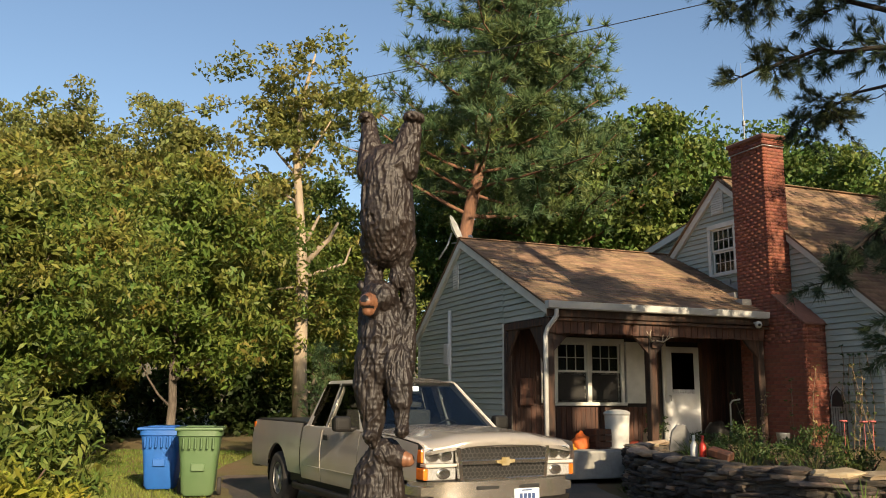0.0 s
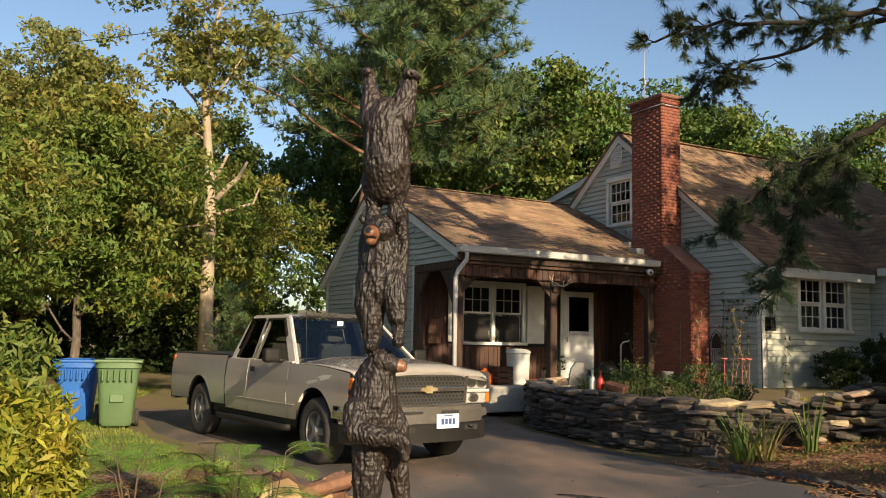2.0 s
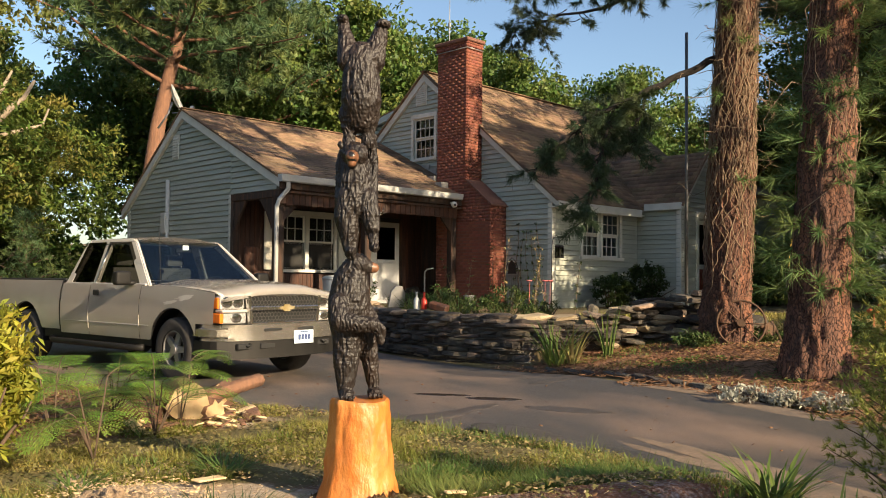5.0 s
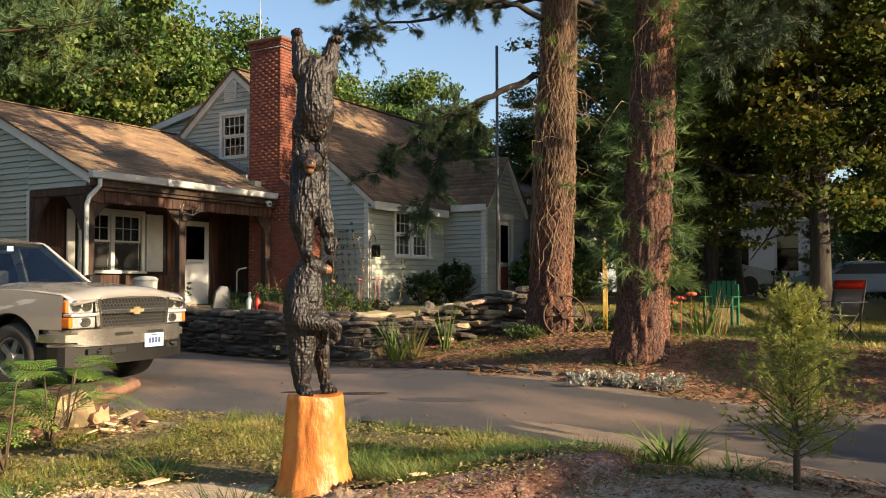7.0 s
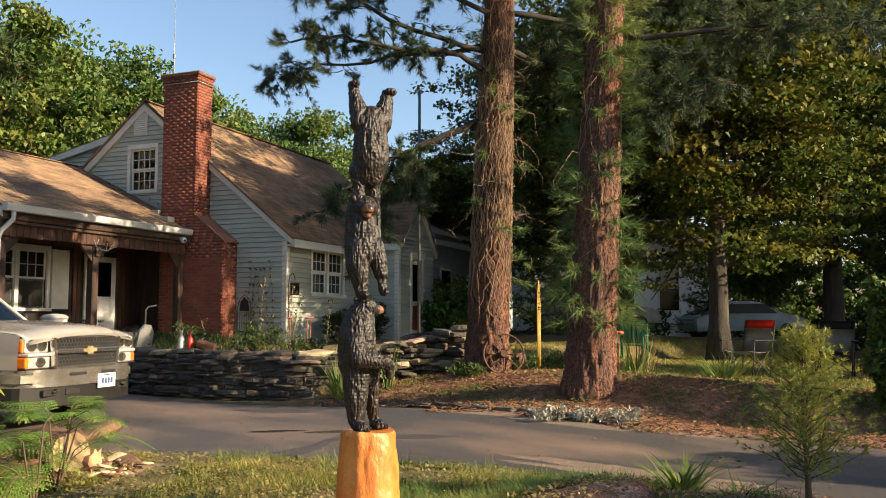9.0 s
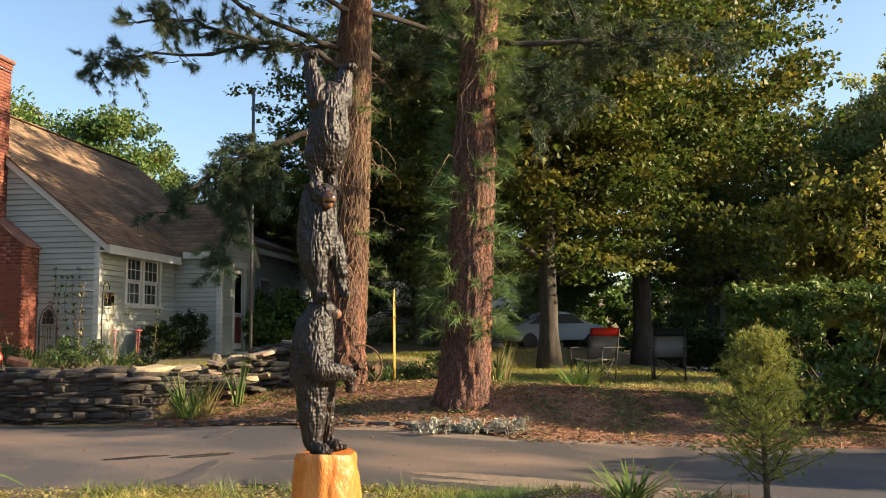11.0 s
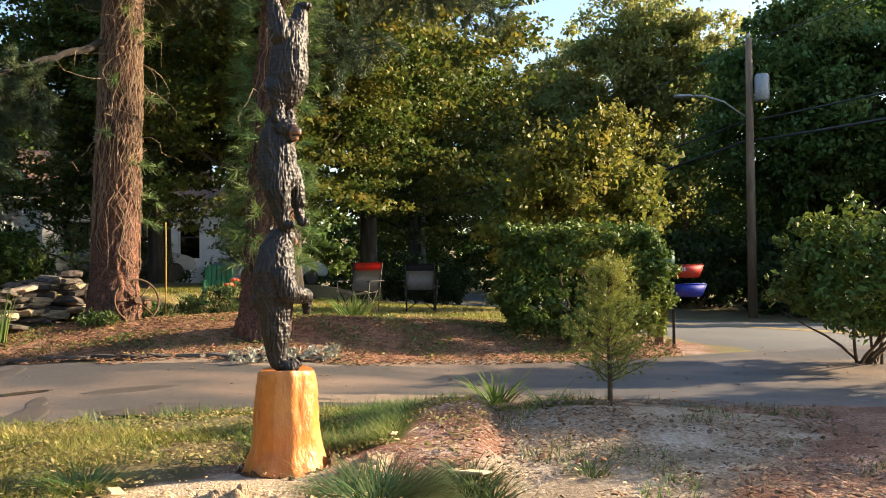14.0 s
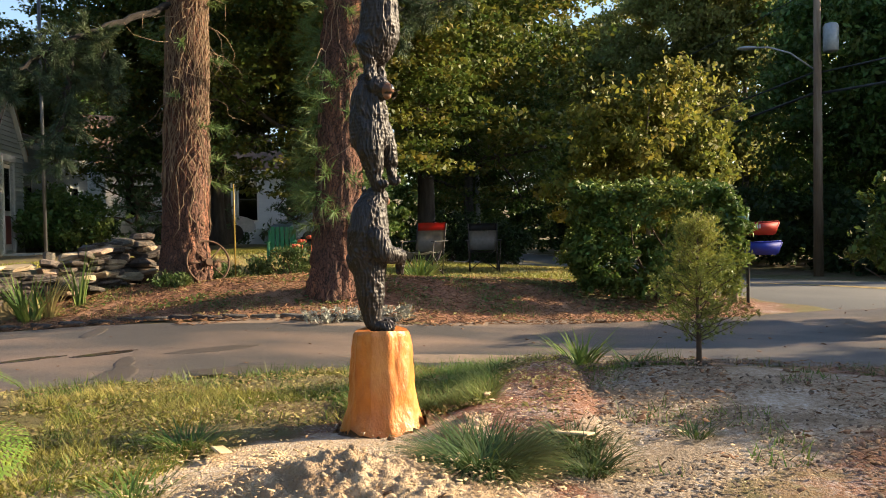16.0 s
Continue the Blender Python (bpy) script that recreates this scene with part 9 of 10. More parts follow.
# wagon wheel against the pine
wheel = thing("wagon_wheel", pose(6.35, 8.48, float(height(6.35, 8.48)) + 0.30, 78, 0, -40), "rusty iron wagon wheel leaning by the pine", "wagon wheel")
tubed("rim", [(0.31 * math.cos(a), 0.31 * math.sin(a), 0) for a in [2 * math.pi * k / 36 for k in range(37)]], 0.015, RUST, wheel, sides=6)
for k in range(8):
    a = 2 * math.pi * k / 8
    tubed("spoke", [(0.04 * math.cos(a), 0.04 * math.sin(a), 0), (0.31 * math.cos(a), 0.31 * math.sin(a), 0)], 0.009, RUST, wheel, sides=5)
bm = bmesh.new()
lathe(bm, [(0.05, -0.05), (0.055, 0.0), (0.05, 0.05)], 14)
part("hub", bm, RUST, wheel)
plough = thing("garden_plough", pose(7.1, 8.75, float(height(7.1, 8.75)), 0, 0, 20), "rusty old hand plough beside the pine", "hand plough")
tubed("beam", [(-0.3, 0, 0.28), (0.0, 0, 0.34), (0.38, 0.05, 0.02)], 0.022, RUST, plough, sides=7)
tubed("handle", [(-0.1, 0.02, 0.3), (-0.35, 0.15, 0.1), (-0.42, 0.18, 0.02)], 0.018, POLEWOOD, plough, sides=7)
boxed("blade", (-0.22, -0.05, 0.12), (0.02, 0.03, 0.32), RUST, plough, 0.02)

# yellow obelisk trellis
ob = thing("obelisk_trellis", pose(7.27, 8.55, float(height(7.27, 8.55)), 0, 0, 30), "yellow iron garden obelisk with a scrolled top", "trellis")
for k in range(5):
    s = -0.11 + k * 0.055
    tubed("rod", [(s, 0, 0), (s, 0, 1.02)], 0.006, GOLDIRON, ob, sides=5)
for s in (-1, 1):
    tubed("arch", [(s * 0.125, 0, 0), (s * 0.125, 0, 1.12), (s * 0.10, 0, 1.30), (0, 0, 1.50)], 0.008, GOLDIRON, ob, sides=6)
tubed("crossbar", [(-0.125, 0, 1.04), (0.125, 0, 1.04)], 0.007, GOLDIRON, ob, sides=5)
tubed("crossbar", [(-0.125, 0, 0.55), (0.125, 0, 0.55)], 0.007, GOLDIRON, ob, sides=5)
for cx, cz, r in ((-0.045, 1.12, 0.045), (0.045, 1.12, 0.045), (0, 1.22, 0.05), (0, 1.34, 0.035)):
    tubed("scroll", [(cx + r * math.cos(a), 0, cz + r * math.sin(a)) for a in [2 * math.pi * k / 14 for k in range(15)]], 0.007, GOLDIRON, ob, sides=5)

# mailboxes at the driveway's mouth
mail = thing("mailbox_post", pose(7.75, 1.04, float(height(7.75, 1.04)), 0, 0, 0), "mailbox stand with a red box over a blue one", "mailbox")
boxed("post", (-0.02, -0.02, 0), (0.02, 0.02, 0.72), IRON, mail, 0.004)
boxed("post", (0.12, 0.13, 0), (0.24, 0.25, 1.05), POLEWOOD, mail, 0.01, "brown wooden post")


def boat_box(name, z, mat_, long, label):
    """A mailbox with a slanted bow, like a small hull."""
    bm = bmesh.new()
    prism(bm, [(long * 0.25, z), (long * 0.25, z + 0.17), (-long * 0.90, z + 0.19), (-long * 0.76, z)], -0.10, 0.10, 0)
    bmesh.ops.bevel(bm, geom=bm.edges[:], offset=0.018, segments=2, affect="EDGES")
    return part(name, bm, mat_, mail, label, True)


boat_box("blue_box", 0.70, BLUEPAINT, 0.50, "blue newspaper box")
red = boat_box("red_box", 0.97, REDPAINT, 0.46, "red mailbox with pale bars")
for k in range(3):
    boxed("bar", (-0.106, -0.16 + k * 0.03, 1.06), (-0.101, -0.142 + k * 0.03, 1.115), WHITEPLASTIC, red)
bm = bmesh.new()
bmesh.ops.create_cone(bm, cap_ends=True, segments=20, radius1=0.10, radius2=0.10, depth=0.30, matrix=Matrix.Translation((0.22, 0.12, 1.22)) @ Matrix.Rotation(radians(90), 4, "X"))
part("teal_box", bm, TEAL, mail, "round teal mailbox", True)

# utility pole with lamp, transformer and wires
px, py = 26.66, -2.8
pz = float(height(px, py))
pole = thing("utility_pole", pose(px, py, pz), "wooden utility pole with street lamp and grey transformer", "utility pole")
tubed("pole", [(0, 0, -0.3), (0.02, 0, 5), (0.03, 0, 9.8)], [0.17, 0.145, 0.11], POLEWOOD, pole, sides=14)
bm = bmesh.new()
lathe(bm, [(0.22, 7.55), (0.25, 7.6), (0.25, 8.40), (0.20, 8.48)], 18, (-0.1, -0.40))
part("transformer", bm, GREYMETAL, pole, "grey transformer can", True)
tubed("lamp_arm", [(0, 0.1, 7.0), (-0.3, 0.9, 7.55), (-0.5, 1.6, 7.75), (-0.6, 2.0, 7.75)], 0.03, GREYMETAL, pole, sides=8)
bm = bmesh.new()
ball(bm, (-0.65, 2.3, 7.74), (0.14, 0.34, 0.07))
part("lamp_head", bm, GREYMETAL, pole, "street lamp head", True)
boxed("insulator", (-0.05, -0.05, 9.75), (0.1, 0.05, 9.95), GREYMETAL, pole, 0.02)


def wire(name, a, b, sag, r, label, n=24):
    a, b = Vector(a), Vector(b)
    pts = [a.lerp(b, k / n) - Vector((0, 0, sag * 4 * (k / n) * (1 - k / n))) for k in range(n + 1)]
    return tagged(tubed(name, pts, r, CABLE, None, sides=5), label, "wire", "overhead wires")


for z, r, sag in ((6.9, 0.03, 0.8), (6.2, 0.045, 0.9), (9.7, 0.016, 0.9)):
    wire("overhead_wire", (px, py - 0.15, pz + z), (px - 38, py - 18, z + 0.3), sag, r, "black overhead cable along the street")
    wire("overhead_wire", (px, py + 0.15, pz + z), (px + 30, py + 16, z - 0.5), sag, r, "black overhead cable along the street")
far_pole = tagged(tubed("far_pole", [(39.7, 11.9, float(height(39.7, 11.9)) - 0.3), (39.7, 11.9, 8.0)], [0.14, 0.1], GREYMETAL, None, sides=10), "slim grey pole beyond the side lawn", "pole")
MASTMETAL = material("weathered_dark_steel", (0.13, 0.135, 0.14), 0.55, 0.5, second=(0.09, 0.09, 0.095), scale=6)
mast = tagged(tubed("metal_mast", [(9.2, 13.6, float(height(9.2, 13.6)) - 0.2), (9.2, 13.6, 6.35)], 0.032, MASTMETAL, None, sides=12), "tall grey metal mast beside the entry wing", "mast")

# garden by the house: trellis, hook with lantern, bottles, slate, pot
tr = thing("iron_trellis", HOUSE @ pose(-0.30, 0.93, 0.62, 0, 0, 90), "small black iron arch trellis by the wall", "trellis")
for k in range(7):
    s = -0.18 + k * 0.06
    tubed("rod", [(s, 0, 0), (s, 0, 0.78)], 0.005, IRON, tr, sides=5)
tubed("arch", [(-0.2, 0, 0.0), (-0.2, 0, 0.85), (-0.12, 0, 1.08), (0, 0, 1.18), (0.12, 0, 1.08), (0.2, 0, 0.85), (0.2, 0, 0)], 0.009, IRON, tr, sides=6)
bm = bmesh.new()
prism(bm, [(-0.13, 0.80), (0.13, 0.80), (0.10, 1.02), (0, 1.12), (-0.10, 1.02)], -0.012, 0.012, 1)
part("scroll_panel", bm, IRON, tr)
hook = thing("shepherd_hook", HOUSE @ pose(-0.45, -0.35, 0.6), "iron shepherd hook with a hanging black lantern", "garden hook")
tubed("stem", [(0, 0, 0), (0, 0, 1.45), (0.05, 0, 1.62), (0.18, 0, 1.68), (0.26, 0, 1.60), (0.27, 0, 1.52)], 0.009, IRON, hook, sides=6)
lantern = boxed("lantern", (0.19, -0.08, 1.18), (0.35, 0.08, 1.22), IRON, hook, 0.01, "black lantern")
boxed("lantern_glass", (0.205, -0.065, 1.22), (0.335, 0.065, 1.40), glass("lantern_glass", (0.3, 0.3, 0.28)), lantern)
boxed("lantern_roof", (0.18, -0.09, 1.40), (0.36, 0.09, 1.46), IRON, lantern, 0.03)
for sx in (0.198, 0.33):
    for sy in (-0.072, 0.06):
        boxed("lantern_bar", (sx, sy, 1.22), (sx + 0.012, sy + 0.012, 1.40), IRON, lantern)
for x, y, mat_, label in ((3.14, 12.62, WHITEPLASTIC, "white plastic bottle on the wall"), (3.23, 12.50, REDPAINT, "red plastic bottle on the wall")):
    bm = bmesh.new()
    lathe(bm, [(0.045, 0), (0.05, 0.01), (0.05, 0.16), (0.03, 0.20), (0.018, 0.22), (0.018, 0.26), (0.022, 0.27), (0.022, 0.30)], 16)
    b = part("bottle", bm, mat_, None, smooth=True)
    b.matrix_basis = pose(x, y, 0.755)
    tagged(b, label, "bottle", "bottles on the wall")
bm = bmesh.new()
box(bm, (-0.16, -0.09, 0), (0.16, 0.09, 0.12), 0.02)
b = part("wood_block", bm, REDWOOD, None)
b.matrix_basis = pose(3.42, 12.35, 0.755, 8, 14, -40)
tagged(b, "brown split wood block lying on the wall", "wood block")
bm = bmesh.new()
prism(bm, [(-0.17, 0), (0.17, 0), (0.16, 0.28), (0.08, 0.40), (-0.06, 0.41), (-0.15, 0.30)], -0.02, 0.02, 1)
b = part("slate", bm, FLASHING, None)
b.matrix_basis = pose(3.35, 14.5, 0.74, 12, 0, 15)
tagged(b, "grey slate standing on the wall", "slate")
bm = bmesh.new()
lathe(bm, [(0.10, 0), (0.16, 0.06), (0.24, 0.16), (0.25, 0.20), (0.22, 0.20), (0.14, 0.08)], 20)
b = part("planter", bm, BLACKPLASTIC, None, smooth=True)
b.matrix_basis = pose(7.0, 10.55, 0.66)
tagged(b, "black bowl planter behind the stone wall", "planter")
bm = bmesh.new()
lathe(bm, [(0.10, 0), (0.13, 0.24), (0.135, 0.25), (0.12, 0.25), (0.10, 0.03)], 18)
b = part("bucket", bm, GREYMETAL, None, smooth=True)
b.matrix_basis = HOUSE @ pose(-1.05, 1.6, 0.66)
tagged(b, "grey metal bucket among the garden plants", "bucket")

# garden plants between wall and house
GARDEN = leaf("garden_leaf", (0.06, 0.10, 0.026), (0.042, 0.075, 0.022), (0.11, 0.125, 0.035), through_light=0.3)
PINKFLOWER = material("pink_flower", (0.55, 0.16, 0.14), 0.7, second=(0.45, 0.1, 0.1), scale=20)
for i, (x, y, r, h) in enumerate([(3.7, 14.6, 0.36, 0.16), (4.0, 13.4, 0.4, 0.2), (4.3, 12.4, 0.36, 0.16), (5.0, 13.2, 0.45, 0.24), (4.9, 11.6, 0.35, 0.12), (5.6, 14.4, 0.45, 0.24), (4.6, 15.4, 0.4, 0.22)]):
    bush("garden_plant", 800 + i, x, y, (r, r, h), h + 0.03, GARDEN, 26, 24, 0.07, 0.11, "leafy green garden plant behind the stone wall", wide=0.3, stems=5, flat=0.2)
for i, (x, y, n, long) in enumerate([(3.45, 13.7, 70, 0.5), (3.9, 12.7, 60, 0.45), (4.4, 13.9, 70, 0.55), (4.5, 11.9, 50, 0.4), (5.3, 12.6, 60, 0.5), (3.6, 15.2, 60, 0.45)]):
    clump_of_blades("weed_clump", x, y, n, long, 0.012, BLADE_DARK if i % 2 else BLADE, 860 + i, "long grassy weeds behind the stone wall", 0.22, 1.0, "weeds", 0.8)
for i, (x, y, tall) in enumerate([(4.2, 13.0, 1.0), (4.6, 12.7, 1.25), (5.1, 13.4, 1.45), (5.4, 12.9, 1.1), (5.8, 13.6, 1.3), (4.5, 14.2, 1.1), (6.2, 13.9, 1.5), (6.5, 13.3, 1.0)]):
    rng = np.random.default_rng(830 + i)
    st = thing("tall_stalk", pose(x, y, float(height(x, y))), "tall dry flower stalk in the garden bed", "plant stalk", "stalks in the bed")
    bm = bmesh.new()
    main = wander((0, 0, -0.03), (rng.normal(0, 0.1), rng.normal(0, 0.1), 1), tall, 7, rng, 0.05)
    tube(bm, main, [0.006 * (1 - 0.08 * k) for k in range(8)], 4)
    for k in range(3, 7):
        tube(bm, wander(main[k], (rng.normal(0, 1), rng.normal(0, 1), 1.0), 0.16, 3, rng, 0.2), [0.003, 0.0025, 0.002, 0.001], 4)
    part("stalk", bm, VINE, st, smooth=True)
    link_mesh("foliage", leaf_mesh("foliage", clump_points(np.array(main[1:]), 7, 0.09, rng), 0.06, 0.02, rng), GARDEN if i % 2 else DRYBLADE, st)
for i, (x, y) in enumerate([(5.3, 12.2), (5.5, 12.4), (5.2, 12.6)]):
    bm = bmesh.new()
    for k in range(6):
        a = k * 1.05
        ball(bm, (0.03 * math.cos(a), 0.03 * math.sin(a), 0.62), (0.028, 0.028, 0.014), 8)
    tube(bm, [(0, 0, 0), (0.01, 0, 0.6)], 0.004, 4)
    f = part("flower", bm, PINKFLOWER, None, smooth=True)
    f.matrix_basis = pose(x, y, float(height(x, y)))
    tagged(f, "pink garden flower on a thin stem", "flower", "flowers in the bed")
# weeds and flowers between the two pines
for i, (x, y, r, h) in enumerate([(7.15, 7.5, 0.26, 0.22), (7.55, 7.75, 0.3, 0.27), (7.0, 8.0, 0.2, 0.14), (6.85, 8.75, 0.26, 0.11), (7.7, 9.0, 0.3, 0.13), (5.8, 8.75, 0.24, 0.09)]):
    bush("weed_plant", 880 + i, x, y, (r, r, h), h + 0.02, GARDEN, 30, 24, 0.075, 0.11, "leafy green weeds between the pines", wide=0.28, stems=5, flat=0.2)
ORANGEFLOWER = material("orange_flower", (0.62, 0.13, 0.05), 0.7, second=(0.5, 0.07, 0.04), scale=20)
for x, y, tall in [(8.2, 7.85, 0.6), (8.28, 7.72, 0.66), (8.05, 7.9, 0.52)]:
    bm = bmesh.new()
    for k in range(6):
        a = k * 1.05
        ball(bm, (0.045 * math.cos(a), 0.045 * math.sin(a), tall + 0.02), (0.042, 0.042, 0.03), 8)
    tube(bm, [(0, 0, 0), (0.01, 0, tall)], 0.005, 4)
    f = part("flower", bm, ORANGEFLOWER, None, smooth=True)
    f.matrix_basis = pose(x, y, float(height(x, y)))
    tagged(f, "orange-red lily flower on a thin stem", "flower", "flowers by the garden chair")
climber = thing("climbing_vine", HOUSE @ pose(0, 0, 0), "thin climbing vine on the gable wall", "vine")
rng = np.random.default_rng(840)
leafs = []
for k in range(5):
    pts = [(-0.05 - 0.02 * rng.random(), 0.35 + 0.16 * k + 0.05 * math.sin(z * 3 + k), z) for z in np.arange(0.6, 2.4 + 0.3 * rng.random(), 0.18)]
    tubed("stem", pts, 0.006, VINE, climber, sides=4)
    leafs += pts
link_mesh("foliage", leaf_mesh("foliage", clump_points(np.array(leafs), 5, 0.06, rng), 0.06, 0.045, rng), GARDEN, climber)

# ---- porch things ----
def on_porch(u, v, z=DECK, turn=0):
    return HOUSE @ pose(u, v, z, 0, 0, turn)


bm = bmesh.new()
lathe(bm, [(0.20, 0), (0.22, 0.02), (0.245, 0.62), (0.25, 0.64), (0.26, 0.64), (0.26, 0.68), (0.20, 0.72), (0.05, 0.74)], 26)
b = part("lidded_bin", bm, WHITEPLASTIC, None, smooth=True)
b.matrix_basis = on_porch(-3.95, 2.95)
tagged(b, "white lidded plastic bin on the porch", "bin")
crate = thing("wooden_crate", on_porch(-4.42, 2.9, DECK, 8), "reddish wooden crate on the porch", "crate")
for k in range(3):
    boxed("slat", (-0.2, -0.16, 0.03 + k * 0.12), (0.2, -0.14, 0.13 + k * 0.12), REDWOOD, crate, 0.004)
    boxed("slat", (-0.2, 0.14, 0.03 + k * 0.12), (0.2, 0.16, 0.13 + k * 0.12), REDWOOD, crate, 0.004)
    boxed("slat", (0.18, -0.138, 0.03 + k * 0.12), (0.2, 0.138, 0.13 + k * 0.12), REDWOOD, crate, 0.004)
    boxed("slat", (-0.2, -0.138, 0.03 + k * 0.12), (-0.18, 0.138, 0.13 + k * 0.12), REDWOOD, crate, 0.004)
boxed("bottom", (-0.18, -0.138, 0), (0.18, 0.138, 0.02), REDWOOD, crate)


def cloth_heap(name, m, size, mat_, seed, label, category):
    """A crumpled cloth heap."""
    bm = bmesh.new()
    bmesh.ops.create_icosphere(bm, subdivisions=3, radius=1)
    for v in bm.verts:
        k = 1 + 0.35 * noise.noise(v.co * 2.2 + Vector((seed, 0, 0))) + 0.12 * noise.noise(v.co * 6)
        v.co = Vector((v.co.x * size[0] * k, v.co.y * size[1] * k, max(0, v.co.z * size[2] * k + size[2] * 0.3)))
    ob = part(name, bm, mat_, None, smooth=True)
    ob.matrix_basis = m
    return tagged(ob, label, category)


cloth_heap("orange_jacket", on_porch(-4.78, 2.95, DECK + 0.0), (0.17, 0.15, 0.24), ORANGE, 1, "crumpled orange cloth on the porch", "cloth")
cloth_heap("yellow_cloth", on_porch(-5.3, 2.7), (0.24, 0.16, 0.10), YELLOWCLOTH, 2, "yellow cloth lying on the porch floor", "cloth")
cloth_heap("dark_bag", on_porch(-3.5, 2.95), (0.2, 0.15, 0.1), DARKRED, 3, "dark red bag on the porch floor", "bag")
boxes = boxed("cardboard_box", (-0.14, -0.12, 0), (0.14, 0.12, 0.28), CUTWOOD, None, 0.008)
boxes.matrix_basis = on_porch(-2.95, 3.2)
tagged(boxes, "tan cardboard box near the door", "box")
flowerpot = thing("flower_pot", on_porch(-3.25, 2.75), "dark pot with a leafy porch plant", "potted plant")
bm = bmesh.new()
lathe(bm, [(0.09, 0), (0.12, 0.2), (0.13, 0.22), (0.11, 0.22)], 16)
part("pot", bm, DARKPLASTIC, flowerpot, smooth=True)
rng = np.random.default_rng(850)
link_mesh("foliage", leaf_mesh("foliage", clump_points(rng.normal(0, 0.09, (26, 3)) + np.array([0, 0, 0.42]), 16, 0.09, rng), 0.07, 0.03, rng), GARDEN, flowerpot)

antlers = thing("antlers", on_porch(-3.42, 2.36, 2.62), "pale deer antlers mounted on the porch post", "antlers")
boxed("mount", (-0.06, 0.0, -0.10), (0.06, 0.04, 0.10), DARKWOOD, antlers, 0.01)
for s in (-1, 1):
    tubed("antler", [(s * 0.03, -0.01, 0.05), (s * 0.14, -0.08, 0.02), (s * 0.24, -0.16, 0.10), (s * 0.22, -0.20, 0.24)], [0.016, 0.014, 0.011, 0.004], ANTLER, antlers, sides=7)
    for k, q in enumerate(((0.15, -0.08, 0.18), (0.28, -0.14, 0.22), (0.31, -0.18, 0.12))):
        tubed("tine", [(s * (0.13 + 0.04 * k), -0.07 - 0.04 * k, 0.02 + 0.03 * k), (s * q[0], q[1], q[2])], [0.010, 0.003], ANTLER, antlers, sides=6)
chime = thing("wind_chime", on_porch(-5.55, 2.95, 2.2), "metal wind chime hanging in the porch", "wind chime")
boxed("top_disc", (-0.07, -0.07, 0.42), (0.07, 0.07, 0.44), DARKWOOD, chime, 0.01)
tubed("cord", [(0, 0, 0.44), (0, 0, 0.78)], 0.003, CABLE, chime, sides=4)
for k in range(6):
    a = k * math.pi / 3
    tubed("tube", [(0.05 * math.cos(a), 0.05 * math.sin(a), 0.40), (0.05 * math.cos(a), 0.05 * math.sin(a), 0.02 + 0.03 * k)], 0.010, GREYMETAL, chime, sides=8)
plaque = boxed("carved_plaque", (-0.02, -0.16, -0.35), (0.02, 0.16, 0.20), REDWOOD, None, 0.02)
plaque.matrix_basis = on_porch(-5.3, 4.15, 1.75, 90)
tagged(plaque, "orange-brown carved wooden plaque on the wall", "plaque")
tubed_neck = tubed("hanging_paddle", [(0, 0, 0), (0, 0, 0.5)], 0.02, REDWOOD, None, sides=8)
tubed_neck.matrix_basis = on_porch(-5.1, 4.12, 1.9)
tagged(tubed_neck, "brown wooden paddle hung on the wall", "paddle")
camera_box = thing("security_camera", on_porch(-0.98, 2.22, 3.08), "white dome security camera under the gutter", "security camera")
boxed("mount", (-0.03, -0.02, 0.0), (0.03, 0.10, 0.04), WHITEPLASTIC, camera_box, 0.008)
bm = bmesh.new()
ball(bm, (0, -0.05, -0.02), (0.075, 0.075, 0.075))
dome = part("dome", bm, WHITEPLASTIC, camera_box, smooth=True)
bm = bmesh.new()
ball(bm, (-0.03, -0.11, -0.03), (0.03, 0.03, 0.03), 10)
part("lens", bm, BLACKPLASTIC, dome, smooth=True)
ladder = tubed("hand_rail", [(0, 0, 0), (0, 0, 0.85), (0.0, -0.08, 0.92), (0.0, -0.3, 0.95)], 0.018, WHITEPLASTIC, None, sides=8)
ladder.matrix_basis = on_porch(-0.75, 3.4)
tagged(ladder, "white bent hand rail by the chimney", "hand rail")
cloth_heap("dark_clutter", on_porch(-0.95, 3.6), (0.28, 0.25, 0.35), DARKPLASTIC, 5, "dark covered things beside the door", "clutter")
curtain_cloth = boxed("hanging_cloth", (-0.10, -0.02, -1.3), (0.10, 0.02, 0.0), CURTAIN, None, 0.015)
curtain_cloth.matrix_basis = on_porch(-4.85, 4.18, 2.75)
tagged(curtain_cloth, "pale cloth strip hung beside the porch window", "hanging cloth")

# satellite dish and antenna on the roofs
dish = thing("satellite_dish", HOUSE @ pose(PU - 0.12, 6.7, 5.02, 0, 0, 50), "grey satellite dish on the porch gable", "satellite dish")
bm = bmesh.new()
prof = [(0.001, 0.0), (0.12, 0.01), (0.24, 0.045), (0.34, 0.10)]
rings = [[bm.verts.new((r * math.cos(a), r * 1.08 * math.sin(a), z)) for a in [2 * math.pi * k / 24 for k in range(24)]] for r, z in prof]
for a, b in zip(rings, rings[1:]):
    for k in range(24):
        bm.faces.new((a[k], a[(k + 1) % 24], b[(k + 1) % 24], b[k]))
bmesh.ops.solidify(bm, geom=bm.faces[:], thickness=0.012)
bmesh.ops.transform(bm, matrix=Matrix.Translation((0, 0.0, 0.42)) @ Matrix.Rotation(radians(68), 4, "X"), verts=bm.verts)
part("reflector", bm, WHITEPLASTIC, dish, "", True)
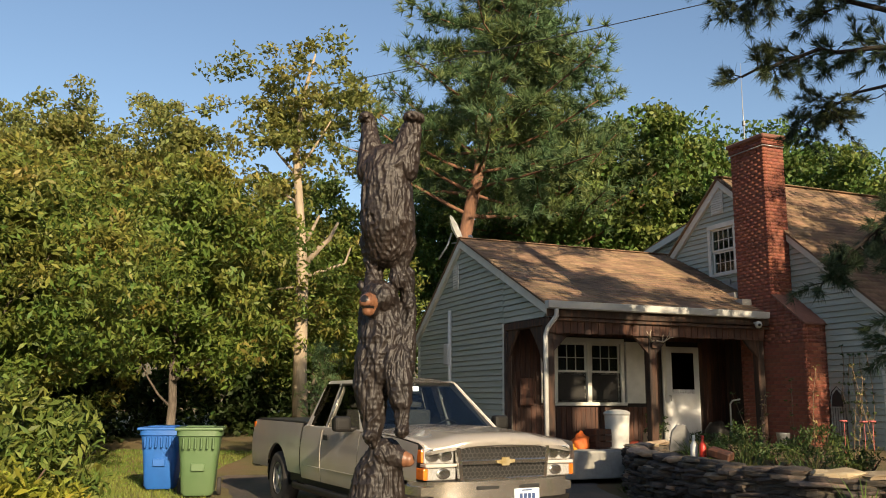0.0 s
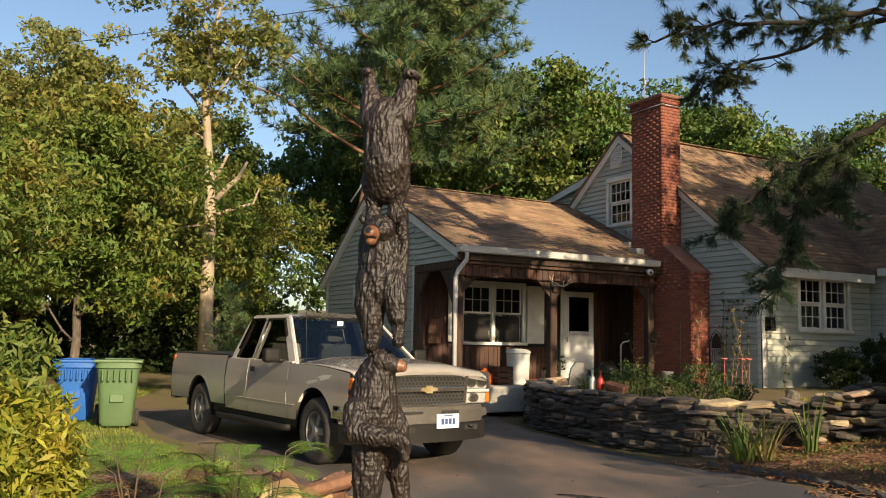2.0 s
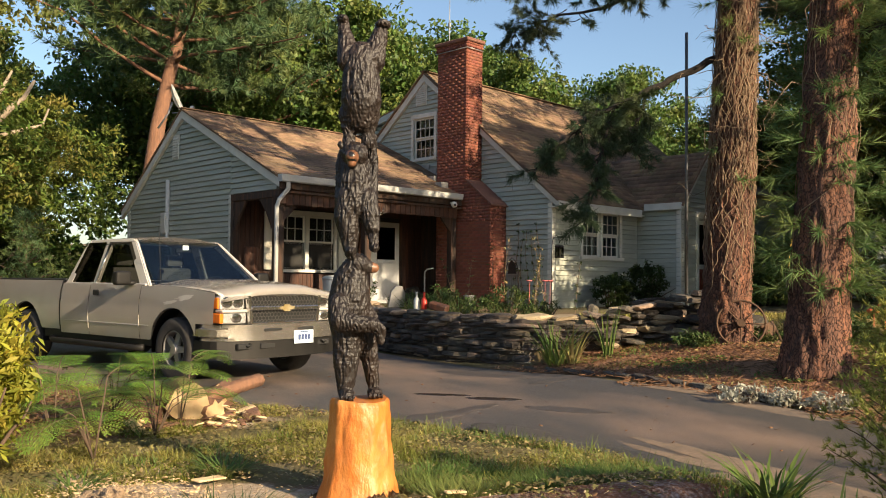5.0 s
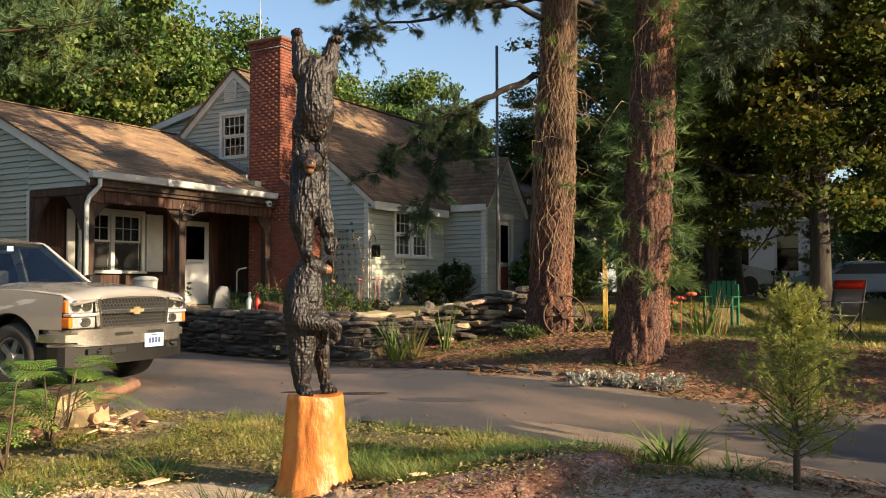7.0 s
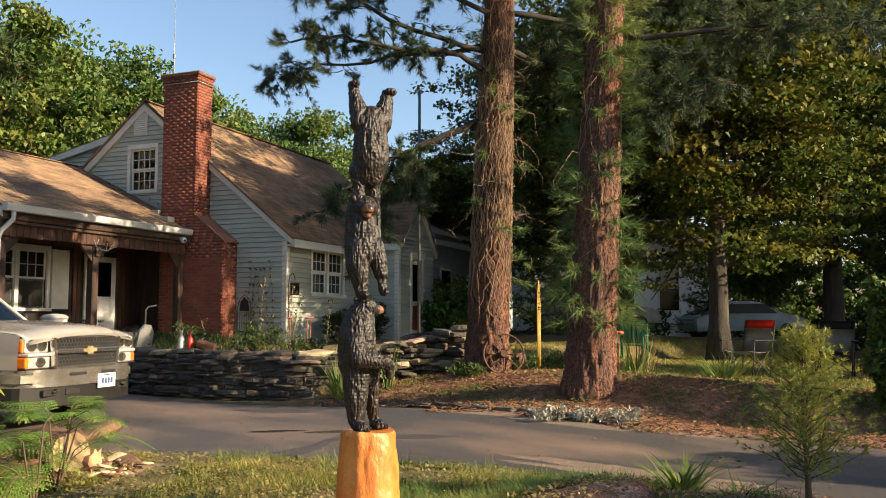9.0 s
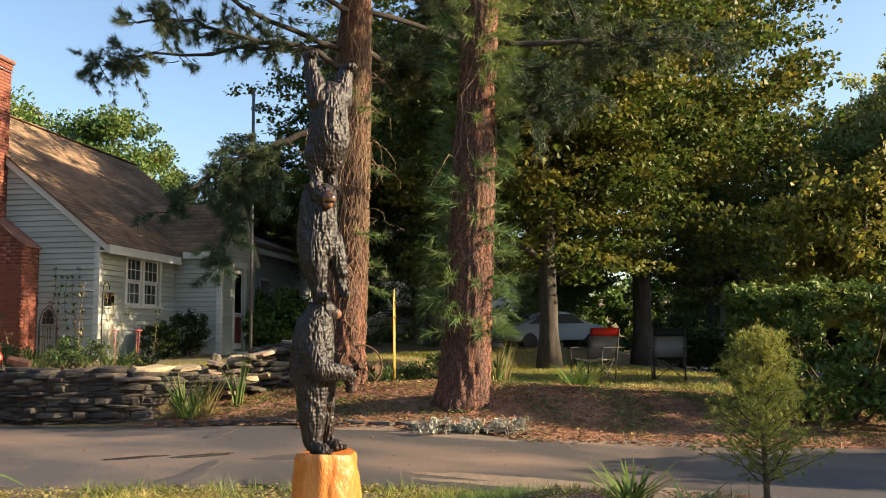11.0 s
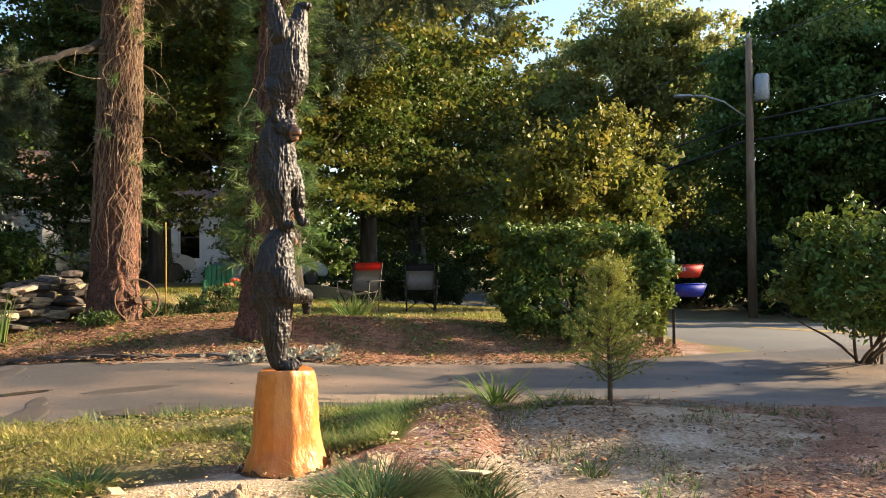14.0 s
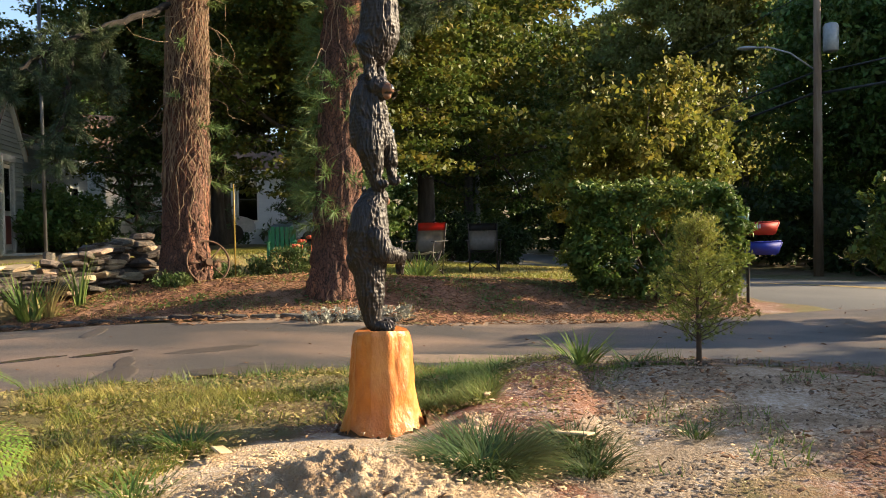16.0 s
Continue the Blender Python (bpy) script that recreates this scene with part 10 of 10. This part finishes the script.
tubed("mast", [(0, 0.35, -0.25), (0, 0.12, 0.1), (0, 0.03, 0.38)], 0.022, GREYMETAL, dish, sides=8)
tubed("feed_arm", [(0, 0.03, 0.12), (0, -0.38, 0.16), (0, -0.44, 0.24)], 0.014, GREYMETAL, dish, sides=6)
boxed("feed_horn", (-0.05, -0.48, 0.22), (0.05, -0.38, 0.30), GREYMETAL, dish, 0.02)
ant = thing("antenna_mast", HOUSE @ pose(0.15, 3.5, 6.0), "thin metal antenna mast behind the chimney", "antenna")
tubed("rod", [(0, 0, 0), (0, 0, 1.9), (0, 0, 3.4)], [0.018, 0.014, 0.005], GREYMETAL, ant, sides=6)
boxed("clamp", (-0.03, -0.03, 1.85), (0.03, 0.03, 1.97), GREYMETAL, ant, 0.005)

# ---- neighbours ----
BLUEGREY = material("blue_grey_siding", (0.30, 0.36, 0.40), 0.7, second=(0.26, 0.31, 0.35), scale=3, stretch=(0.5, 0.5, 7), bump=0.3, bump_scale=9)
WHITESIDING = material("white_siding", (0.62, 0.63, 0.62), 0.7, second=(0.54, 0.55, 0.55), scale=3, stretch=(0.5, 0.5, 7), bump=0.3, bump_scale=9)


def neighbour(m, wide, deep, eave, ridge, wall_mat, windows, label):
    """A plain house: walls, gable roof along its width, windows with frames and panes."""
    h = thing("neighbour_house", m, label, "house")
    boxed("wall", (0, 0, -1.0), (wide, 0.2, eave), wall_mat, h)
    boxed("wall", (0, deep - 0.2, -1.0), (wide, deep, eave), wall_mat, h)
    for x in (0, wide - 0.2):
        bm = bmesh.new()
        prism(bm, [(0.2, -1.0), (deep - 0.2, -1.0), (deep - 0.2, eave), (deep / 2, ridge), (0.2, eave)], x, x + 0.2, 0)
        part("wall", bm, wall_mat, h)
    for k in range(int((eave) / 0.18)):
        boxed("clapboard", (-0.015, -0.02, 0.1 + k * 0.18), (wide + 0.015, 0.0, 0.26 + k * 0.18), wall_mat, h)
    for s in (0, 1):
        bm = bmesh.new()
        y0, y1 = (-0.35, deep / 2) if s == 0 else (deep + 0.35, deep / 2)
        e = eave - 0.35 * (ridge - eave) / (deep / 2)
        prism(bm, [(y0, e), (y1, ridge + 0.02), (y1, ridge + 0.14), (y0, e + 0.12)], -0.3, wide + 0.3, 0)
        part("roof", bm, SHINGLE, h)
    boxed("fascia", (-0.3, -0.38, eave - 0.36), (wide + 0.3, -0.34, eave - 0.2), TRIM, h)
    for x, z, w, t in windows:
        win = boxed("window", (x - 0.08, -0.06, z - 0.08), (x + w + 0.08, -0.022, z + t + 0.08), TRIM, h, 0.01)
        boxed("pane", (x, -0.065, z), (x + w, -0.061, z + t / 2 - 0.03), glass("neighbour_glass", (0.15, 0.17, 0.18)), win)
        boxed("pane", (x, -0.065, z + t / 2 + 0.03), (x + w, -0.061, z + t), glass("neighbour_glass", (0.15, 0.17, 0.18)), win)
        boxed("dark_lining", (x, -0.0605, z), (x + w, -0.0602, z + t), DARKROOM, win)
    return h


neighbour(pose(14.7, 19.3, 0.6, 0, 0, HOUSE_TURN), 9.0, 7.0, 3.3, 4.7, BLUEGREY, [(1.0, 0.9, 0.8, 1.3), (3.6, 0.9, 1.4, 1.2), (6.4, 0.9, 0.9, 1.2)], "blue-grey two-storey neighbour house behind trees")
neighbour(pose(26.0, 24.6, 0.7, 0, 0, -38), 8.2, 7.0, 3.4, 5.6, WHITESIDING, [(0.8, 1.0, 1.0, 1.4), (3.0, 1.0, 1.6, 1.4), (5.8, 0.9, 0.9, 1.9)], "white single-storey neighbour house beyond the side lawn")
plant_copy(spruce, 17.6, 17.4, 40, 1.75, "dark spruce before the neighbour house")
plant_copy(spruce, 21.0, 17.6, 110, 1.5, "dark spruce before the neighbour house")
plant_copy(spruce, 25.5, 15.8, 200, 1.4, "dark spruce beyond the side lawn")


def parked_car(m, mat_, label):
    c = thing("parked_car", m, label, "car")
    bm = bmesh.new()
    prism(bm, [(-2.15, 0.32), (-2.22, 0.70), (-2.1, 0.86), (-1.5, 0.92), (-0.88, 1.35), (-0.2, 1.42), (0.4, 1.38), (1.05, 0.97), (1.95, 0.86), (2.18, 0.70), (2.2, 0.36)], -0.82, 0.82, 1)
    bmesh.ops.bevel(bm, geom=bm.edges[:], offset=0.07, segments=2, affect="EDGES")
    body = part("body", bm, mat_, c, "", True)
    body.data.set_sharp_from_angle(angle=radians(35))
    for s in (-1, 1):
        bm = bmesh.new()
        prism(bm, [(-1.4, 0.96), (-0.85, 1.30), (0.50, 1.32), (1.0, 0.97)], s * 0.822, s * 0.83, 1)
        part("window", bm, BLACKPLASTIC, c)
        for x in (-1.35, 1.35):
            bm = bmesh.new()
            lathe(bm, [(0.05, -0.09), (0.28, -0.1), (0.31, -0.07), (0.31, 0.07), (0.28, 0.1), (0.05, 0.09)], 22)
            w = part("wheel", bm, TYRE, c)
            w.matrix_basis = Matrix.Translation((x, s * 0.76, 0.31)) @ Matrix.Rotation(radians(90), 4, "X")
    return c


parked_car(pose(22.5, 18.6, float(height(22.5, 18.6)), 0, 0, -35), GREYMETAL, "silver car parked beyond the side lawn")
parked_car(pose(26.5, 15.0, float(height(26.5, 15.0)), 0, 0, -35), BLUEGREY, "blue-grey car parked beyond the side lawn")
wire("service_wire", (7.15, 21.14, 11.85), (-13.93, 31.21, 11.79), 0.15, 0.014, "thin black service wire over the yard")
